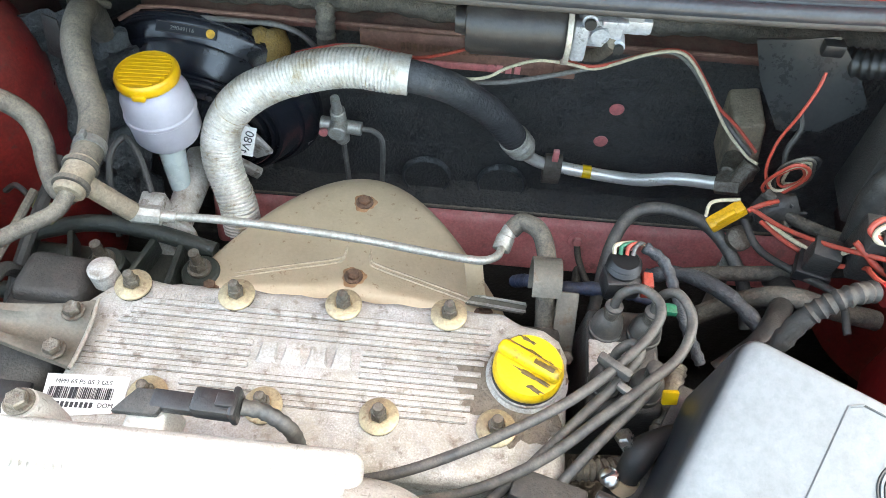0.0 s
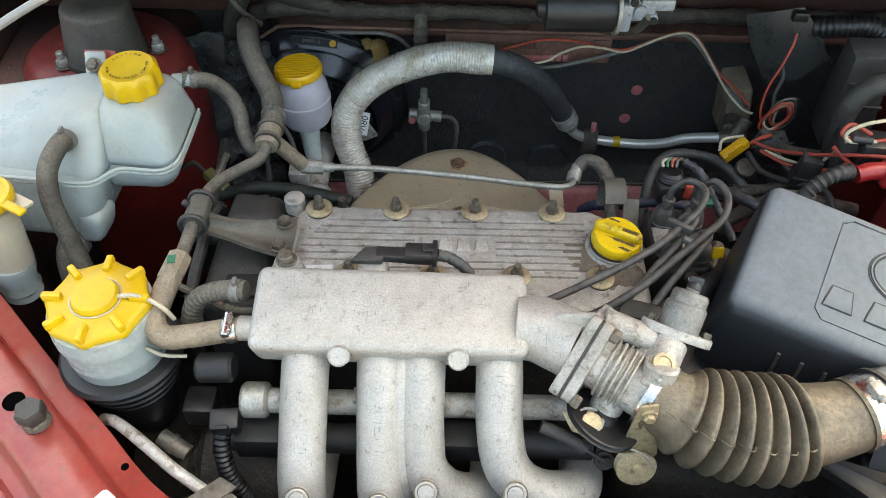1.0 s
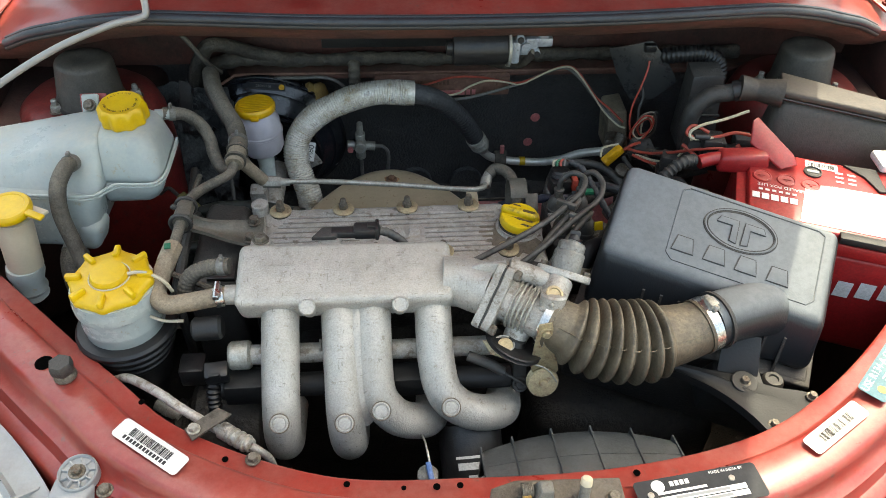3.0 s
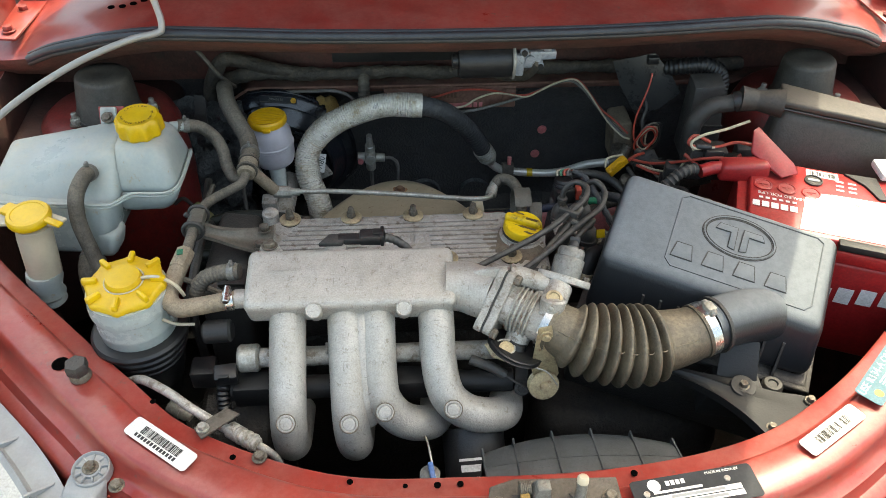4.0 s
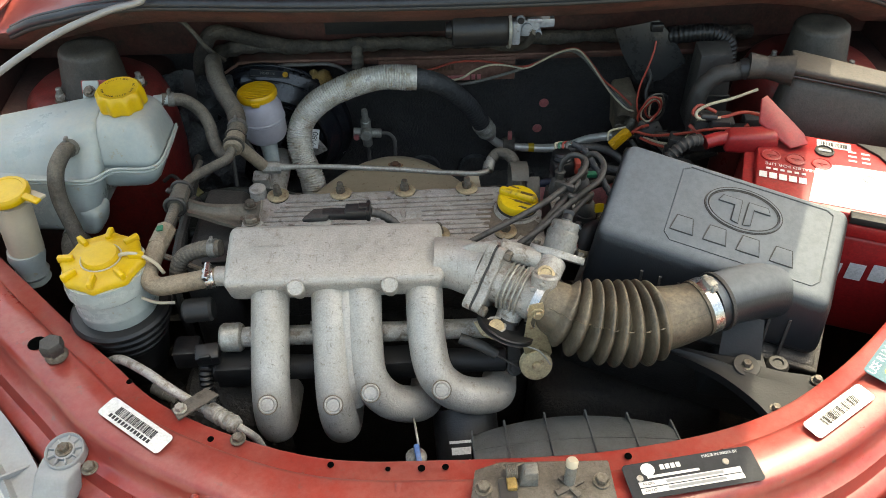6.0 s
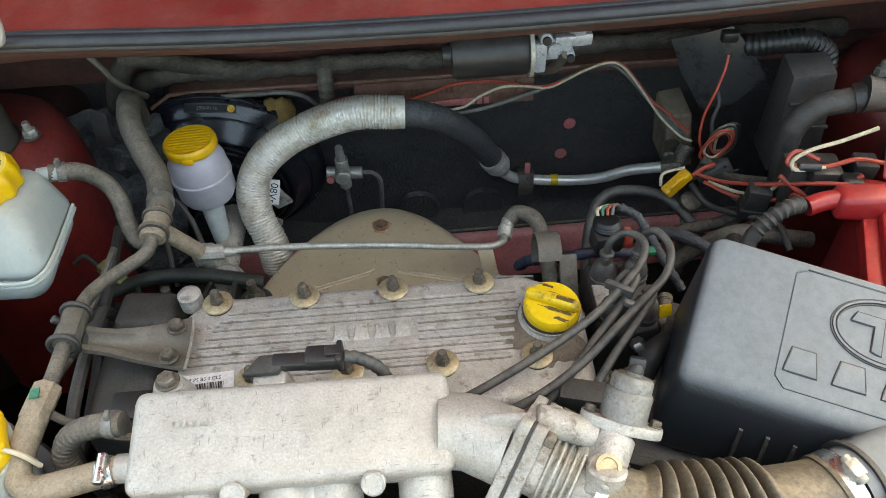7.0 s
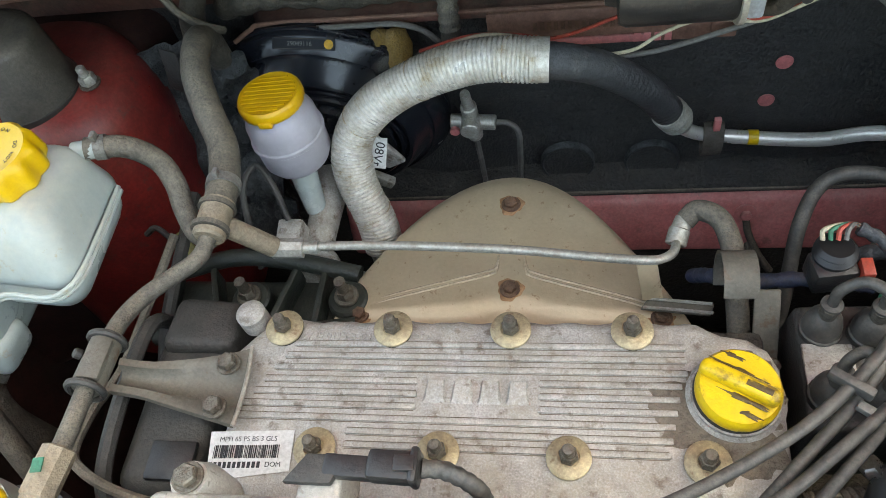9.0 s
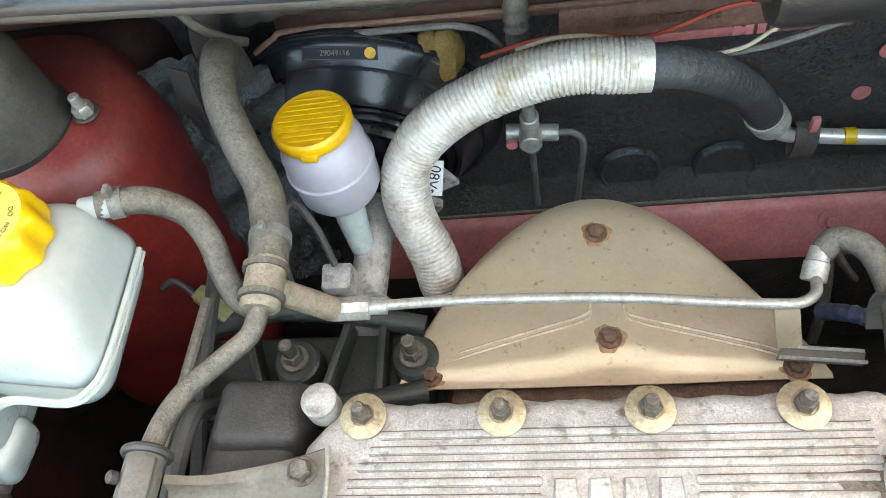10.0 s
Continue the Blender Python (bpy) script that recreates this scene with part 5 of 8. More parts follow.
        return base - 0.001
    part("bellows", sweep(pth, pleat, 48), BELLOWS, bl, angle=60)
    seam = [(p, pleat(0, i / (len(pth) - 1))) for i, p in enumerate(pth)][24:-20]
    part("mould_line", sweep([p + V(0, -0.80, 0.60) * (k + 0.0002) for p, k in seam], 0.0007, 6), BELLOWS, bl, "fine moulding line")
    for i, rr in ((30, 0.0297), (len(pth) - 24, 0.0305)):
        part("cuff", band(pth[i], pth[i + 1] - pth[i - 1], rr, 0.004, 0.0016), BELLOWS, bl, "raised rubber lip")
    for i in (22, len(pth) - 12):
        d = (pth[i + 1] - pth[i - 1]).normalized()
        rr = 0.0295 if i == 22 else 0.0305
        cl = thing("hose_clamp", pth[i], "bright steel worm-drive clamp round the intake hose", "hose clamp", "intake hose clamps")
        part("strap", band(pth[i], d, rr, 0.012), BRIGHT, cl)
        top = pth[i] + V(0, 0.018, 1).normalized() * (rr + 0.004)
        side = d.cross(V(0, 0, 1)).normalized()
        part("housing", box(top, (0.011, 0.014, 0.008), 0.002, (0, 0, math.degrees(math.atan2(d.y, d.x)))), STEEL, cl)
        part("screw", rod(top - side * 0.011, top + side * 0.011, 0.0036, None, 12, 0.001), STEEL, cl)


def build_airbox():
    ab = thing("air_filter_box", (0.28, 0.17, 0.8), "dust-filmed grey plastic air filter box with embossed oval", "airbox")
    o = V(0.179, 0.281, 1.009)
    u = V(0.248, -0.090, -0.048)
    v = V(-0.056, -0.110, -0.045)
    n = u.cross(v).normalized()
    if n.z < 0:
        n = -n

    def P(a, b, c=0.0):
        return o + u * a + v * b + n * c
    dn = V(0, 0, -1)
    low = [P(-0.03, 1.10) + dn * 0.085, P(1.02, 1.10) + dn * 0.07, P(1.03, -0.06) + dn * 0.10, P(-0.04, -0.06) + dn * 0.12]
    top = [P(0, 1), P(1, 1), P(1, 0), P(0, 0)]
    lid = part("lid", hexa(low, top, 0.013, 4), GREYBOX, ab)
    low2 = [P(-0.05, 1.20) + dn * 0.20, P(1.02, 1.15) + dn * 0.20, P(1.03, -0.06) + dn * 0.20, P(-0.05, -0.06) + dn * 0.20]
    top2 = [P(-0.05, 1.19) + dn * 0.086, P(1.03, 1.16) + dn * 0.070, P(1.04, -0.08) + dn * 0.101, P(-0.05, -0.08) + dn * 0.121]
    part("base", hexa(low2, top2, 0.006, 3), BLACK_DUSTY, ab)
    part("lid_flange", hexa([p + dn * 0.007 for p in [P(-0.06, 1.22) + dn * 0.086, P(1.04, 1.19) + dn * 0.071, P(1.05, -0.10) + dn * 0.101, P(-0.06, -0.10) + dn * 0.121]],
                            [P(-0.06, 1.22) + dn * 0.086, P(1.04, 1.19) + dn * 0.071, P(1.05, -0.10) + dn * 0.101, P(-0.06, -0.10) + dn * 0.121], 0.002), BLACK_DUSTY, ab)
    # raised line of the panel field on the lid
    c = [P(0.30, 0.09), P(0.90, 0.09), P(0.93, 0.13), P(0.93, 0.80), P(0.90, 0.86), P(0.30, 0.86), P(0.27, 0.80), P(0.27, 0.13)]
    part("panel_line", sweep([a.lerp(b, k / 6) for a, b in zip(c, c[1:] + c[:1]) for k in range(6)], 0.0011, 6, True), GREYBOX, lid)
    # embossed oval with a plain device, and four plain bars below it
    e = P(0.56, 0.36, 0.0004)
    uu, vv = u.normalized(), v.normalized()
    for rx, ry, w, mt in ((0.043, 0.026, 0.0016, GREYBOX), (0.0450, 0.0280, 0.0008, BLACK), (0.0405, 0.0238, 0.0008, BLACK)):
        part("oval", sweep([e + uu * rx * math.cos(a) + vv * ry * math.sin(a) for a in (2 * math.pi * k / 48 for k in range(48))], w, 6, True), mt, lid)
    for s in (-1, 1):
        pts = [e + uu * (s * x) + vv * y for x, y in ((0.003, 0.019), (0.004, -0.012), (0.026, -0.012), (0.030, -0.004), (0.011, -0.004), (0.011, 0.017))]
        dev = part("device", prism(pts, n, 0.0012, 0.0003), GREYBOX, lid)
        part("device_edge", sweep([a.lerp(b, k / 4) + n * 0.0004 for a, b in zip(pts, pts[1:] + pts[:1]) for k in range(4)], 0.0009, 6, True), BLACK, dev)
    for i in range(4):
        q = P(0.335 + 0.142 * i, 0.68, 0.0)
        pts = [q + uu * x + vv * y for x, y in ((-0.013, 0.010), (-0.009, -0.010), (0.009, -0.010), (0.013, 0.010))]
        mark = part("raised_mark", prism(pts, n, 0.0012, 0.0003), GREYBOX, lid)
        part("mark_edge", sweep([a.lerp(b, k / 4) + n * 0.0004 for a, b in zip(pts, pts[1:] + pts[:1]) for k in range(4)], 0.0010, 6, True), BLACK, mark)
    # ribs on the front of the lid, screws and lugs
    for k in (0.70, 0.78, 0.86, 0.22, 0.30, 0.38):
        part("rib", hexa([P(k, 1.06) + dn * 0.075, P(k + 0.012, 1.06) + dn * 0.075, P(k + 0.012, 1.19) + dn * 0.082, P(k, 1.19) + dn * 0.082],
                         [P(k, 1.03) + dn * 0.03, P(k + 0.012, 1.03) + dn * 0.03, P(k + 0.012, 1.05) + dn * 0.03, P(k, 1.05) + dn * 0.03]), BLACK_DUSTY, lid)
    lug = P(0.87, 1.30) + dn * 0.060
    part("screw_lug", lathe([(0.013, -0.035), (0.0125, 0), (0.010, 0.004), (0.006, 0.0042), (0.005, 0.002), (0, 0.002)], lug), BLACK_DUSTY, ab)
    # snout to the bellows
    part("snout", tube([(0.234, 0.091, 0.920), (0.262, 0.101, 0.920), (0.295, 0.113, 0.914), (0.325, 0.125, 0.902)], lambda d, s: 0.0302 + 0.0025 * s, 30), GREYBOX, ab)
    part("snout_lip", band(V(0.245, 0.095, 0.920), V(0.94, 0.33, 0.02), 0.0305, 0.004, 0.003), BLACK_DUSTY, ab)


def build_tray():
    tr = thing("support_bracket", (0.27, 0.02, 0.8), "dusty black pressed bracket bolted to the crossmember", "bracket")
    near = spline([(0.176, 0.085, 0.858), (0.209, 0.071, 0.860), (0.239, 0.045, 0.863), (0.255, 0.022, 0.867), (0.268, -0.004, 0.871), (0.276, -0.030, 0.875)], 4)
    far = spline([(0.189, 0.095, 0.858), (0.232, 0.077, 0.860), (0.276, 0.058, 0.863), (0.307, 0.038, 0.867), (0.338, 0.026, 0.871), (0.357, 0.010, 0.876)], 4)
    rows = []
    for p, q in zip(near, far):
        rows.append([p + V(0, 0.001, -0.012), p, p.lerp(q, 0.10) + V(0, 0, -0.0015), p.lerp(q, 0.35) + V(0, 0, -0.001), p.lerp(q, 0.5) + V(0, 0, 0.0025), p.lerp(q, 0.65) + V(0, 0, -0.001), q, q + V(0, 0.003, -0.010)])
    part("pressing", sheet(rows, 0.002), DARK, tr, angle=50)
    part("rear_leg", hexa([V(0.24, 0.06, 0.80), V(0.30, 0.045, 0.80), V(0.31, 0.10, 0.80), V(0.25, 0.11, 0.80)], [V(0.245, 0.055, 0.860), V(0.30, 0.04, 0.864), V(0.305, 0.075, 0.862), V(0.255, 0.085, 0.860)], 0.003), DARK, tr)
    part("upright_plate", prism([(0.255, 0.068, 0.862), (0.297, 0.055, 0.862), (0.300, 0.080, 0.900), (0.262, 0.092, 0.900)], (-0.2, 0.5, 0.3), 0.002), DARK, tr)
    b = V(0.277, 0.047, 0.868)
    part("big_washer", disc(b + V(0, 0, -0.004), (0, -0.1, 1), 0.0145, 0.004), DARK, tr)
    for p, r in ((b, 0.0085), (V(0.340, 0.016, 0.876), 0.0075), (V(0.285, -0.014, 0.872), 0.0075)):
        part("bolt", join(disc(p - V(0, 0, 0.002), (0, 0, 1), r * 0.85, 0.002), hexhead(p, (0, 0, 1), r * 0.6, 0.005)), BOLT, tr)


build_engine()
build_intake()
build_airbox()
build_tray()


# ---- tanks and reservoirs ----
def build_tanks():
    ct = thing("coolant_tank", (-0.5, 0.38, 0.87), "milky translucent coolant expansion tank, half stepped", "coolant tank")
    big_low = [V(-0.608, 0.316, 0.868), V(-0.490, 0.301, 0.872), V(-0.480, 0.42, 0.878), V(-0.612, 0.42, 0.875)]
    big_mid = [V(-0.632, 0.324, 0.957), V(-0.468, 0.311, 0.956), V(-0.462, 0.445, 0.957), V(-0.636, 0.445, 0.957)]
    big_top = [V(-0.636, 0.360, 0.964), V(-0.470, 0.361, 1.002), V(-0.464, 0.440, 1.006), V(-0.632, 0.440, 0.976)]
    part("lower_body", hexa(big_low, big_mid, 0.019, 5), TANK, ct)
    part("upper_body", hexa([p + V(0, 0, -0.012) for p in big_mid], big_top, 0.019, 5), TANK, ct)
    side_mid = [V(-0.485, 0.338, 0.957), V(-0.393, 0.327, 0.957), V(-0.391, 0.442, 0.957), V(-0.485, 0.445, 0.957)]
    part("side_chamber_low", hexa([V(-0.485, 0.347, 0.908), V(-0.409, 0.333, 0.918), V(-0.404, 0.43, 0.922), V(-0.485, 0.43, 0.912)], side_mid, 0.019, 5), TANK, ct)
    part("side_chamber", hexa([p + V(0, 0, -0.012) for p in side_mid],
                              [V(-0.480, 0.362, 1.003), V(-0.406, 0.357, 1.005), V(-0.407, 0.434, 1.009), V(-0.480, 0.438, 1.008)], 0.019, 5), TANK, ct)
    seam = spline([(-0.634, 0.321, 0.955), (-0.55, 0.314, 0.955), (-0.486, 0.308, 0.955), (-0.470, 0.312, 0.955), (-0.459, 0.323, 0.956), (-0.447, 0.329, 0.956), (-0.412, 0.326, 0.957), (-0.399, 0.334, 0.957), (-0.394, 0.350, 0.957), (-0.3925, 0.39, 0.957), (-0.3925, 0.425, 0.957)], 8)
    for lift in (-0.0022, 0.0022):
        part("seam", sweep([p + V(0, 0, lift) for p in seam], 0.0019, 8), TANK, ct, "raised moulding seam")
    part("foot_bulge", hexa([V(-0.512, 0.303, 0.872), V(-0.486, 0.299, 0.872), V(-0.480, 0.34, 0.874), V(-0.512, 0.34, 0.874)], [V(-0.506, 0.306, 0.915), V(-0.476, 0.303, 0.908), V(-0.470, 0.34, 0.910), V(-0.506, 0.34, 0.915)], 0.010, 3), TANK, ct)
    part("filler_neck", lathe(thin(0.83, [(0.030, -0.02), (0.030, 0.008)]), (-0.443, 0.402, 0.998)), TANK, ct)
    part("front_barb", join(rod((-0.500, 0.360, 0.972), (-0.500, 0.336, 0.986), 0.0075, None, 16)), TANK, ct)
    part("side_barb", rod((-0.415, 0.434, 0.990), (-0.396, 0.437, 0.990), 0.0075, None, 16), TANK, ct)
    part("low_barb", rod((-0.515, 0.33, 0.878), (-0.520, 0.300, 0.866), 0.012, None, 16), TANK, ct)
    part("ear", box((-0.495, 0.440, 1.003), (0.022, 0.006, 0.030), 0.003, (-35, 0, 0)), TANK, ct)
    part("ear_bolt", join(disc((-0.495, 0.436, 1.006), (0, -0.6, 0.8), 0.008, 0.002), hexhead((-0.495, 0.435, 1.008), (0, -0.6, 0.8), 0.006, 0.004)), BOLT, ct)
    br = thing("tank_bracket", (-0.495, 0.45, 0.96), "red painted steel bracket behind the coolant tank", "bracket")
    part("plate", box((-0.495, 0.447, 0.985), (0.034, 0.003, 0.055), 0.001, (-25, 0, 0)), RED, br)

    cap = part("cap", lathe(thin(0.83, [(0.0315, -0.008), (0.0345, -0.006), (0.0355, -0.003), (0.0345, 0.012), (0.0325, 0.016), (0.0300, 0.0180), (0.0288, 0.0176), (0.0, 0.0176)]), (-0.443, 0.402, 1.013), (0, -0.05, 1), 120,
                       lambda a, h: 1 + (0.050 * math.cos(10 * a) * (1 if h < 0.013 else 0.45) if h < 0.017 else 0)), YELLOW, ct, "yellow ribbed pressure cap", angle=60)
    m = pose(-0.443, 0.4011, 1.0308, 3)
    letters = []
    for string, start, step in (("CAUTION", 150, -14), ("DO NOT OPEN WHEN HOT", 20, -10)):
        for i, ch in enumerate(string):
            if ch != " ":
                a = radians(start + step * i)
                letters.append(words(ch, 0.0040, m @ pose(0.0190 * math.cos(a), 0.0190 * math.sin(a), 0.0003, 0, 0, start + step * i - 90), 0.0001))
    part("print", join(*letters), INK, cap)
    ps = thing("power_steering_reservoir", (-0.425, 0.145, 0.8), "translucent power steering reservoir in a black rubber ring", "fluid reservoir")
    c = V(-0.420, 0.160, 0.006)
    part("body", lathe(thin(0.93, [(0.040, 0.838), (0.044, 0.845), (0.046, 0.86), (0.0465, 0.895), (0.0475, 0.898), (0.0475, 0.902), (0.0465, 0.905), (0.0465, 0.922), (0.045, 0.932), (0.045, 0.944)]), c, (0, 0, 1), 48), TANK, ps)
    part("collar", lathe(thin(0.95, [(0.0455, 0.922), (0.0485, 0.925), (0.0485, 0.934), (0.047, 0.938), (0.047, 0.946)]), c, (0, 0, 1), 48), TANK, ps)
    for z, r in ((0.880, 0.0560), (0.866, 0.0515), (0.853, 0.0475), (0.840, 0.0430)):
        part("rubber_ring", lathe([(r - 0.012, z - 0.007), (r - 0.003, z - 0.006), (r, z - 0.002), (r, z + 0.002), (r - 0.003, z + 0.005), (r - 0.012, z + 0.006)], c, (0, 0, 1), 48), RINGS, ps)
    part("ring_core", lathe([(0.034, 0.80), (0.038, 0.815), (0.044, 0.86), (0.045, 0.885)], c, (0, 0, 1), 40), RINGS, ps)
    part("base_pot", lathe(thin(0.8, [(0.020, 0.755), (0.030, 0.765), (0.040, 0.80)]), c, (0, 0, 1), 32), DARK, ps)
    part("outlet", join(rod((-0.405, 0.13, 0.775), (-0.375, 0.115, 0.768), 0.009, None, 14), band(V(-0.392, 0.124, 0.772), V(0.03, -0.015, -0.007), 0.009, 0.006)), STEEL, ps)
    o = V(-0.420, 0.160, 0.952)
    pc = part("cap", lathe(thin(0.87, [(0.046, -0.002), (0.0475, 0.001), (0.0475, 0.008), (0.044, 0.011), (0.026, 0.012)]), o, (0, -0.03, 1), 96,
                       lambda a, h: 1 + 0.09 * (0.5 + 0.5 * math.cos(8 * a)) ** 2), YELLOW, ps, "yellow eight-lobed cap", angle=50)
    for k in range(8):
        q = o + V(0.0375 * math.cos(k * math.pi / 4), 0.0375 * math.sin(k * math.pi / 4), 0.0125)
        part("lug", box(q, (0.017, 0.0065, 0.009), 0.002, (0, 0, 45 * k)), YELLOW, pc)
    part("hub", lathe(thin(0.87, [(0.023, 0.010), (0.023, 0.015), (0.021, 0.019), (0, 0.020)]), o, (0, -0.03, 1), 36), YELLOW, pc)
    part("hub_ring", ring(o + V(0, 0, 0.0125), (0, -0.03, 1), 0.0213, 0.0009, 36), NECK, pc)
    part("tie_strap", tube([(o.x + 0.016, o.y, o.z + 0.014), (o.x + 0.030, o.y, o.z + 0.0165), (o.x + 0.043, o.y - 0.001, o.z + 0.014), (o.x + 0.056, o.y - 0.003, o.z + 0.004), (o.x + 0.062, o.y - 0.003, o.z - 0.012)], 0.0021, 8), NECK, pc)
    part("lower_strap", tube([(o.x + 0.034, o.y - 0.020, o.z - 0.030), (o.x + 0.052, o.y - 0.026, o.z - 0.034), (o.x + 0.072, o.y - 0.024, o.z - 0.038)], 0.0018, 8), NECK, ps)

    wn_ = thing("washer_filler", (-0.550, 0.280, 0.803), "yellowed washer filler neck with folded bellows foot", "washer filler")
    part("neck", lathe(thin(0.82, [(0.025, 0.0), (0.0255, 0.06), (0.024, 0.075), (0.026, 0.078)]), (-0.562, 0.265, 0.888), (0.12, 0.0, 1), 28), NECK, wn_)
    part("foot", lathe(thin(0.82, [(0.018, 0), (0.024, 0.006), (0.020, 0.012), (0.025, 0.018), (0.021, 0.026), (0.027, 0.045), (0.025, 0.055)]), (-0.568, 0.262, 0.836), (0.1, 0.0, 1), 28), TANK, wn_)
    part("ear", prism([(-0.590, 0.262, 0.965), (-0.520, 0.258, 0.965), (-0.512, 0.270, 0.965), (-0.540, 0.285, 0.965), (-0.605, 0.302, 0.965)], (0, 0, 1), 0.004, 0.001), NECK, wn_)
    wc = part("cap", lathe(thin(0.82, [(0.030, 0), (0.0315, 0.003), (0.0315, 0.008), (0.029, 0.011), (0.024, 0.0115), (0.023, 0.0105), (0, 0.0105)]), (-0.553, 0.266, 0.971), (0, -0.05, 1), 40), YELLOW, wn_, "yellow flip cap")
    part("tab", box((-0.520, 0.252, 0.977), (0.022, 0.009, 0.004), 0.0015, (0, 8, -25)), YELLOW, wc)
    part("hinge_lobe", box((-0.580, 0.280, 0.976), (0.02, 0.02, 0.007), 0.003, (0, 0, -30)), YELLOW, wc)

    bt = thing("brake_reservoir", (-0.305, 0.53, 0.84), "cloudy bluish brake fluid reservoir on its cylinder", "brake reservoir")
    ax = (-0.05, 0.04, 1)
    o = V(-0.300, 0.536, 0.872)
    part("pot", lathe(thin(0.94, [(0.018, -0.014), (0.030, -0.012), (0.0345, -0.004), (0.0350, 0.018), (0.0365, 0.0195), (0.0365, 0.0225), (0.0350, 0.024), (0.0340, 0.040), (0.030, 0.049), (0.027, 0.053), (0.027, 0.058)]), o, ax, 48), BRAKE_TANK, bt)
    part("leg", rod((-0.292, 0.508, 0.812), (-0.298, 0.528, 0.862), 0.010, 0.014, 20, 0.001), TANK, bt)
    cy = part("cylinder", rod((-0.288, 0.46, 0.800), (-0.285, 0.56, 0.806), 0.014, 0.017, 24, 0.003), ALU, bt, "cast brake master cylinder")
    part("valve_block", box((-0.306, 0.475, 0.812), (0.024, 0.022, 0.045), 0.003, (10, 0, 0)), ALU, cy)
    part("end_cap", lathe([(0.020, -0.004), (0.020, 0.004), (0.004, 0.0045), (0.003, 0.002), (0, 0.002)], (-0.283, 0.452, 0.800), (0.05, -0.8, 0.5)), ALU, cy)
    part("flange", prism([(-0.25, 0.575, 0.86), (-0.215, 0.575, 0.80), (-0.235, 0.575, 0.79), (-0.275, 0.575, 0.84)], (0, 1, 0.1), 0.006, 0.002), ALU, cy)
    f = frame_of(ax)
    q = o + f @ V(0, 0, 0.056)
    part("cap_lip", box(q + V(0.001, -0.0285, 0.003), (0.012, 0.006, 0.006), 0.0015), GOLDEN, bt)
    bc = part("cap", lathe(thin(0.94, [(0.030, 0), (0.0312, 0.002), (0.0312, 0.008), (0.0300, 0.0105), (0.0285, 0.0115), (0.0275, 0.0108), (0, 0.0112)]), q, ax, 96, lambda a, h: 1 + 0.008 * math.cos(32 * a)), GOLDEN, bt, "yellow screw cap")
    mm = plane_of(q + f @ V(0, 0, 0.0108), (1, 0, 0.05), (0, 1, -0.04))
    for i in range(9):
        y = -0.020 + 0.005 * i
        part("raised_bar", flat(mm, 0.0, y, 2 * math.sqrt(0.0240 ** 2 - y * y), 0.0020, 0, 0.0009), GOLDEN, bc)

    bo = thing("brake_booster", (-0.25, 0.63, 0.84), "black dished brake booster with stepped rim", "brake booster")
    bx, by = V(-0.310, 0.648, 0.795), (0.03, 1, 0.16)
    part("shell", lathe([(0.024, -0.088), (0.028, -0.086), (0.031, -0.040), (0.040, -0.036), (0.046, -0.030), (0.052, -0.031), (0.055, -0.036), (0.060, -0.036), (0.063, -0.028), (0.069, -0.027), (0.072, -0.033), (0.077, -0.033), (0.080, -0.026), (0.088, -0.024), (0.091, -0.029), (0.095, -0.030), (0.100, -0.026), (0.110, -0.010),
                         (0.114, -0.008), (0.116, -0.009), (0.127, 0.001), (0.130, 0.005), (0.131, 0.009), (0.131, 0.018), (0.12, 0.030), (0.09, 0.038)], bx, by, 96), BOOSTER, bo)
    part("rim_ring", ring(bx + V(0, 0.010, 0.0015), by, 0.130, 0.0026, 96), BOOSTER, bo)
    part("step_ring", ring(bx + V(0, -0.029, -0.0045), by, 0.0835, 0.0030, 64), BOOSTER, bo)
    mb = plane_of(V(-0.232, 0.556, 0.838), (0.95, 0.0, -0.18), (0.12, 0.55, 0.8))
    lab = part("label", flat(mb, 0, 0, 0.016, 0.030, 0.001), WHITE, bo, "white label")
    part("print", words("08Vt", 0.0125, mb @ pose(0.0, -0.001, 0.0016, 0, 0, -98), 0.0001), INK, lab)
    ml = plane_of(bx + V(0.014, -0.0235, 0.1215), (1, 0, -0.11), (0.1, 0.70, 0.71))
    tl = part("top_label", flat(ml, 0, 0, 0.060, 0.011, 0.0), PLATE, bo, "black maker's label")
    part("label_frame", join(flat(ml, -0.003, 0.0048, 0.050, 0.0005, 0.0006), flat(ml, -0.003, -0.0048, 0.050, 0.0005, 0.0006)), LATCH, tl)
    part("print", words("29049116", 0.0060, ml @ pose(-0.004, 0, 0.0007), 0.0001), VALVE_GREY, tl)
    part("emblem", lathe([(0.0045, 0), (0.0045, 0.0004)], ml @ V(0.024, 0, 0.0005), ml.to_3x3() @ V(0, 0, 1), 20), AMBER, tl)
    part("clamp_ear", box(bx + V(0.05, -0.06, -0.03), (0.05, 0.01, 0.012), 0.002, (0, 35, 0)), ALU, bo)
    lb = thing("paper_tag", (-0.27, 0.46, 0.77), "small white printed paper tag", "label")
    mt = plane_of(V(-0.262, 0.455, 0.775), (1, 0.1, -0.1), (0, 0.5, 0.8))
    tag = part("tag", flat(mt, 0, 0, 0.034, 0.012, 0.0), WHITE, lb)
    part("print", words("52Bs", 0.010, mt @ pose(0, 0, 0.0006), 0.0001), INK, tag)

    for s in (-1, 1):
        sc = thing("strut_dome", (s * 0.53, 0.55, 0.945), "dusty grey-black domed strut top cover", "strut cover", "strut covers")
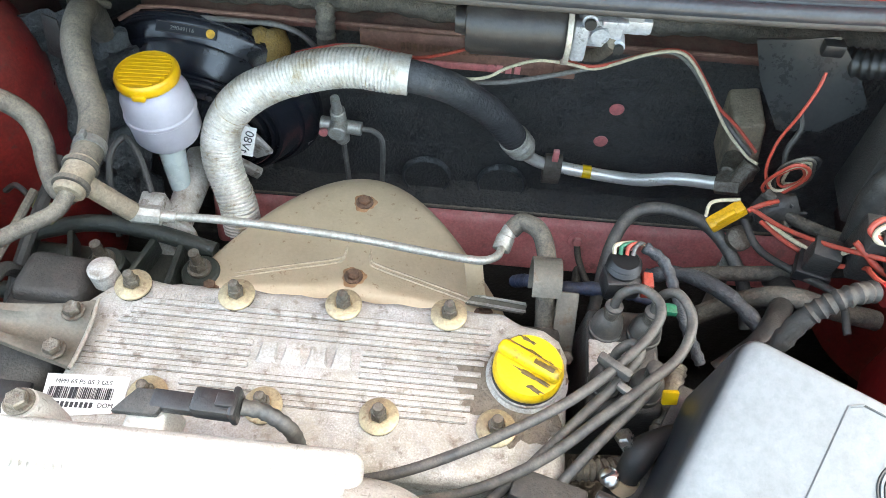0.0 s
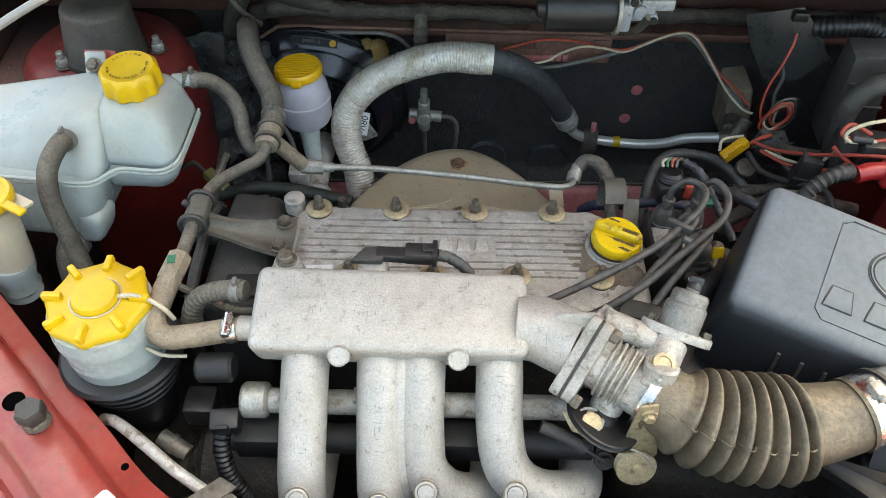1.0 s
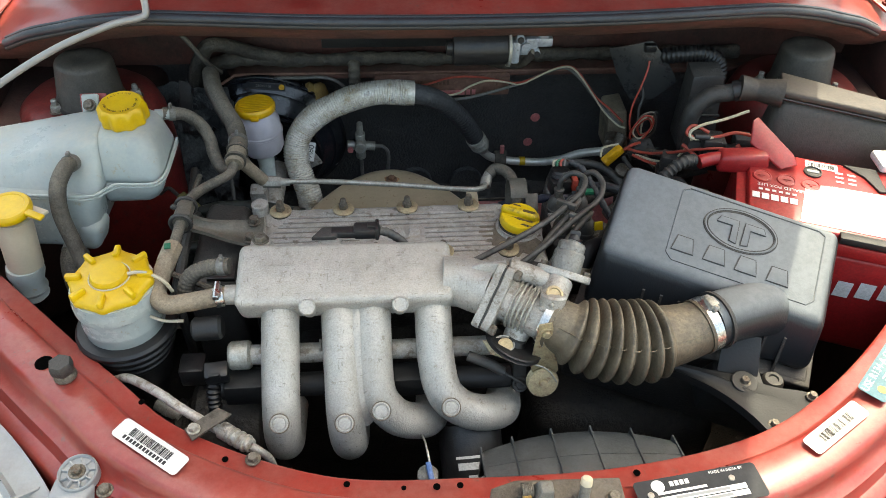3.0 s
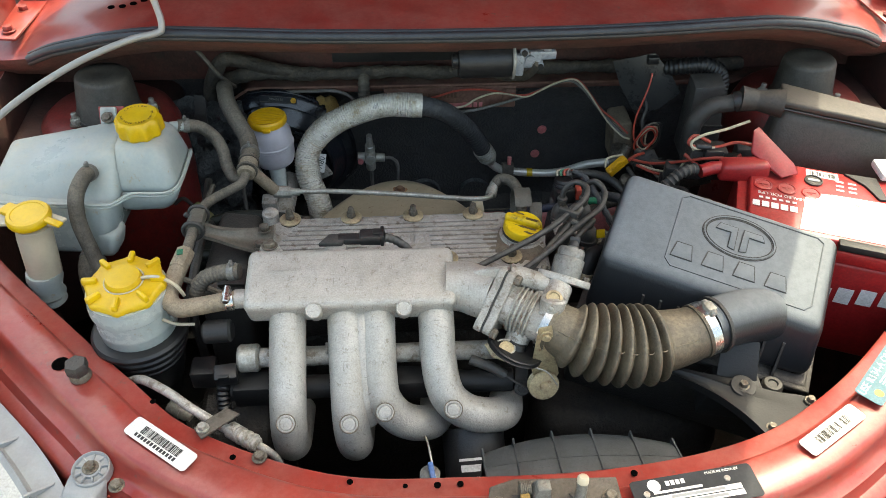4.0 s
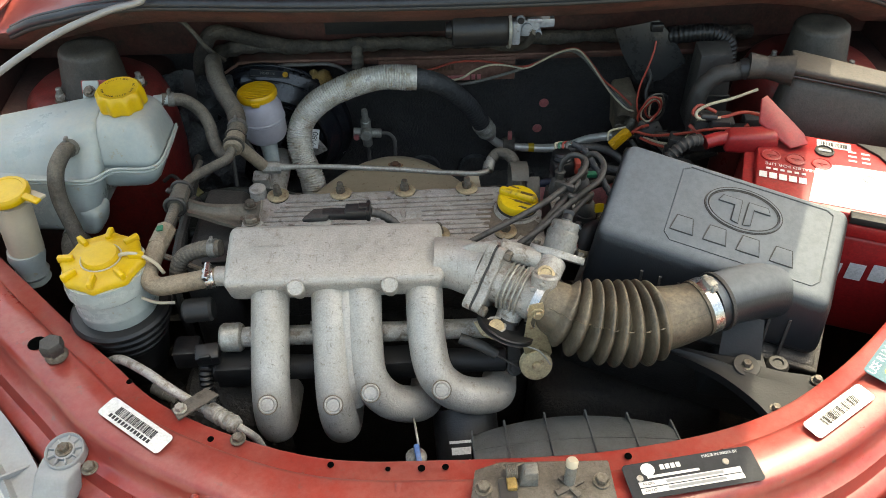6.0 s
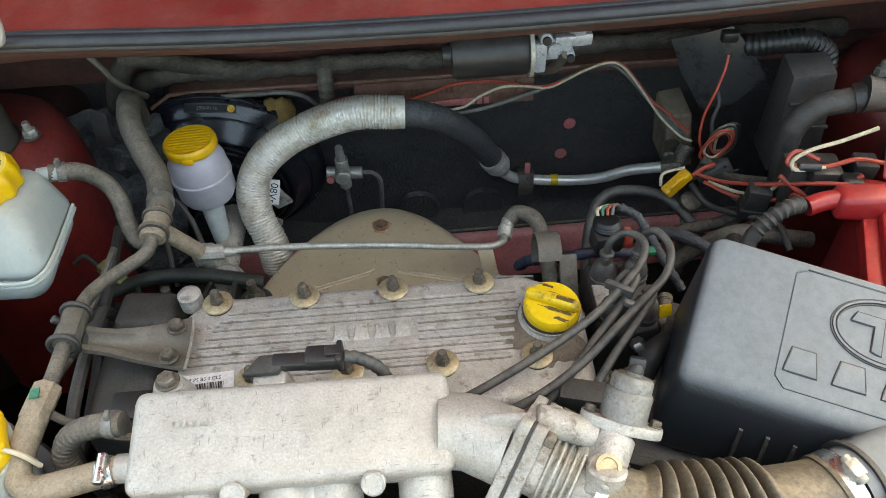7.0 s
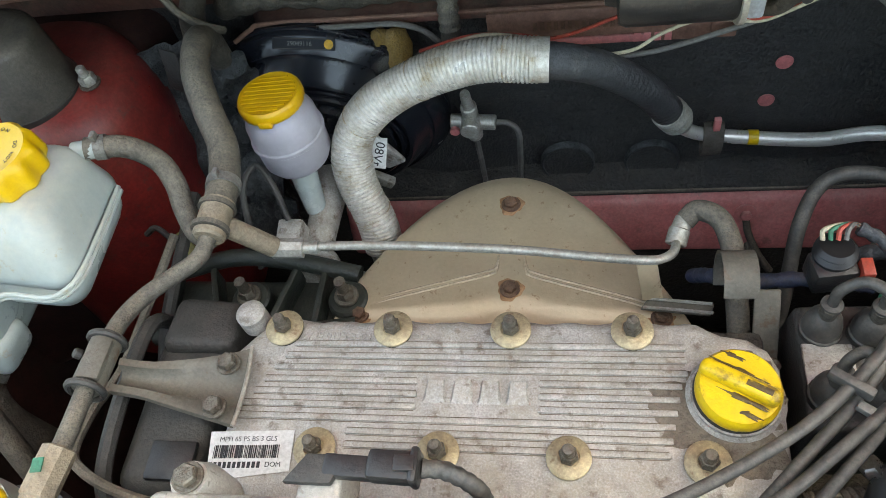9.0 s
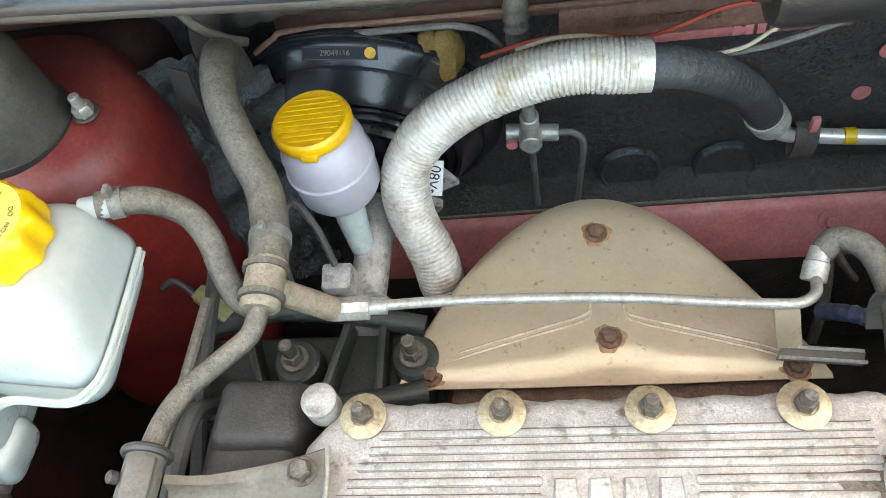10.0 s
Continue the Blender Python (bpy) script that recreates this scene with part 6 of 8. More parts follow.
        part("dome", lathe(thin(0.90, [(0.054, 0), (0.053, 0.007), (0.050, 0.013), (0.0435, 0.059), (0.042, 0.063), (0.039, 0.0655), (0.033, 0.0665), (0.020, 0.0680), (0.014, 0.066), (0, 0.0655)]), (s * 0.534, 0.548, 0.945), (-s * 0.06, 0.03, 1), 44), CAPGREY, sc)
        part("base_ring", lathe(thin(0.87, [(0.056, -0.004), (0.0575, 0), (0.0565, 0.005), (0.053, 0.006)]), (s * 0.534, 0.548, 0.945), (-s * 0.06, 0.03, 1), 44), RUBBER, sc)
        for dx, dy in ((s * 0.040, -0.032), (-s * 0.062, 0.005)):
            st = thing("strut_nut", (s * 0.534 + dx, 0.548 + dy, 0.945), "plated strut top nut on its stud", "nut", "strut top nuts")
            b = V(s * 0.534 + dx, 0.548 + dy, 0.947)
            part("washer", disc(b, (0, 0, 1), 0.010, 0.002), BOLT, st)
            part("nut", hexhead(b + V(0, 0, 0.002), (0, 0, 1), 0.0078, 0.009), STEEL, st)
            part("stud", rod(b, b + V(0, 0, 0.020), 0.0042, None, 12, 0.001), STEEL, st)


# ---- hoses ----
def hose(name, pts, r, material, label, category="hose", per=10, seg=14, clamps=()):
    h = thing(name, pts[0], label, category)
    path = spline(pts, per)
    part("tube", sweep(path, r, seg), material, h)
    for share in clamps:
        i = min(len(path) - 2, max(1, int(share * (len(path) - 1))))
        d = (path[i + 1] - path[i - 1]).normalized()
        rr = r if not callable(r) else r(0, share)
        c = part("clip", band(path[i], d, rr, 0.008, 0.0012), VALVE_GREY, h, "spring clip")
        side = V(0, 0, 1)
        part("clip_ears", box(path[i] + side * (rr + 0.003), (0.004, 0.007, 0.007), 0.001), VALVE_GREY, c)
    return h


def build_hoses():
    # foil-wrapped air conditioning hose
    ac = thing("foil_wrapped_hose", (-0.23, 0.5, 0.79), "silver ribbed foil sleeve round a black hose", "hose")
    arc = [(-0.232, 0.492, 0.772), (-0.236, 0.505, 0.800), (-0.250, 0.527, 0.838), (-0.246, 0.545, 0.872), (-0.217, 0.558, 0.903), (-0.165, 0.568, 0.925), (-0.118, 0.568, 0.936), (-0.074, 0.566, 0.935)]
    part("sleeve", sweep(spline(arc, 220), lambda d, s: 0.0192 - 0.0015 * (0.5 + 0.5 * math.sin(d * 2 * math.pi / 0.0037)) ** 3 + 0.0004 * math.sin(d * 90), 28), FOIL, ac, angle=80)
    dense = spline(arc, 40)
    for k in (50, 98, 140, 190, 258):
        part("stain_band", band(dense[k], (dense[k + 1] - dense[k - 1]).normalized() + V(0.1, -0.35, 0.25), 0.0190, 0.0016, 0.0005), STAIN_FOIL, ac, "brown stained wrap edge")
    part("cuff", rod((-0.082, 0.5662, 0.9355), (-0.066, 0.566, 0.9345), 0.0188, None, 24), FOIL, ac)
    part("black_hose", tube([(-0.085, 0.566, 0.935), (-0.06, 0.567, 0.932), (-0.025, 0.576, 0.913), (0.012, 0.597, 0.868), (0.034, 0.612, 0.828), (0.046, 0.622, 0.803)], lambda d, s: 0.0152 + 0.00015 * math.sin(d * 900), 18, 40), HOSE_BLACK, ac)
    fer = [V(0.040, 0.617, 0.815), V(0.060, 0.630, 0.778)]
    part("ferrule", lathe([(0.0165, 0), (0.0172, 0.004), (0.015, 0.008), (0.0172, 0.013), (0.015, 0.018), (0.0168, 0.024), (0.012, 0.036), (0.008, 0.044)], fer[0], fer[1] - fer[0], 28), STEEL, ac)
    part("tail", rod((-0.236, 0.497, 0.782), (-0.230, 0.480, 0.755), 0.014, 0.012, 20), STEEL, ac)
    ap = thing("aluminium_pipe", (0.15, 0.64, 0.74), "bare aluminium air conditioning pipe with yellow tape", "pipe")
    part("pipe", tube([(0.052, 0.626, 0.790), (0.062, 0.634, 0.770), (0.078, 0.641, 0.754), (0.105, 0.645, 0.744), (0.16, 0.640, 0.742), (0.195, 0.625, 0.757), (0.225, 0.612, 0.778), (0.262, 0.595, 0.795), (0.272, 0.590, 0.800)], 0.0073, 16), PIPE, ap)
    part("tape", band(V(0.133, 0.6435, 0.7425), V(1, -0.05, -0.01), 0.0074, 0.010, 0.0006), YELLOW, ap)
    part("union", join(rod((0.262, 0.594, 0.795), (0.284, 0.586, 0.803), 0.011, None, 6), rod((0.278, 0.588, 0.80), (0.292, 0.600, 0.825), 0.010, None, 16, 0.001)), BOLT, ap)
    pc = thing("pipe_clip", (0.091, 0.645, 0.75), "grey rubber-lined pipe clip with red tab", "clip")
    rows = [[V(0.082 + dx, 0.642 + 0.011 * math.cos(a), 0.746 + 0.016 * math.sin(a) * (1.6 if math.sin(a) < 0 else 1.3)) for dx in (0, 0.020)] for a in (radians(k * 15) for k in range(24))]
    part("strap", sheet(rows + rows[:1], 0.003), LATCH, pc)
    part("tab", box((0.092, 0.630, 0.779), (0.007, 0.006, 0.016), 0.001), PRIMER, pc)
    ev = thing("expansion_valve_cover", (0.27, 0.64, 0.8), "dusty brown moulded cover on the bulkhead", "cover")
    part("cover", hexa([V(0.278, 0.625, 0.765), V(0.318, 0.625, 0.765), V(0.318, 0.70, 0.765), V(0.278, 0.70, 0.765)], [V(0.272, 0.635, 0.842), V(0.304, 0.635, 0.848), V(0.304, 0.70, 0.852), V(0.272, 0.70, 0.846)], 0.005, 3), RUBBER_BROWN, ev)
    part("stub", rod((0.285, 0.63, 0.80), (0.272, 0.60, 0.803), 0.012, 0.010, 18, 0.002), BOLT, ev)

    hose("heater_hose", [(-0.376, 0.612, 0.915), (-0.373, 0.602, 0.948), (-0.366, 0.574, 0.967), (-0.357, 0.537, 0.966), (-0.341, 0.503, 0.955), (-0.325, 0.475, 0.946), (-0.317, 0.445, 0.942), (-0.314, 0.418, 0.943)],
         0.0124, RUBBER_DUSTY, "dust-caked rubber heater hose", clamps=(0.9,))
    tee = thing("hose_tee", (-0.315, 0.40, 0.93), "dusty plastic hose tee fitting", "fitting")
    part("barrel", join(rod((-0.314, 0.422, 0.943), (-0.316, 0.388, 0.940), 0.0124, None, 20, 0.002), rod((-0.315, 0.404, 0.940), (-0.285, 0.410, 0.895), 0.0085, None, 16)), RUBBER_BROWN, tee)
    for y in (0.415, 0.395):
        part("collar", band(V(-0.315, y, 0.942), V(0, 1, 0.05), 0.0124, 0.004, 0.002), RUBBER_DUSTY, tee)
    hose("bypass_hose", [(-0.316, 0.392, 0.940), (-0.321, 0.374, 0.936), (-0.336, 0.358, 0.936), (-0.353, 0.340, 0.937), (-0.361, 0.318, 0.942), (-0.3645, 0.290, 0.945), (-0.3645, 0.260, 0.948), (-0.365, 0.232, 0.949), (-0.367, 0.212, 0.949)],
         0.0064, RUBBER_DUSTY, "thin dust-coated bypass hose in a clip")
    con = thing("hose_connector", (-0.368, 0.212, 0.943), "dusty plastic quick connector with green mark", "fitting")
    part("barrel", join(rod((-0.366, 0.222, 0.949), (-0.370, 0.190, 0.949), 0.0112, None, 8, 0.001)), RUBBER_BROWN, con)
    part("mark", box((-0.3675, 0.207, 0.9625), (0.007, 0.009, 0.001), 0.0, (0, 0, 8)), GREEN, con)
    hose("elbow_hose", [(-0.369, 0.196, 0.949), (-0.373, 0.172, 0.945), (-0.374, 0.152, 0.940), (-0.362, 0.140, 0.937), (-0.340, 0.141, 0.938), (-0.312, 0.147, 0.938), (-0.298, 0.150, 0.938)],
         0.0105, RUBBER_BROWN, "dust-coated brown elbow hose into the plenum")
    cl = thing("hose_clamp", (-0.306, 0.148, 0.938), "steel worm-drive clamp on the plenum hose", "hose clamp")
    part("strap", band(V(-0.307, 0.148, 0.938), V(1, 0.2, 0), 0.0108, 0.009), BRIGHT, cl)
    part("housing", box((-0.307, 0.142, 0.951), (0.009, 0.014, 0.008), 0.003, (0, 0, 10)), BRIGHT, cl)
    part("screw", rod((-0.307, 0.132, 0.951), (-0.307, 0.155, 0.953), 0.004, None, 12, 0.001), BRIGHT, cl)
    hose("breather_hose", [(-0.296, 0.178, 0.955), (-0.318, 0.180, 0.952), (-0.338, 0.178, 0.945), (-0.348, 0.172, 0.930), (-0.348, 0.165, 0.91)], lambda d, k: 0.0094 + 0.0002 * math.sin(d * 2 * math.pi / 0.0045), RUBBER_DUSTY, "ribbed brown breather hose", per=36, clamps=(0.1,))
    hose("tank_return_hose", [(-0.406, 0.436, 0.991), (-0.380, 0.443, 0.984), (-0.362, 0.444, 0.966), (-0.352, 0.434, 0.950), (-0.347, 0.420, 0.935), (-0.337, 0.405, 0.924), (-0.322, 0.398, 0.925)],
         0.0085, RUBBER_DUSTY, "grey rubber return hose from the coolant tank", clamps=(0.08,))
    hose("tank_front_hose", [(-0.500, 0.342, 0.984), (-0.502, 0.325, 0.988), (-0.509, 0.305, 0.975), (-0.511, 0.292, 0.945), (-0.503, 0.280, 0.905), (-0.493, 0.265, 0.865), (-0.48, 0.24, 0.81)],
         0.0097, RUBBER_DUSTY, "dusty black rubber hose hanging from the tank", clamps=(0.03,))
    hose("tank_lower_hose", [(-0.518, 0.312, 0.870), (-0.521, 0.296, 0.862), (-0.518, 0.282, 0.83), (-0.51, 0.28, 0.77)], 0.0155, RUBBER_DUSTY, "thick black lower coolant hose", clamps=(0.1,))
    hose("fuel_line", [(-0.372, 0.42, 0.90), (-0.388, 0.36, 0.88), (-0.395, 0.31, 0.875), (-0.40, 0.27, 0.885), (-0.392, 0.235, 0.90), (-0.375, 0.22, 0.905), (-0.35, 0.21, 0.90), (-0.32, 0.205, 0.89), (-0.28, 0.2, 0.90)], 0.0038, RUBBER_DUSTY, "thin grey fuel line loop", "fuel line", seg=8)
    hose("thin_cable", [(-0.40, 0.50, 0.85), (-0.395, 0.44, 0.85), (-0.40, 0.38, 0.83), (-0.41, 0.33, 0.79), (-0.43, 0.25, 0.74)], 0.006, RUBBER, "black cable running down the wing", "cable", seg=8)
    hose("brake_line", [(-0.306, 0.478, 0.838), (-0.318, 0.50, 0.862), (-0.335, 0.515, 0.872), (-0.345, 0.49, 0.86), (-0.34, 0.45, 0.80)], 0.003, BLACK_DUSTY, "thin steel brake line", "brake line", seg=8)
    # long looms on the scuttle ledge
    loom = thing("taped_wiring_loom", (-0.1, 0.6, 0.95), "thick dusty taped wiring loom along the ledge", "wiring loom")
    part("trunk", tube([(-0.38, 0.660, 0.935), (-0.34, 0.652, 0.948), (-0.26, 0.650, 0.948), (-0.17, 0.652, 0.946), (-0.10, 0.652, 0.948), (-0.02, 0.652, 0.944), (0.10, 0.656, 0.946), (0.25, 0.658, 0.946), (0.48, 0.660, 0.944)], lambda d, s: 0.0105 + 0.0010 * math.sin(d * 230) + 0.0014 * math.sin(d * 61), 14, 24), LOOM, loom)
    part("drop", tube([(-0.157, 0.652, 0.948), (-0.157, 0.637, 0.936), (-0.157, 0.632, 0.905), (-0.155, 0.640, 0.870)], lambda d, s: 0.0095 + 0.0009 * math.sin(d * 700), 12), RUBBER_DUSTY, loom)
    hose("upright_hose", [(-0.408, 0.640, 0.87), (-0.402, 0.634, 0.930), (-0.388, 0.630, 0.965), (-0.372, 0.632, 0.985), (-0.345, 0.640, 0.978), (-0.31, 0.648, 0.962), (-0.27, 0.650, 0.952)], lambda d, s: 0.0130 - 0.0030 * s, LOOM, "dusty upright hose behind the reservoir")
    hose("grey_booster_line", [(-0.315, 0.655, 0.906), (-0.285, 0.640, 0.921), (-0.239, 0.636, 0.924), (-0.207, 0.634, 0.925), (-0.185, 0.634, 0.917), (-0.172, 0.636, 0.901), (-0.163, 0.645, 0.876)], 0.0028, WIRE_GREY, "thin grey line over the booster", "pipe", seg=8)
    bp = thing("rubber_flap", (-0.40, 0.6, 0.9), "crumpled dusty rubber flap beside the tower", "flap")
    rows = []
    for i in range(41):
        for_row = []
        for k in range(23):
            p = V(-0.475 + 0.125 * k / 22, 0.565 + 0.06 * i / 40, 0.70 + 0.225 * i / 40)
            a, b = noise.noise(p * 28.0), noise.noise(p * 75.0 + V(3, 1, 2))
            for_row.append(p + V(0.008 * a, 0.030 * a + 0.011 * b - 0.004, 0.006 * b))
        rows.append(for_row)
    part("skin", sheet(rows, 0.0015), CRUMPLE, bp)
    part("tape", prism([(-0.425, 0.588, 0.905), (-0.405, 0.583, 0.900), (-0.402, 0.590, 0.945), (-0.418, 0.594, 0.948)], (0.1, -1, 0.2), 0.002, 0.0005), BLACK_DUSTY, bp, "loose tape end")
    pl = thing("cable_clip_bar", (-0.45, 0.6, 1.04), "small black clip bar under the scuttle", "clip")
    part("bar", box((-0.425, 0.600, 1.030), (0.040, 0.008, 0.012), 0.002), DARK, pl)
    part("cable", tube([(-0.425, 0.597, 1.030), (-0.405, 0.598, 1.022), (-0.390, 0.594, 1.005), (-0.378, 0.590, 0.987), (-0.366, 0.598, 0.966), (-0.358, 0.610, 0.950)], 0.0036, 8), RUBBER_DUSTY, pl)
    of = thing("ochre_foam_plug", (-0.225, 0.650, 0.875), "lumpy ochre foam plug on the bulkhead", "foam plug")
    part("foam", lathe([(0.007, -0.023), (0.017, -0.018), (0.022, -0.009), (0.018, -0.001), (0.021, 0.007), (0.018, 0.016), (0.007, 0.023)], (-0.225, 0.650, 0.882), (1, 0, -0.15), 24, lambda a, h: 1 + 0.18 * math.sin(3 * a + 60 * h)), OCHRE, of)
    oc = thing("olive_connector", (-0.408, 0.457, 0.82), "small olive plastic wiring connector", "connector")
    part("shell", box((-0.408, 0.457, 0.822), (0.034, 0.014, 0.014), 0.002, (0, 25, -35)), OLIVE, oc)
    part("lead", tube([(-0.42, 0.462, 0.83), (-0.435, 0.47, 0.84), (-0.45, 0.47, 0.83)], 0.003, 8), RUBBER, oc)
    pv = thing("pressure_valve", (-0.153, 0.635, 0.798), "grey metal brake pressure valve with pipes", "brake valve")
    part("body", join(rod((-0.153, 0.640, 0.765), (-0.153, 0.628, 0.822), 0.0085, None, 16, 0.001), rod((-0.175, 0.634, 0.795), (-0.128, 0.632, 0.792), 0.008, None, 16, 0.001), rod((-0.153, 0.632, 0.80), (-0.153, 0.612, 0.80), 0.010, None, 16, 0.001)), STEEL, pv)
    part("red_plug", lathe([(0.005, 0), (0.005, 0.004), (0, 0.005)], (-0.170, 0.624, 0.792), (0, -1, 0)), PRIMER, pv)
    part("upper_neck", rod((-0.153, 0.627, 0.822), (-0.153, 0.622, 0.845), 0.006, 0.005, 12), STEEL, pv)
    part("pipe", tube([(-0.153, 0.641, 0.768), (-0.152, 0.645, 0.70), (-0.151, 0.645, 0.62)], 0.0032, 8), WIRE_GREY, pv)
    part("pipe", tube([(-0.128, 0.632, 0.792), (-0.115, 0.632, 0.790), (-0.106, 0.634, 0.772), (-0.108, 0.638, 0.72), (-0.112, 0.64, 0.65)], 0.0032, 8), WIRE_GREY, pv)


build_tanks()
build_hoses()


# ---- right side: battery, duct, ignition, wiring ----
def build_right():
    bt = thing("battery", (0.46, 0.31, 0.74), "red plastic car battery with white label", "battery")
    M = pose(0.466, 0.277, 0.0, 0, 0, -22)

    def B(x, y, z):
        return M @ V(x, y, z)
    hx, hy = 0.120, 0.085
    part("case", hexa([B(-hx, -hy, 0.76), B(hx, -hy, 0.76), B(hx, hy, 0.76), B(-hx, hy, 0.76)], [B(-hx, -hy, 0.915), B(hx, -hy, 0.915), B(hx, hy, 0.915), B(-hx, hy, 0.915)], 0.006, 3), BATT_RED, bt)
    lid = part("lid", hexa([B(-hx - .003, -hy - .003, 0.915), B(hx + .003, -hy - .003, 0.915), B(hx + .003, hy + .003, 0.915), B(-hx - .003, hy + .003, 0.915)],
                           [B(-hx - .003, -hy - .003, 0.935), B(hx + .003, -hy - .003, 0.935), B(hx + .003, hy + .003, 0.935), B(-hx - .003, hy + .003, 0.935)], 0.003), BATT_RED, bt)
    part("lid_step", hexa([B(-hx + .010, -hy + .004, 0.935), B(hx - .004, -hy + .004, 0.935), B(hx - .004, hy - .008, 0.935), B(-hx + .010, hy - .008, 0.935)],
                          [B(-hx + .012, -hy + .006, 0.944), B(hx - .006, -hy + .006, 0.944), B(hx - .006, hy - .010, 0.944), B(-hx + .012, hy - .010, 0.944)], 0.002), BATT_RED, lid)
    m = M @ pose(0, 0, 0.944)
    lab = part("label", prism([m @ V(x, y, 0.0004) for x, y in ((-0.046, -0.070), (0.104, -0.070), (0.104, 0.022), (0.0, 0.018), (-0.036, 0.012))], (0, 0, 1), 0.0004), WHITE, lid, "white paper label")
    part("label_seal", join(*[ring(m @ V(x, y, 0.0012), (0, 0, 1), 0.007, 0.0005, 20) for x, y in ((0.025, -0.004), (0.078, 0.004))]), LAMP_GREY, lab, "faint printed rings")
    for k in range(3):
        disc_ = part("filler_disc", lathe([(0.0125, 0), (0.0125, 0.0012), (0.0108, 0.0018), (0.0098, 0.0010), (0, 0.0012)], m @ V(-0.092 + 0.031 * k, 0.013, 0.0), (0, 0, 1), 28), BATT_RED, lid, "moulded round cell plug")
        part("disc_slot", join(flat(m, -0.092 + 0.031 * k, 0.013, 0.012, 0.0022, 0.0016), flat(m, -0.092 + 0.031 * k, 0.013, 0.0022, 0.010, 0.0016)), BATT_RED, disc_)
    part("print", words("SEALED FOR LIFE", 0.0080, m @ pose(-0.068, -0.006, 0.0006, 0, 0, 180), 0.0001), WHITE, lid, "white lettering")
    part("label_lines", join(*[flat(m, -0.094 + 0.0085 * k, -0.017, 0.0052, 0.0040, 0.0006) for k in range(6)]), WHITE, lid, "white printed bars")
    part("maker_bars", join(*[flat(m, -0.100 + 0.0118 * k, -0.032, 0.0092, 0.012, 0.0008) for k in range(5)]), WHITE, lid, "white plain bars")
    part("serial_label", flat(m, -0.014, 0.062, 0.042, 0.015, 0.0003), WHITE, lid)
    part("serial_bars", bars(m, -0.014, 0.062, 0.034, 0.009, 24, 9), INK, lid)
    part("indicator", lathe([(0.012, 0), (0.012, 0.002), (0.010, 0.003), (0.0095, 0.0012), (0, 0.0012)], m @ V(-0.026, 0.043, 0.0005)), BLACK_DUSTY, lid)
    part("indicator_slot", flat(m, -0.026, 0.043, 0.015, 0.005, 0.0024), LAMP_GREY, lid)
    part("print_marks", join(*[flat(m, 0.008 + 0.016 * a, 0.052 - 0.010 * b, 0.010, 0.0035, 0.0004) for a in range(2) for b in range(3)]), WHITE, lid, "white printed bars")
    part("corner_strip", prism([m @ V(x, y, 0.0002) for x, y in ((0.014, 0.072), (0.056, 0.074), (0.066, 0.026), (0.056, 0.024), (0.040, 0.052))], (0, 0, 1), 0.003, 0.0006), DARK, lid, "black plastic corner strip")
    part("handle_strip", hexa([B(0.0, -hy - .004, 0.936), B(hx - .01, -hy - .004, 0.936), B(hx - .01, -hy + .010, 0.936), B(0.0, -hy + .010, 0.936)],
                              [B(0.0, -hy - .004, 0.946), B(hx - .01, -hy - .004, 0.946), B(hx - .01, -hy + .010, 0.946), B(0.0, -hy + .010, 0.946)], 0.002), DARK, lid)
    mf = plane_of(B(0.02, -hy, 0.855), M.to_3x3() @ V(1, 0, 0), (0, 0, 1))
    for k in range(5):
        part("front_bar", flat(mf, -0.04 + 0.026 * k, 0.004 * k, 0.019, 0.026, 0.0006), WHITE, bt, "white plain bar")
    tm = thing("positive_terminal_cover", (0.37, 0.36, 0.94), "red plastic battery terminal cover folded open", "terminal cover")
    part("boot", hexa([V(0.335, 0.350, 0.930), V(0.405, 0.338, 0.930), V(0.41, 0.372, 0.930), V(0.34, 0.384, 0.930)], [V(0.338, 0.352, 0.955), V(0.40, 0.342, 0.962), V(0.405, 0.368, 0.962), V(0.342, 0.378, 0.955)], 0.006, 3), BATT_RED, tm)
    part("flap", prism([(0.382, 0.372, 0.962), (0.412, 0.330, 0.948), (0.438, 0.338, 0.948), (0.436, 0.352, 0.955), (0.396, 0.400, 0.985), (0.386, 0.392, 0.985)], (0.4, -0.3, 0.8), 0.003, 0.001), BATT_RED, tm)
    part("sleeve", tube([(0.345, 0.365, 0.944), (0.330, 0.366, 0.943), (0.312, 0.363, 0.940)], 0.0095, 16), BATT_RED, tm)
    part("cable", tube([(0.305, 0.363, 0.944), (0.288, 0.357, 0.946), (0.272, 0.352, 0.938), (0.256, 0.345, 0.920), (0.24, 0.33, 0.88)], lambda d, s: 0.0080 + 0.0010 * math.sin(d * 900), 14), RUBBER, tm)
    cs = thing("clamp_bar", (0.55, 0.3, 0.945), "white dusty battery clamp block", "clamp")
    part("block", box((0.575, 0.335, 0.952), (0.05, 0.04, 0.012), 0.004, (0, 0, -6)), WHITE, cs)
    part("nut", join(disc((0.585, 0.335, 0.958), (0, 0, 1), 0.010, 0.003), hexhead((0.585, 0.335, 0.961), (0, 0, 1), 0.008, 0.008)), STEEL, cs)

    du = thing("resonator_duct", (0.5, 0.42, 0.9), "dusty black air intake resonator box with funnel", "air duct")
    low = [V(0.420, 0.405, 0.910), V(0.620, 0.345, 0.895), V(0.635, 0.43, 0.90), V(0.43, 0.46, 0.92)]
    top = [V(0.436, 0.425, 0.999), V(0.600, 0.376, 0.982), V(0.630, 0.425, 0.972), V(0.448, 0.468, 1.006)]
    part("box", hexa(low, top, 0.016, 4), DUCT, du)
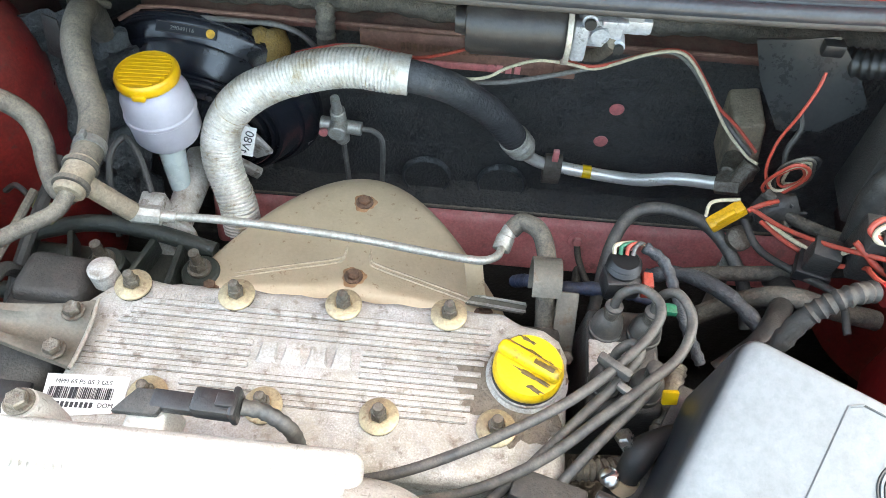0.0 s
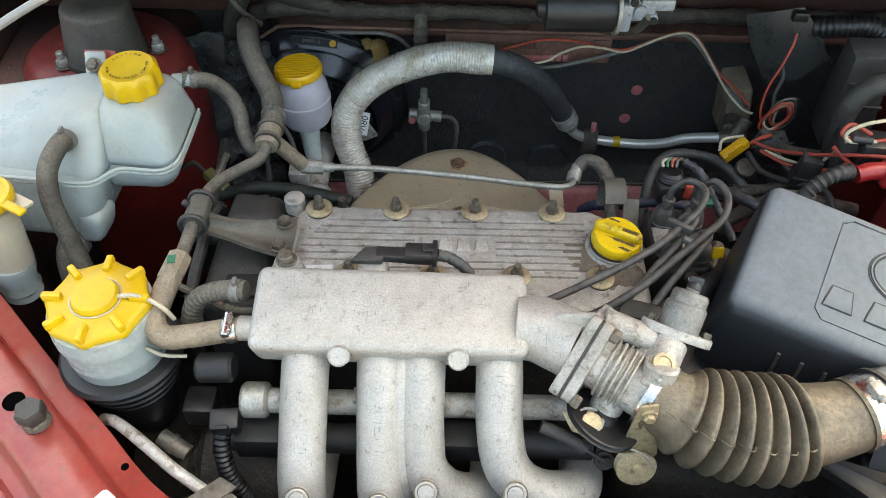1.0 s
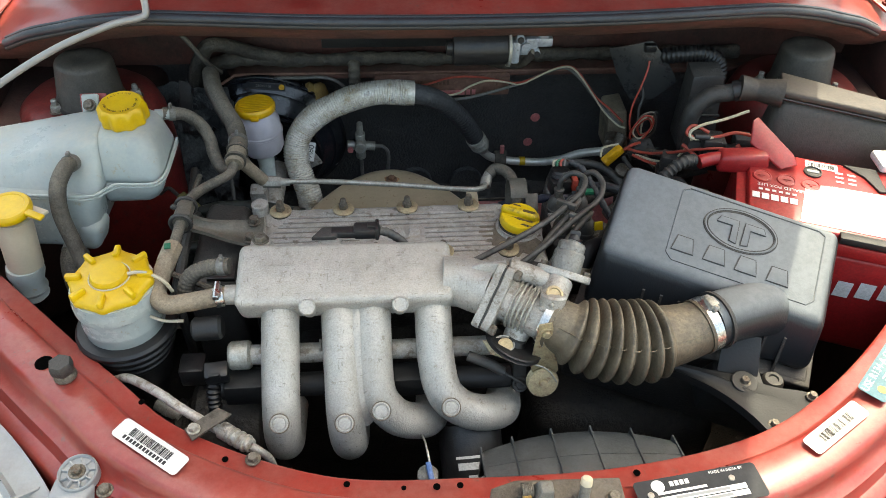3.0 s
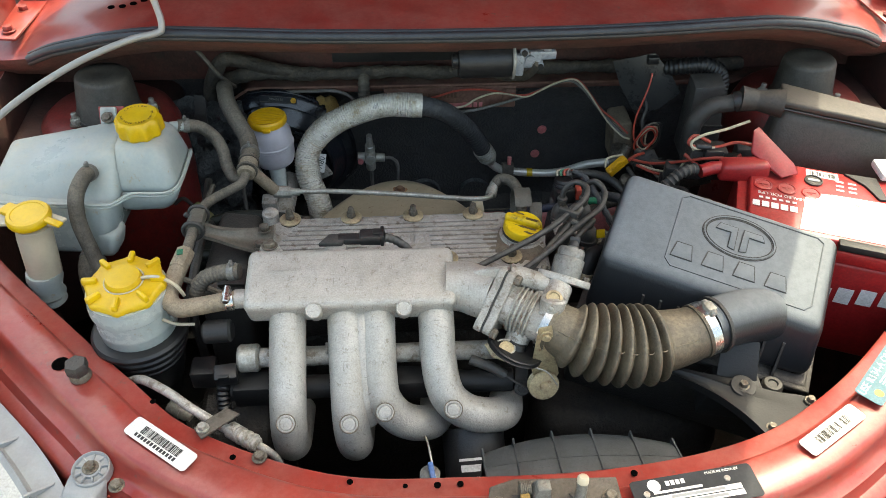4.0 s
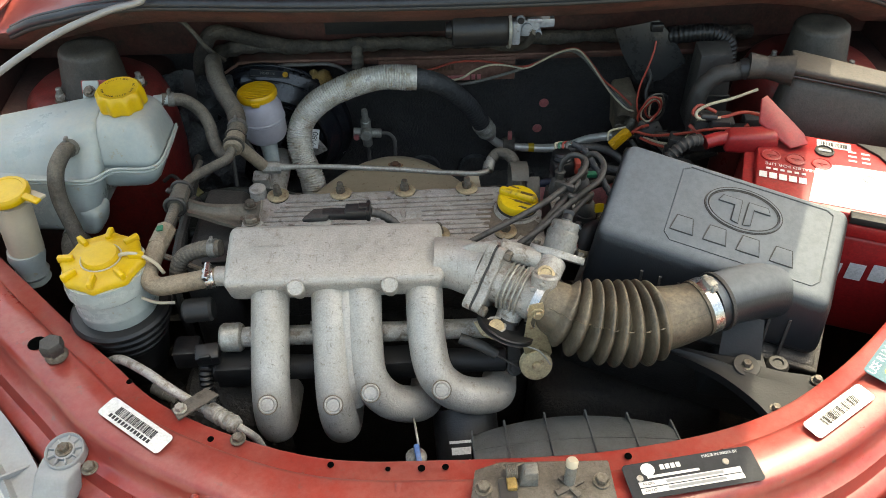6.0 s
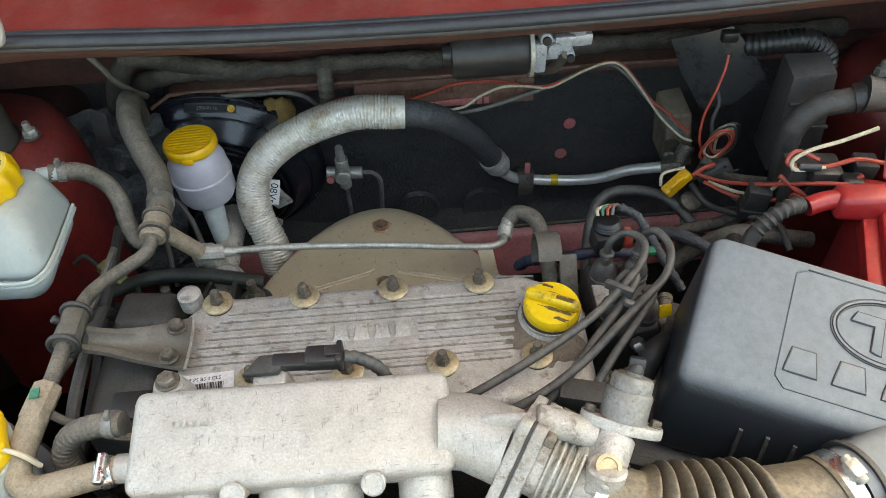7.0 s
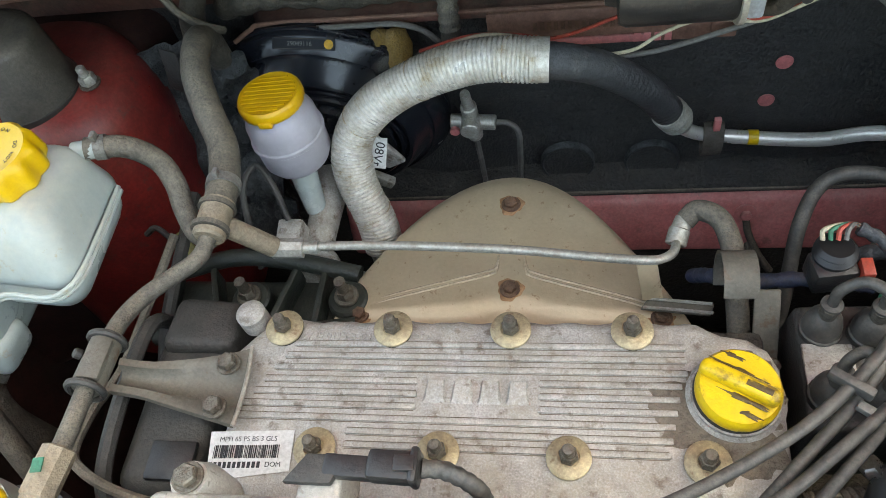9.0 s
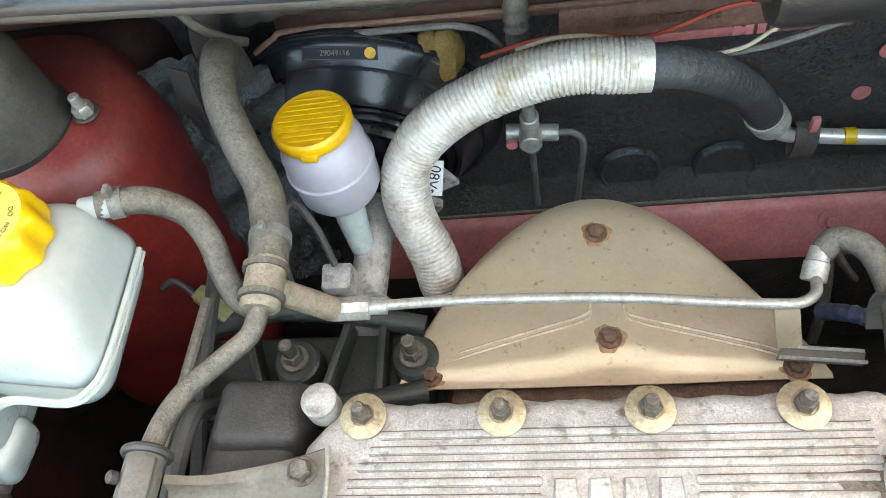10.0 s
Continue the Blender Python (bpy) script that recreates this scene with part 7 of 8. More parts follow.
    part("lid_gap", sweep([a.lerp(b, k / 8) + V(0, 0, 0.0005) for a, b in zip(top, top[1:] + top[:1]) for k in range(8)], 0.0016, 6, True), BLACK, du)
    part("lid", hexa([p + V(0, 0, 0.001) for p in top], [p + V(0, 0, 0.012) for p in top], 0.004, 3), DUCT, du)
    part("funnel", tube([(0.440, 0.432, 1.003), (0.424, 0.438, 1.003), (0.404, 0.446, 1.002), (0.386, 0.451, 1.002)], lambda d, s: 0.0205 - 0.0055 * min(1.0, 1.7 * s) + 0.0035 * max(0.0, s - 0.6) * 2.5, 24), DUCT, du)
    part("elbow", tube([(0.392, 0.450, 1.000), (0.374, 0.455, 0.992), (0.350, 0.457, 0.986), (0.332, 0.457, 0.966), (0.328, 0.455, 0.937), (0.333, 0.452, 0.90), (0.335, 0.45, 0.87)], lambda d, s: 0.0125 + 0.0002 * math.sin(d * 420), 20, 16), BLACK_DUSTY, du)
    part("elbow_collar", band(V(0.384, 0.452, 0.997), V(1, -0.25, 0.4), 0.0126, 0.010, 0.002), BLACK, du)
    part("rear_trunk", hexa([V(0.338, 0.49, 0.87), V(0.395, 0.485, 0.87), V(0.40, 0.54, 0.87), V(0.343, 0.545, 0.87)], [V(0.338, 0.500, 0.992), V(0.384, 0.497, 0.995), V(0.388, 0.535, 0.998), V(0.341, 0.54, 0.996)], 0.004, 2), BLACK_DUSTY, du)
    for z in (0.90, 0.93, 0.96):
        part("trunk_rib", box((0.366, 0.4915 + 0.04 * (z - 0.9), z), (0.05, 0.004, 0.004), 0.001, (0, 0, -4)), BLACK_DUSTY, du)
    part("corrugated_hose", tube([(0.30, 0.575, 0.985), (0.318, 0.562, 0.993), (0.341, 0.555, 0.999), (0.372, 0.552, 1.000), (0.394, 0.548, 0.985), (0.398, 0.54, 0.95)], lambda d, s: 0.0125 + 0.0008 * math.sin(d * 2 * math.pi / 0.006), 18, 24), RINGS, du)
    rb = thing("relay_block", (0.34, 0.42, 0.85), "dusty black relay block with sockets", "relay box")
    part("block", box((0.345, 0.425, 0.915), (0.055, 0.035, 0.05), 0.004, (0, 0, -8)), BLACK_DUSTY, rb)
    part("relay", box((0.345, 0.405, 0.935), (0.026, 0.020, 0.03), 0.003, (0, 0, -8)), BLACK, rb)
    part("relay", box((0.375, 0.400, 0.925), (0.022, 0.018, 0.028), 0.003, (0, 0, -8)), BLACK, rb)

    fl = thing("black_plastic_flap", (0.285, 0.565, 0.96), "satin black plastic sheet flap hanging by a clip", "flap")
    part("sheet", sheet([[V(0.230, 0.575, 1.000), V(0.260, 0.566, 1.010), V(0.290, 0.566, 1.016)], [V(0.244, 0.566, 0.965), V(0.278, 0.552, 0.972), V(0.318, 0.556, 0.986)], [V(0.274, 0.556, 0.918), V(0.305, 0.545, 0.930), V(0.338, 0.552, 0.955)]], 0.002), FLAP, fl)
    part("clip", box((0.287, 0.560, 1.008), (0.018, 0.012, 0.012), 0.002), BLACK, fl)
    wm = thing("wiper_motor", (0.02, 0.51, 1.04), "black cylindrical wiper motor with alloy gear housing", "wiper motor")
    part("can", lathe([(0.010, -0.008), (0.012, 0), (0.023, 0.001), (0.0255, 0.006), (0.0255, 0.075), (0.024, 0.078)], (-0.016, 0.525, 1.032), (1, 0.0, 0.01), 32), BLACK, wm)
    part("end_flange", lathe([(0.029, 0), (0.029, 0.004)], (0.0615, 0.525, 1.033), (1, 0.0, 0.01), 32), STEEL, wm)
    gear = part("gear_case", join(box((0.088, 0.532, 1.034), (0.036, 0.030, 0.026), 0.004), box((0.073, 0.514, 1.030), (0.012, 0.012, 0.034), 0.003), box((0.112, 0.535, 1.036), (0.034, 0.018, 0.014), 0.003), rod((0.088, 0.512, 1.036), (0.088, 0.53, 1.036), 0.007, None, 18)), ALLOY, wm, "blue-grey alloy gear housing")
    part("gear_lug", join(rod((0.078, 0.510, 1.050), (0.078, 0.53, 1.050), 0.006, None, 16, 0.001), rod((0.104, 0.514, 1.026), (0.104, 0.535, 1.026), 0.0055, None, 16, 0.001), box((0.098, 0.517, 1.046), (0.020, 0.006, 0.006), 0.001)), ALLOY, gear)
    part("gear_screw", join(disc((0.078, 0.509, 1.050), (0, -1, 0.1), 0.0045, 0.003), disc((0.104, 0.513, 1.026), (0, -1, 0.1), 0.0042, 0.003)), DARK, gear)
    part("connector", box((0.112, 0.532, 1.048), (0.018, 0.016, 0.011), 0.002), LAMP_GREY, wm)
    part("lead", tube([(0.10, 0.515, 1.03), (0.09, 0.535, 1.0), (0.07, 0.575, 0.975), (0.05, 0.605, 0.965)], 0.006, 10), RUBBER_DUSTY, wm)


def build_ignition():
    cp = thing("coil_pack", (0.13, 0.32, 0.86), "black ignition coil pack with rubber boots", "ignition coil")
    part("body", hexa([V(0.095, 0.27, 0.80), V(0.165, 0.275, 0.80), V(0.165, 0.375, 0.80), V(0.10, 0.375, 0.80)], [V(0.102, 0.278, 0.875), V(0.160, 0.28, 0.878), V(0.160, 0.368, 0.880), V(0.104, 0.368, 0.878)], 0.005, 3), BLACK_DUSTY, cp)
    part("alloy_plate", box((0.120, 0.322, 0.879), (0.032, 0.030, 0.003), 0.001), ALU, cp)
    part("plug", box((0.130, 0.390, 0.888), (0.030, 0.024, 0.024), 0.004, (0, 0, 8)), BLACK, cp)
    part("plug_top", lathe([(0.0135, -0.004), (0.0145, 0), (0.0130, 0.0015), (0.0145, 0.003), (0.0130, 0.0045), (0.0140, 0.006), (0.011, 0.009), (0, 0.0095)], (0.130, 0.395, 0.902), (0, 0.1, 1), 24), RINGS, cp)
    for i, c in enumerate((WIRE_CREAM, GREEN, WIRE_RED, WIRE_GREY)):
        part("wire", tube([(0.120 + 0.005 * i, 0.398, 0.914), (0.122 + 0.005 * i, 0.404, 0.919), (0.145, 0.410, 0.914), (0.162, 0.395, 0.905)], 0.0018, 6), c, cp)
    part("plug_lead", tube([(0.145, 0.408, 0.914), (0.162, 0.398, 0.908), (0.172, 0.375, 0.898), (0.180, 0.350, 0.89), (0.195, 0.33, 0.87)], lambda d, s: 0.0046 + 0.0006 * math.sin(d * 700), 10), HOSE_BLACK, cp)
    part("red_clip", box((0.150, 0.385, 0.893), (0.008, 0.014, 0.018), 0.001), WIRE_RED, cp)
    part("green_clip", box((0.163, 0.362, 0.895), (0.018, 0.009, 0.006), 0.001), GREEN, cp)
    part("yellow_tag", box((0.158, 0.281, 0.903), (0.0115, 0.004, 0.0115), 0.0008, (-25, 0, 6)), YELLOW, cp)
    boots = ((0.118, 0.348, 0.878), (0.148, 0.345, 0.880), (0.116, 0.300, 0.878), (0.146, 0.296, 0.880))
    for x, y, z in boots:
        part("boot", lathe(thin(0.72, [(0.0180, -0.004), (0.0190, 0.000), (0.0190, 0.003), (0.0175, 0.004), (0.0175, 0.010), (0.0150, 0.017), (0.0110, 0.021), (0.0085, 0.023), (0.0080, 0.030), (0.0098, 0.031), (0.0098, 0.034), (0.0075, 0.035)]), (x, y, z), (0.02, 0.05, 1), 24), LEAD, cp)
    runs = ([(0.118, 0.348, 0.905), (0.121, 0.352, 0.925), (0.134, 0.350, 0.938), (0.146, 0.335, 0.940), (0.140, 0.315, 0.938), (0.118, 0.288, 0.940), (0.085, 0.258, 0.938), (0.05, 0.235, 0.935), (0.01, 0.214, 0.930), (-0.03, 0.200, 0.918), (-0.07, 0.195, 0.90)],
            [(0.148, 0.345, 0.907), (0.150, 0.350, 0.930), (0.160, 0.345, 0.942), (0.168, 0.325, 0.940), (0.158, 0.298, 0.936), (0.132, 0.272, 0.936), (0.10, 0.245, 0.932), (0.065, 0.218, 0.922), (0.02, 0.198, 0.905), (-0.03, 0.19, 0.885)],
            [(0.116, 0.300, 0.905), (0.117, 0.304, 0.922), (0.126, 0.306, 0.932), (0.130, 0.296, 0.934), (0.115, 0.276, 0.930), (0.085, 0.245, 0.922), (0.055, 0.215, 0.908), (0.03, 0.195, 0.89)],
            [(0.146, 0.296, 0.907), (0.145, 0.285, 0.920), (0.128, 0.262, 0.926), (0.100, 0.232, 0.918), (0.075, 0.205, 0.90), (0.06, 0.19, 0.88)])
    for k, pts in enumerate(runs):
        ht = thing("spark_plug_lead", pts[0], "dusty grey rubber spark plug lead", "ignition lead", "spark plug leads")
        part("lead", tube(pts, 0.0038, 12), LEAD, ht)
        part("boot_tip", rod(V(*pts[0]) - V(0, 0, 0.006), V(*pts[0]) + V(0, 0, 0.006), 0.0058, None, 14, 0.001), RUBBER_DUSTY, ht)
    sp = thing("lead_separator", (0.112, 0.28, 0.935), "grey plastic clip holding the plug leads", "clip")
    part("bar", box((0.110, 0.281, 0.941), (0.026, 0.006, 0.009), 0.0015, (0, 0, -35)), LEAD, sp)
    part("bar", box((0.118, 0.268, 0.934), (0.012, 0.006, 0.006), 0.0015, (0, 0, -35)), VALVE_GREY, sp)
    ts = thing("temperature_sender", (0.14, 0.215, 0.86), "brass and black coolant sender with cable", "sensor")
    part("elbow", tube([(0.122, 0.218, 0.868), (0.129, 0.228, 0.889), (0.137, 0.240, 0.901), (0.152, 0.250, 0.900), (0.170, 0.258, 0.893)], lambda d, k: 0.0085 + 0.002 * math.exp(-((k - 0.45) / 0.15) ** 2), 18), DARK, ts)
    part("cap_bolt", lathe([(0.0070, 0), (0.0070, 0.010), (0.0052, 0.012), (0, 0.0122)], (0.127, 0.243, 0.899), (-0.5, 0.3, 0.8), 6), BRIGHT, ts, "bright hexagon cap bolt")
    part("clip", band(V(0.1265, 0.2230, 0.880), V(0.25, 0.45, 0.85), 0.0090, 0.011, 0.0012), SHIELD, ts, "slotted clamp band")
    part("screw", lathe([(0.0072, -0.004), (0.0072, 0.003), (0.005, 0.005), (0, 0.0055)], (0.115, 0.222, 0.889), (-0.4, -0.1, 0.9), 20), BRIGHT, ts)
    part("screw_slot", box((0.1132, 0.2218, 0.8942), (0.011, 0.0016, 0.0012), 0.0, (0, -22, 25)), INK, ts)
    part("block", box((0.07, 0.20, 0.90), (0.05, 0.022, 0.02), 0.003, (0, 0, -15)), BLACK_DUSTY, ts)
    hose("convoluted_loom", [(0.18, 0.33, 0.86), (0.15, 0.25, 0.865), (0.12, 0.235, 0.872), (0.09, 0.23, 0.875)], lambda d, s: 0.0075 + 0.0009 * math.sin(d * 2 * math.pi / 0.005), RUBBER_DUSTY, "corrugated black loom tube", "wiring loom", per=30)
    hose("blue_loom", [(0.05, 0.44, 0.80), (0.06, 0.425, 0.825), (0.08, 0.41, 0.84), (0.13, 0.405, 0.852), (0.17, 0.40, 0.85)], lambda d, s: 0.0060 + 0.0007 * math.sin(d * 2 * math.pi / 0.008), BLUE, "blue taped cable loom", "wiring loom")
    hose("loop_hose", [(0.132, 0.43, 0.70), (0.137, 0.455, 0.745), (0.145, 0.495, 0.795), (0.165, 0.525, 0.815), (0.20, 0.53, 0.82), (0.24, 0.51, 0.82), (0.27, 0.47, 0.80), (0.28, 0.43, 0.77)], 0.0066, LEAD, "black loop hose behind the coils")
    hose("rear_cable", [(0.147, 0.628, 0.605), (0.148, 0.60, 0.58), (0.145, 0.57, 0.54), (0.14, 0.55, 0.50)], 0.006, RUBBER_DUSTY, "black earth cable on the rib", "cable")
    gl = thing("coil_bracket", (0.09, 0.35, 0.84), "dusty steel bracket beside the coil pack", "bracket")
    part("plate", box((0.088, 0.36, 0.862), (0.018, 0.004, 0.055), 0.0015, (-40, 0, 0)), CHANNEL, gl)
    part("bolt", hexhead((0.091, 0.335, 0.85), (0, -0.6, 0.8), 0.006, 0.005), BOLT, gl)


def build_wiring():
    w = thing("tied_wire_bundle", (0.28, 0.53, 0.86), "tied coil of red, white and black wires", "wire bundle")
    c = V(0.285, 0.520, 0.893)
    for k, (mt, rr) in enumerate(((WIRE_RED, 0.024), (WIRE_CREAM, 0.020), (WIRE_RED, 0.015), (RUBBER_DUSTY, 0.025), (WIRE_CREAM, 0.017), (RUBBER, 0.022))):
        tilt = 0.25 * (k - 2)
        pts = [c + V(rr * (0.62 + 0.12 * math.sin(2 * a + k)) * math.cos(a) + 0.003 * k, -0.3 * rr * math.sin(a) + tilt * 0.01, rr * 1.2 * math.sin(a)) for a in (2 * math.pi * j / 30 for j in range(30))]
        part("wire_loop", sweep(pts, 0.0016, 8, True), mt, w)
    part("tape", lathe([(0.008, -0.022), (0.014, -0.012), (0.015, 0.004), (0.010, 0.018)], (0.290, 0.512, 0.858), (0.9, 0.1, 0.4), 16, lambda a, h: 1 + 0.12 * math.sin(4 * a + 90 * h)), RUBBER, w)
    hang = thing("hanging_wires", (0.29, 0.54, 0.95), "red and black wires hanging from the flap", "wires")
    part("wire", tube([(0.286, 0.548, 0.992), (0.283, 0.541, 0.978), (0.276, 0.534, 0.955), (0.268, 0.530, 0.925), (0.268, 0.524, 0.895), (0.280, 0.52, 0.87)], 0.0015, 8), WIRE_RED, hang)
    part("wire", tube([(0.278, 0.54, 0.955), (0.283, 0.533, 0.94), (0.278, 0.527, 0.92), (0.282, 0.522, 0.90)], 0.0025, 8), RUBBER, hang)
    long_ = thing("scuttle_wires", (0.0, 0.61, 0.92), "cream, red and grey wires strung below the scuttle", "wires")
    part("wire", tube([(-0.158, 0.605, 0.922), (-0.126, 0.600, 0.935), (-0.096, 0.590, 0.941), (-0.063, 0.590, 0.929), (-0.028, 0.592, 0.914), (0.003, 0.596, 0.913), (0.025, 0.602, 0.923), (0.052, 0.612, 0.926), (0.080, 0.620, 0.919), (0.109, 0.626, 0.910), (0.129, 0.624, 0.920), (0.153, 0.622, 0.935), (0.177, 0.620, 0.944), (0.192, 0.616, 0.942), (0.209, 0.610, 0.925), (0.227, 0.600, 0.902), (0.246, 0.590, 0.878), (0.268, 0.575, 0.861), (0.276, 0.560, 0.865)], 0.0016, 8), WIRE_CREAM, long_)
    part("wire", tube([(-0.185, 0.615, 0.908), (-0.145, 0.606, 0.928), (-0.120, 0.602, 0.934), (-0.092, 0.602, 0.931), (-0.065, 0.606, 0.922), (-0.037, 0.616, 0.921), (-0.008, 0.626, 0.924), (0.020, 0.628, 0.925), (0.053, 0.628, 0.922), (0.081, 0.628, 0.915), (0.106, 0.626, 0.913), (0.129, 0.626, 0.920), (0.153, 0.624, 0.934), (0.177, 0.622, 0.944), (0.195, 0.618, 0.941), (0.216, 0.610, 0.918), (0.233, 0.600, 0.898), (0.255, 0.590, 0.883), (0.277, 0.575, 0.866)], 0.0017, 8), WIRE_RED, long_)
    part("wire", tube([(-0.043, 0.612, 0.901), (-0.014, 0.608, 0.896), (0.020, 0.612, 0.895), (0.048, 0.616, 0.899), (0.076, 0.622, 0.903), (0.109, 0.628, 0.910), (0.129, 0.628, 0.919), (0.154, 0.626, 0.932), (0.178, 0.624, 0.940), (0.199, 0.618, 0.930), (0.224, 0.608, 0.903), (0.248, 0.598, 0.878), (0.275, 0.580, 0.857)], 0.0025, 8), WIRE_GREY, long_)
    yc = thing("yellow_connector", (0.242, 0.495, 0.856), "amber yellow wire connector plug", "connector")
    part("shell", box((0.241, 0.497, 0.857), (0.036, 0.013, 0.013), 0.002, (0, -34, 22)), AMBER, yc)
    part("latch", box((0.238, 0.491, 0.862), (0.020, 0.005, 0.008), 0.001, (0, -34, 22)), AMBER, yc)
    part("lead", tube([(0.258, 0.498, 0.866), (0.27, 0.502, 0.872), (0.285, 0.508, 0.872)], 0.0025, 8), WIRE_RED, yc)
    part("lead", tube([(0.222, 0.496, 0.855), (0.226, 0.505, 0.866), (0.25, 0.506, 0.872)], 0.0018, 8), WIRE_CREAM, yc)
    sn = thing("switch_sender", (0.25, 0.50, 0.82), "round brass switch on a black cable", "sensor")
    part("head", lathe([(0.011, 0), (0.0125, 0.003), (0.0125, 0.009), (0.009, 0.012), (0, 0.0125)], (0.262, 0.498, 0.822), (0.1, -0.4, 0.9), 20), BOLT, sn)
    part("stem", tube([(0.262, 0.499, 0.822), (0.264, 0.50, 0.80), (0.266, 0.50, 0.775)], 0.0055, 10), STEEL, sn)
    part("cable", tube([(0.266, 0.50, 0.775), (0.267, 0.495, 0.75), (0.262, 0.48, 0.72)], 0.0075, 10), RUBBER_DUSTY, sn)
    rw = thing("red_white_wires", (0.35, 0.42, 0.96), "tangle of red and cream wires above the relays", "wires")
    part("wire", tube([(0.392, 0.418, 0.985), (0.36, 0.418, 0.972), (0.33, 0.415, 0.966), (0.312, 0.410, 0.958), (0.316, 0.405, 0.950), (0.345, 0.405, 0.950)], 0.0021, 8), WIRE_CREAM, rw)
    part("wire", tube([(0.40, 0.40, 0.955), (0.375, 0.405, 0.958), (0.35, 0.407, 0.950), (0.322, 0.408, 0.949), (0.308, 0.412, 0.955), (0.318, 0.418, 0.963), (0.34, 0.412, 0.955)], 0.0024, 8), WIRE_RED, rw)
    part("wire", tube([(0.26, 0.50, 0.868), (0.28, 0.47, 0.88), (0.302, 0.435, 0.905), (0.33, 0.40, 0.935), (0.355, 0.385, 0.945), (0.385, 0.385, 0.935)], 0.0022, 8), WIRE_RED, rw)
    part("wire", tube([(0.27, 0.49, 0.862), (0.29, 0.46, 0.868), (0.31, 0.43, 0.885), (0.325, 0.41, 0.91), (0.318, 0.395, 0.925), (0.325, 0.38, 0.93), (0.36, 0.375, 0.925)], 0.0022, 8), WIRE_RED, rw)
    part("wire", tube([(0.275, 0.49, 0.862), (0.295, 0.46, 0.872), (0.31, 0.435, 0.89), (0.32, 0.42, 0.93), (0.318, 0.412, 0.95)], 0.0020, 8), WIRE_CREAM, rw)
    part("joint", rod((0.318, 0.408, 0.951), (0.340, 0.405, 0.951), 0.005, None, 10, 0.001), BLACK, rw)
    hose("dark_loom", [(0.22, 0.42, 0.80), (0.25, 0.42, 0.83), (0.28, 0.41, 0.86), (0.32, 0.40, 0.86), (0.36, 0.40, 0.85)], 0.009, RUBBER_DUSTY, "thick dusty taped loom beside the battery", "wiring loom")
    hose("dark_loom", [(0.30, 0.47, 0.80), (0.29, 0.43, 0.84), (0.27, 0.39, 0.86), (0.25, 0.36, 0.86), (0.22, 0.34, 0.84)], 0.010, RUBBER, "black corrugated loom beside the airbox", "wiring loom")


def build_tangle():
    """The dense dark looms between the coils, the relays and the battery."""
    runs = (("dark_loom", [(0.20, 0.47, 0.79), (0.24, 0.46, 0.815), (0.285, 0.455, 0.83), (0.33, 0.45, 0.85), (0.37, 0.44, 0.87)], 0.0075, LOOM, "grimy taped loom crossing behind the airbox"),
            ("dark_loom", [(0.275, 0.52, 0.87), (0.30, 0.50, 0.86), (0.325, 0.47, 0.875), (0.34, 0.44, 0.90)], 0.006, LOOM, "black taped loom to the relays"),
            ("dark_loom", [(0.17, 0.44, 0.83), (0.20, 0.43, 0.85), (0.235, 0.40, 0.86), (0.26, 0.37, 0.85), (0.28, 0.34, 0.82)], lambda d, s: 0.0068 + 0.0007 * math.sin(d * 2 * math.pi / 0.005), HOSE_BLACK, "corrugated dusty loom beside the coil pack"),
            ("thin_cable", [(0.26, 0.50, 0.85), (0.272, 0.47, 0.845), (0.295, 0.435, 0.86), (0.315, 0.40, 0.88), (0.32, 0.37, 0.87)], 0.0035, RUBBER, "thin black cable beside the relays"),
            ("thin_cable", [(0.29, 0.51, 0.862), (0.305, 0.48, 0.845), (0.33, 0.46, 0.84), (0.36, 0.455, 0.85)], 0.003, RUBBER_DUSTY, "thin grey cable beside the relays"),
            ("thin_cable", [(0.31, 0.42, 0.93), (0.335, 0.40, 0.918), (0.36, 0.395, 0.925), (0.385, 0.40, 0.94)], 0.0028, WIRE_RED, "thin red cable above the relays"))
    for name, pts, r, mt, text in runs:
        hose(name, pts, r, mt, text, "cable" if "cable" in name else "wiring loom", seg=10)
    pk = thing("relay", (0.31, 0.44, 0.87), "small black relay with a dusty top", "relay", "relays")
    part("case", box((0.305, 0.435, 0.888), (0.024, 0.022, 0.030), 0.003, (6, 0, -18)), BLACK_DUSTY, pk)
    part("socket", box((0.305, 0.437, 0.868), (0.030, 0.026, 0.014), 0.002, (6, 0, -18)), BLACK, pk)
    pk = thing("relay", (0.40, 0.42, 0.91), "small black relay with a dusty top", "relay", "relays")
    part("case", box((0.40, 0.425, 0.925), (0.024, 0.022, 0.030), 0.003, (4, 0, -10)), BLACK_DUSTY, pk)
    part("socket", box((0.40, 0.427, 0.905), (0.030, 0.026, 0.014), 0.002, (4, 0, -10)), BLACK, pk)
    tp = thing("tape_wrap", (0.29, 0.515, 0.86), "loose black tape ends on the wire bundle", "tape")
    for k in range(5):
        a = 0.9 * k
        part("tape_tail", tube([(0.288, 0.512, 0.862), (0.288 + 0.014 * math.cos(a), 0.506, 0.860 + 0.010 * math.sin(a)), (0.290 + 0.026 * math.cos(a + 0.4), 0.503, 0.856 + 0.018 * math.sin(a + 0.5))], lambda d, s: 0.0034 * (1 - 0.6 * s), 8), RUBBER, tp)


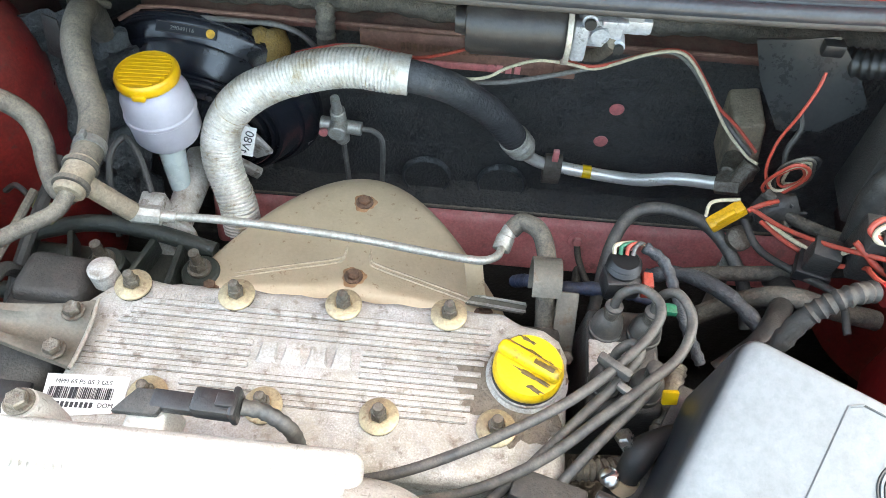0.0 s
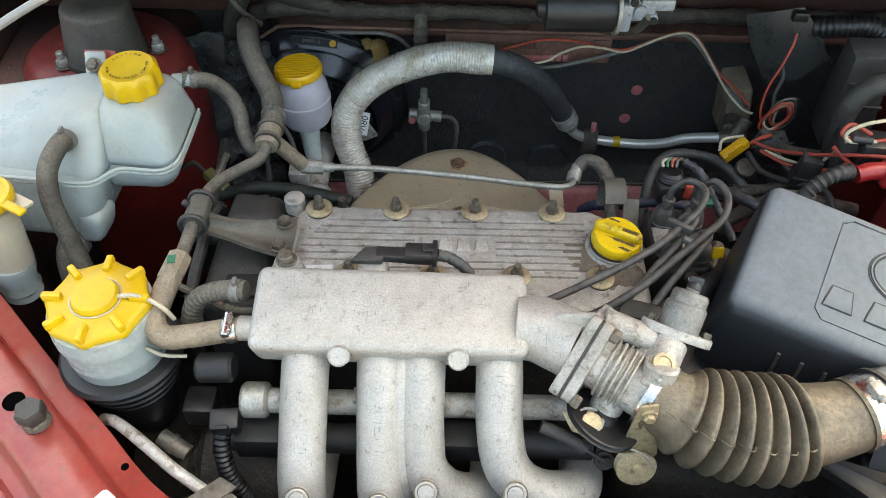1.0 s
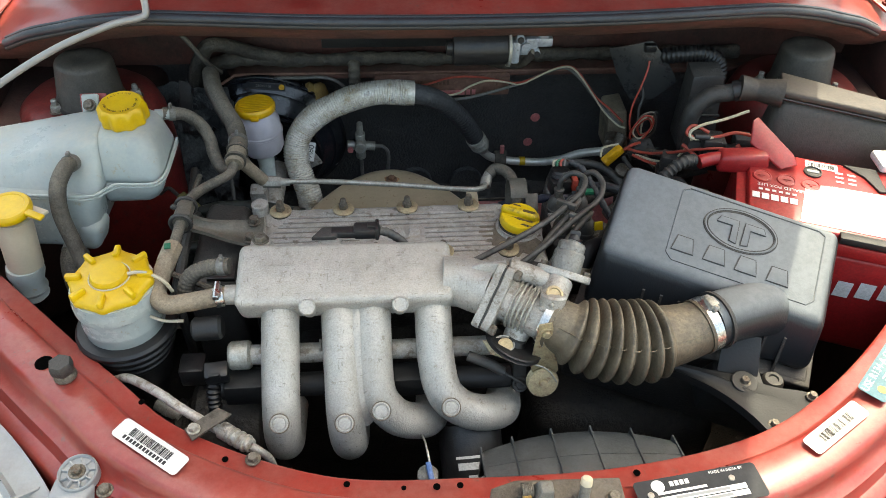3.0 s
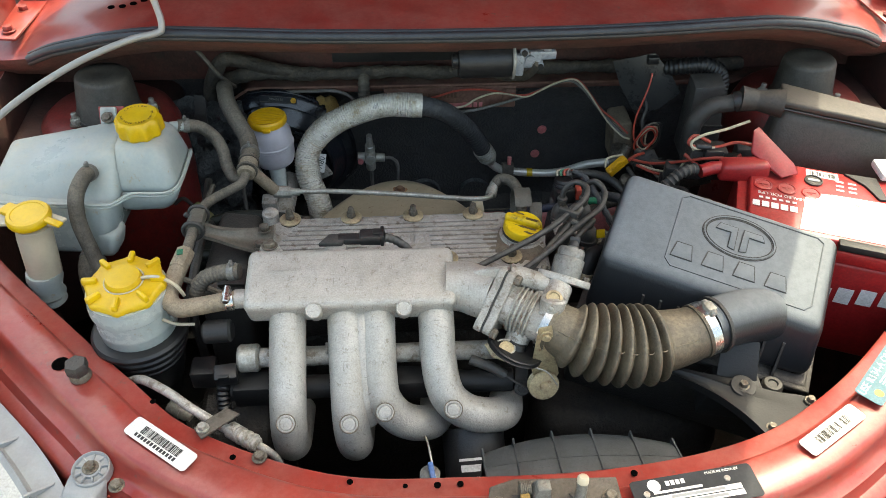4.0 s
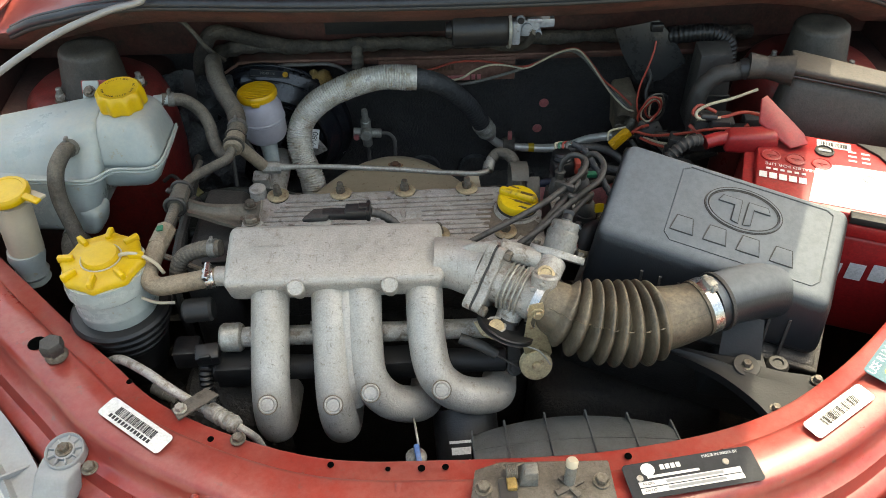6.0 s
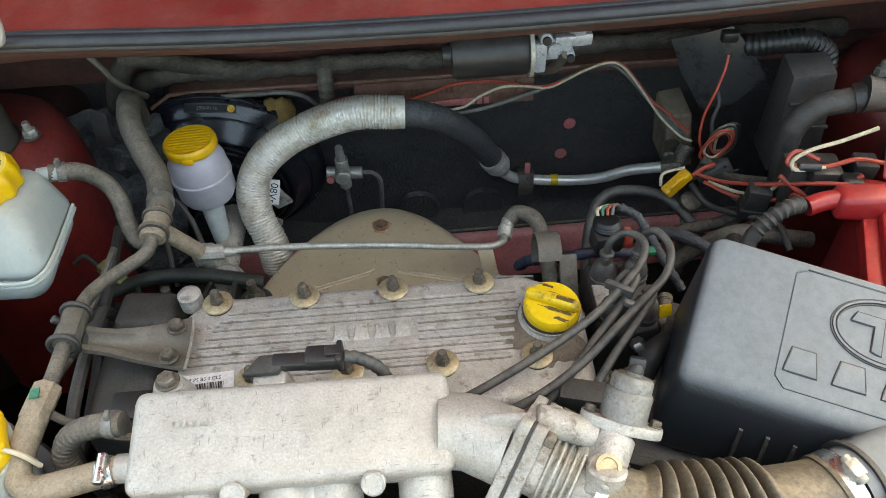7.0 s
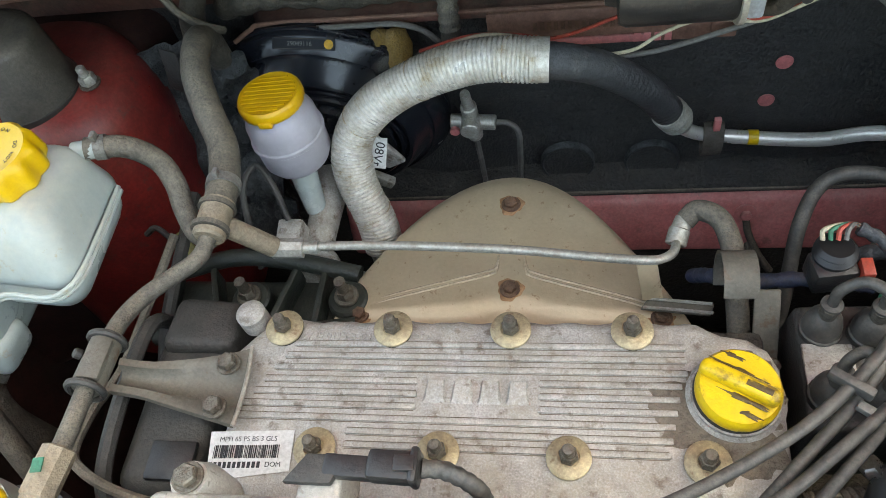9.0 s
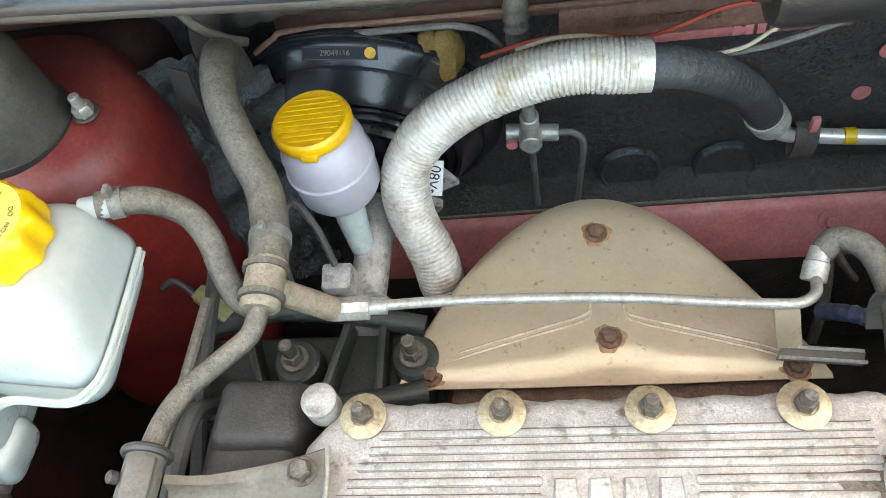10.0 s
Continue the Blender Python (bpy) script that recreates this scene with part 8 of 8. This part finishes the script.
# ---- front: rails, filter, fan, latch, labels, lamps ----
def build_front():
    fr = thing("fuel_rail", (-0.2, 0.11, 0.86), "dull alloy fuel rail behind the runners", "fuel rail")
    part("rail", rod((-0.300, 0.118, 0.872), (0.0, 0.118, 0.868), 0.0115, None, 20, 0.002), ALU, fr)
    part("regulator", lathe([(0.014, 0), (0.0165, 0.003), (0.0165, 0.022), (0.014, 0.025)], (-0.303, 0.118, 0.872), (1, 0, 0), 26), STEEL, fr)
    part("rib", join(*[box((-0.20 + k * 0.012, 0.118, 0.880), (0.003, 0.014, 0.012), 0.0005) for k in range(4)]), ALU, fr)
    part("loom_tube", rod((-0.315, 0.100, 0.838), (0.02, 0.10, 0.833), 0.014, None, 18, 0.002), DARK, fr)
    part("loom_end", box((-0.285, 0.100, 0.838), (0.05, 0.03, 0.032), 0.003), DARK, fr)
    part("loom_mid", box((-0.10, 0.10, 0.836), (0.05, 0.028, 0.03), 0.003), DARK, fr)
    part("bracket_leg", join(box((-0.262, 0.098, 0.80), (0.014, 0.012, 0.06), 0.002), disc((-0.262, 0.088, 0.785), (0, -0.8, 0.6), 0.011, 0.004)), DARK, fr)
    al = thing("alternator", (-0.31, 0.10, 0.72), "dark finned alternator housing low in the bay", "alternator")
    part("housing", rod((-0.36, 0.12, 0.74), (-0.27, 0.12, 0.74), 0.06, None, 28, 0.008), GRIME_DARK, al)
    part("pulley", lathe([(0.03, 0), (0.034, 0.004), (0.028, 0.010), (0.034, 0.016), (0.03, 0.02)], (-0.385, 0.12, 0.74), (1, 0, 0), 28), GRIME_DARK, al)
    part("plug", box((-0.352, 0.135, 0.83), (0.03, 0.03, 0.028), 0.004), BLACK, al)
    ro = thing("rocker_can", (-0.34, 0.13, 0.83), "dusty grey idler wheel beside the belt cover", "pulley")
    part("wheel", rod((-0.338, 0.128, 0.908), (-0.305, 0.128, 0.910), 0.0135, None, 26, 0.003), DARK, ro)
    hose("convoluted_loom", [(-0.318, 0.105, 0.862), (-0.322, 0.088, 0.84), (-0.318, 0.075, 0.81), (-0.305, 0.07, 0.77), (-0.29, 0.075, 0.73)], lambda d, s: 0.0075 + 0.0010 * math.sin(d * 2 * math.pi / 0.0055), RINGS, "black corrugated loom tube down to the alternator", "wiring loom", per=30)
    pc = thing("alternator_plug", (-0.315, 0.098, 0.862), "black plastic plug with latch ribs", "connector")
    part("shell", box((-0.315, 0.098, 0.868), (0.026, 0.020, 0.020), 0.003, (15, 0, 6)), RINGS, pc)
    part("latch", box((-0.315, 0.087, 0.874), (0.012, 0.004, 0.014), 0.001, (15, 0, 6)), DARK, pc)
    of = thing("oil_filter", (-0.03, 0.05, 0.73), "black canister oil filter with white print", "oil filter")
    o, d = V(-0.030, 0.075, 0.775), V(0.05, -0.80, -0.60).normalized()
    part("can", lathe([(0.037, 0), (0.038, 0.004), (0.038, 0.075), (0.034, 0.083), (0.0, 0.085)], o, d, 40), BLACK, of)
    f = frame_of(d)
    for h, hw, wd in ((0.072, 0.010, 1.1), (0.058, 0.004, 0.6), (0.046, 0.008, 1.2), (0.036, 0.003, 1.3)):
        rows = [[o + f @ V(0.0384 * math.cos(a), 0.0384 * math.sin(a), h + k * hw) for k in (-0.5, 0.5)] for a in (math.pi * 1.5 - wd / 2 + wd * j / 10 for j in range(11))]
        part("print", sheet(rows, 0.0004), WHITE, of, "white printed band")
    fs = thing("fan_shroud", (0.07, 0.0, 0.8), "dusty grey ribbed radiator fan shroud", "fan shroud")
    rows = []
    for k in range(25):
        x = -0.028 + 0.215 * k / 24
        bow = 0.020 * (1 - ((x - 0.08) / 0.11) ** 2)
        rows.append([V(x, -0.048, 0.845), V(x, -0.040 + bow * 0.1, 0.846), V(x, -0.012 + bow * 0.8, 0.838), V(x, 0.0 + bow, 0.828), V(x, 0.0 + bow, 0.78)])
    part("skin", sheet(rows, 0.002), SHROUD, fs, angle=50)
    for k in (0, 4, 9, 14, 19, 24):
        x = -0.028 + 0.215 * k / 24
        bow = 0.020 * (1 - ((x - 0.08) / 0.11) ** 2)
        part("rib", hexa([V(x - 0.001, -0.045, 0.843), V(x + 0.001, -0.045, 0.843), V(x + 0.001, 0.002 + bow, 0.825), V(x - 0.001, 0.002 + bow, 0.825)],
                         [V(x - 0.001, -0.045, 0.850), V(x + 0.001, -0.045, 0.850), V(x + 0.001, 0.003 + bow, 0.835), V(x - 0.001, 0.003 + bow, 0.835)]), SHROUD, fs)
    for q in (0.35, 0.72):
        pts = []
        for k in range(25):
            x = -0.028 + 0.215 * k / 24
            bow = 0.020 * (1 - ((x - 0.08) / 0.11) ** 2)
            pts.append(V(x, -0.040 + bow * 0.1, 0.8475).lerp(V(x, 0.0 + bow, 0.8305), q))
        part("ridge", sweep(pts, 0.0014, 6), SHROUD, fs)
    rd = thing("radiator", (0, -0.07, 0.6), "dark finned radiator behind the crossmember", "radiator")
    part("core", box((0.02, -0.075, 0.62), (0.75, 0.035, 0.42), 0.004), GRIME_DARK, rd)
    part("top_tank", tube([(-0.16, -0.055, 0.845), (-0.10, -0.055, 0.847), (-0.035, -0.055, 0.847)], lambda d, s: 0.012 + 0.0025 * math.sin(d * 420), 14), BLACK_DUSTY, rd)
    bc = thing("blue_drain_tap", (-0.08, -0.03, 0.84), "grey cap with blue tap handle", "tap")
    part("cap", lathe([(0.011, 0), (0.011, 0.008), (0.008, 0.011), (0, 0.012)], (-0.088, -0.028, 0.832)), VALVE_GREY, bc)
    part("handle", box((-0.086, -0.032, 0.848), (0.006, 0.024, 0.007), 0.002, (8, 0, 8)), BLUE_CLIP, bc)
    hose("wire_line", [(-0.085, -0.015, 0.84), (-0.088, 0.01, 0.84), (-0.09, 0.05, 0.80)], 0.0012, STEEL, "thin bare steel wire behind the radiator", "wire", seg=6)
    ch = thing("ac_charge_fitting", (-0.30, 0.0, 0.87), "aluminium charging fitting on a pipe by the crossmember", "fitting")
    part("block", join(rod((-0.295, 0.018, 0.868), (-0.268, -0.002, 0.872), 0.0078, None, 18, 0.001), rod((-0.30, 0.022, 0.868), (-0.291, 0.015, 0.869), 0.0092, None, 18)), ALU, ch)
    part("pipe", tube([(-0.43, 0.105, 0.855), (-0.405, 0.088, 0.878), (-0.37, 0.062, 0.886), (-0.345, 0.045, 0.880), (-0.32, 0.032, 0.87), (-0.30, 0.02, 0.868)], 0.0052, 12), ALU, ch)
    part("tail", tube([(-0.268, -0.002, 0.872), (-0.258, -0.004, 0.862), (-0.252, 0.000, 0.840), (-0.25, 0.005, 0.80)], 0.0042, 10), ALU, ch)
    for k in (0.30, 0.55, 0.80):
        q = V(-0.295, 0.018, 0.868).lerp(V(-0.268, -0.002, 0.872), k)
        part("collar", lathe([(0.0078, -0.002), (0.0094, -0.0012), (0.0094, 0.0012), (0.0078, 0.002)], q, (0.027, -0.020, 0.004), 18), STEEL, ch)
    part("bracket", prism([(-0.333, 0.010, 0.888), (-0.303, 0.036, 0.886), (-0.288, 0.028, 0.884), (-0.323, -0.004, 0.888)], (0, 0, 1), 0.003, 0.001), LATCH, ch)
    part("bolt", join(disc((-0.323, 0.008, 0.891), (0, 0, 1), 0.0068, 0.002), hexhead((-0.323, 0.008, 0.893), (0, 0, 1), 0.005, 0.005)), STEEL, ch)
    rb = thing("rubber_buffer", (-0.463, 0.058, 0.9), "dusty black hexagonal rubber bonnet buffer", "rubber buffer")
    part("head", lathe(thin(0.7, [(0.016, 0), (0.0175, 0.003), (0.0175, 0.012), (0.0155, 0.0145), (0, 0.015)]), (-0.459, 0.072, 0.916), (0, 0, 1), 6), BLACK_DUSTY, rb)
    part("foot", lathe(thin(0.7, [(0.014, 0), (0.0165, 0.002), (0.0165, 0.005), (0.013, 0.010)]), (-0.459, 0.072, 0.906)), BOLT, rb)
    # bolts on the crossmember
    for x, y, z in ((-0.262, -0.026, 0.885), (-0.395, -0.055, 0.893), (0.045, -0.13, 0.905)):
        b = thing("panel_bolt", (x, y, z), "plated hexagon bolt with washer in the panel", "bolt", "panel bolts")
        part("washer", disc((x, y, z - 0.001), (0, 0, 1), 0.0078, 0.0018), BOLT, b)
        part("head", hexhead((x, y, z + 0.001), (0, 0, 1), 0.0056, 0.005), BOLT, b)
    la = thing("bonnet_latch", (0.0, -0.10, 0.9), "grimy bonnet latch plate with hook and striker pin", "bonnet latch")
    part("plate", prism([(-0.043, -0.128, 0.9005), (0.091, -0.134, 0.9005), (0.091, -0.082, 0.9005), (-0.01, -0.078, 0.9005), (-0.034, -0.085, 0.9005)], (0, 0, 1), 0.003, 0.002), LATCH, la)
    part("hook", hexa([V(0.004, -0.105, 0.903), V(0.022, -0.106, 0.903), V(0.022, -0.084, 0.903), V(0.004, -0.084, 0.903)], [V(0.010, -0.102, 0.920), V(0.022, -0.102, 0.920), V(0.022, -0.090, 0.920), V(0.010, -0.090, 0.920)], 0.002), VALVE_GREY, la)
    part("spring", sweep([V(-0.006, -0.092, 0.909) + V(0.010 * k / 60, 0.006 * math.cos(k * 0.6), 0.006 * math.sin(k * 0.6)) for k in range(61)], 0.0011, 6), BOLT, la)
    part("tongue", box((-0.002, -0.103, 0.906), (0.009, 0.014, 0.008), 0.002), OCHRE, la)
    part("dark_slot", box((-0.006, -0.112, 0.9048), (0.016, 0.03, 0.002), 0.0), INK, la)
    part("striker", rod((0.050, -0.105, 0.903), (0.052, -0.097, 0.926), 0.0052, 0.0052, 20, 0.001), VALVE_GREY, la)
    part("striker_tip", lathe([(0.0056, 0), (0.0056, 0.005), (0.0042, 0.007), (0, 0.0075)], (0.0517, -0.0978, 0.923), (0.07, 0.33, 1), 20), NECK, la)
    part("tab", box((0.050, -0.108, 0.905), (0.030, 0.006, 0.003), 0.001, (0, 0, 25)), LATCH, la)
    part("tab", box((0.050, -0.108, 0.9055), (0.026, 0.006, 0.003), 0.001, (0, 0, -55)), LATCH, la)
    for x, y in ((-0.028, -0.105), (0.080, -0.104)):
        part("bolt", join(disc((x, y, 0.9035), (0, 0, 1), 0.0082, 0.002), hexhead((x, y, 0.9055), (0, 0, 1), 0.006, 0.005)), BOLT, la)
    # labels
    def label(name, m, w, h, material, text, cat):
        t = thing(name, m.translation, text, cat)
        r = 0.004
        pts = []
        for sx, sy, a0 in ((1, 1, 0), (-1, 1, 90), (-1, -1, 180), (1, -1, 270)):
            for k in range(4):
                a = radians(a0 + 30 * k)
                pts.append(m @ V(sx * (w / 2 - r) + r * math.cos(a), sy * (h / 2 - r) + r * math.sin(a), 0))
        part("sticker", prism(pts, m.to_3x3() @ V(0, 0, 1), 0.0006), material, t)
        return t
    m = plane_of(V(-0.3572, -0.019, 0.9075), (0.80, -0.595, -0.02), (0.595, 0.80, 0.02))
    a = label("barcode_sticker", m, 0.085, 0.022, WHITE, "white barcode sticker on the red crossmember", "sticker")
    part("barcode", bars(m, 0.0, 0.002, 0.052, 0.009, 46, 5), INK, a)
    part("number_bars", join(*[flat(m, -0.028 + 0.0044 * k, -0.006, 0.003, 0.004, 0.0007, 0.0002) for k in range(13)]), INK, a)
    m = plane_of(V(0.3275, -0.043, 0.9055), (0.865, 0.50, 0.02), (-0.50, 0.865, -0.02))
    a = label("barcode_sticker", m, 0.086, 0.021, WHITE, "sunlit white barcode sticker on the red crossmember", "sticker")
    part("barcode", bars(m, 0.0, 0.0, 0.050, 0.010, 40, 8), GRIME_DARK, a)
    m = plane_of(V(0.4145, 0.021, 0.911), (0.74, 0.67, 0.02), (-0.67, 0.74, 0))
    a = label("refrigerant_label", m, 0.095, 0.030, SKYBLUE, "pale blue refrigerant label with white print", "sticker")
    part("print", words("USE R134-A ONLY", 0.0115, m @ pose(0, 0.0075, 0.0007), 0.0001), WHITE, a)
    part("print_lines", join(*[flat(m, 0.008, -0.001 - 0.0033 * k, 0.05, 0.0016, 0.0007, 0.0002) for k in range(4)]), WHITE, a)
    part("seal_mark", lathe([(0.005, 0), (0.005, 0.0003)], m @ V(-0.032, -0.006, 0.0006), m.to_3x3() @ V(0, 0, 1), 18), AMBER, a)
    m = plane_of(V(0.165, -0.101, 0.9045), (1, 0.115, 0), (-0.115, 1, 0))
    a = label("maker_plate", m, 0.126, 0.036, PLATE, "black maker's plate with white print, dusty corner", "plate")
    part("print", words("MADE IN INDIA BY", 0.0042, m @ pose(0.032, 0.0145, 0.0007), 0.0001), WHITE, a)
    part("emblem", lathe([(0.0065, 0), (0.0065, 0.0003)], m @ V(-0.040, 0.010, 0.0006), (0, 0, 1), 24), WHITE, a, "plain white emblem disc")
    for k in range(4):
        part("maker_mark", flat(m, -0.026 + 0.0052 * k, 0.0105, 0.004, 0.005, 0.0007, 0.0002), WHITE, a)
    part("company_bar", flat(m, -0.018, 0.0025, 0.05, 0.0026, 0.0007, 0.0002), WHITE, a)
    for y, text in ((-0.004, "MODEL"), (-0.0105, "CH NO")):
        f = part("field", flat(m, -0.004, y, 0.098, 0.0055, 0.0007, 0.0002), WHITE, a)
        part("print", words(text, 0.0033, m @ pose(-0.044, y, 0.0011), 0.0001), INK, f)
        part("typed_bar", flat(m, 0.0, y, 0.055, 0.0026, 0.0011, 0.0002), LAMP_GREY, f)
    for x, y in ((-0.050, 0.0025), (0.034, 0.0055)):
        part("rivet", lathe([(0.0032, 0), (0.003, 0.0012), (0, 0.0016)], m @ V(x, y, 0.0006), (0, 0, 1), 16), ALU, a)
    ft = thing("foam_strip", (0.326, -0.083, 0.862), "torn straw-coloured foam strip behind the headlamp", "foam strip")
    part("foam", lathe([(0.002, -0.024), (0.006, -0.021), (0.0075, -0.010), (0.006, 0.0), (0.008, 0.009), (0.006, 0.020), (0.002, 0.024)], (0.326, -0.083, 0.862), (0.85, 0.45, 0.05), 30, lambda a, h: 1 + 0.18 * math.sin(5 * a + 260 * h) + 0.12 * math.sin(9 * a - 400 * h)), RUBBER_BROWN, ft)
    # headlamps
    for s in (-1, 1):
        hl = thing("headlamp", (s * 0.50, -0.05, 0.75), "headlamp with clear lens and grey plastic housing", "headlamp", "headlamps")
        pts_in = [V(s * 0.66, 0.175, 0.875), V(s * 0.57, 0.085, 0.870), V(s * 0.50, 0.015, 0.866), V(s * 0.45, -0.05, 0.860), V(s * 0.42, -0.12, 0.85)]
        rows, lens = [], []
        for k, p in enumerate(spline(pts_in, 6)):
            o = V(s * 0.7, -0.7, 0).normalized()
            rows.append([p + V(0, 0, -0.15), p, p + o * 0.026 + V(0, 0, -0.004), p + o * 0.030 + V(0, 0, 0.005), p + o * 0.036 + V(0, 0, -0.002)])
            lens.append([p + o * 0.036 + V(0, 0, -0.002), p + o * 0.065 + V(0, 0, -0.012), p + o * 0.105 + V(0, 0, -0.04), p + o * 0.125 + V(0, 0, -0.09)])
        part("housing", sheet(rows, 0.002), LAMP_GREY, hl, angle=50)
        part("lens", sheet(lens, 0.003), GLASSY, hl)
        for k in range(4):
            p = pts_in[0].lerp(pts_in[3], 0.15 + 0.25 * k)
            part("fin", hexa([p + V(s * 0.0, 0, 0), p + V(s * 0.022, -0.018, 0), p + V(s * 0.022, -0.021, 0), p + V(0, -0.003, 0)],
                             [p + V(0, 0, 0.001), p + V(s * 0.022, -0.018, 0.010), p + V(s * 0.022, -0.021, 0.010), p + V(0, -0.003, 0.001)]), LAMP_GREY, hl)
        e = V(s * 0.427, -0.031, 0.888)
        ear = part("mount_ear", lathe(thin(0.8, [(0.0235, -0.010), (0.0235, 0.001), (0.0220, 0.0022), (0.0205, 0.0010), (0.0200, -0.0015), (0.0125, -0.0015), (0.0120, 0.0015), (0.0105, 0.0020), (0, 0.0018)]), e, (0, -0.12, 1), 40), LAMP_GREY, hl)
        for k in range(9):
            t_ = radians(40 * k + 10)
            q = e + V(0.0130 * math.cos(t_), 0.0130 * math.sin(t_), 0.0)
            part("ear_rib", box(q, (0.0062, 0.0016, 0.004), 0.0005, (0, 0, 40 * k + 10)), LAMP_GREY, ear)
        part("ear_tongue", hexa([V(s * 0.452, -0.045, 0.850), V(s * 0.415, -0.052, 0.850), V(s * 0.425, -0.085, 0.850), V(s * 0.462, -0.075, 0.850)],
                                [V(s * 0.449, -0.030, 0.884), V(s * 0.408, -0.040, 0.884), V(s * 0.420, -0.060, 0.882), V(s * 0.452, -0.052, 0.882)], 0.004, 3), LAMP_GREY, ear)
        part("bolt", join(disc(e + V(0, 0, 0.001), (0, 0, 1), 0.0082, 0.002), hexhead(e + V(0, 0, 0.003), (0, 0, 1), 0.0056, 0.005)), BOLT, ear)


build_right()
build_ignition()
build_wiring()
build_tangle()
build_front()
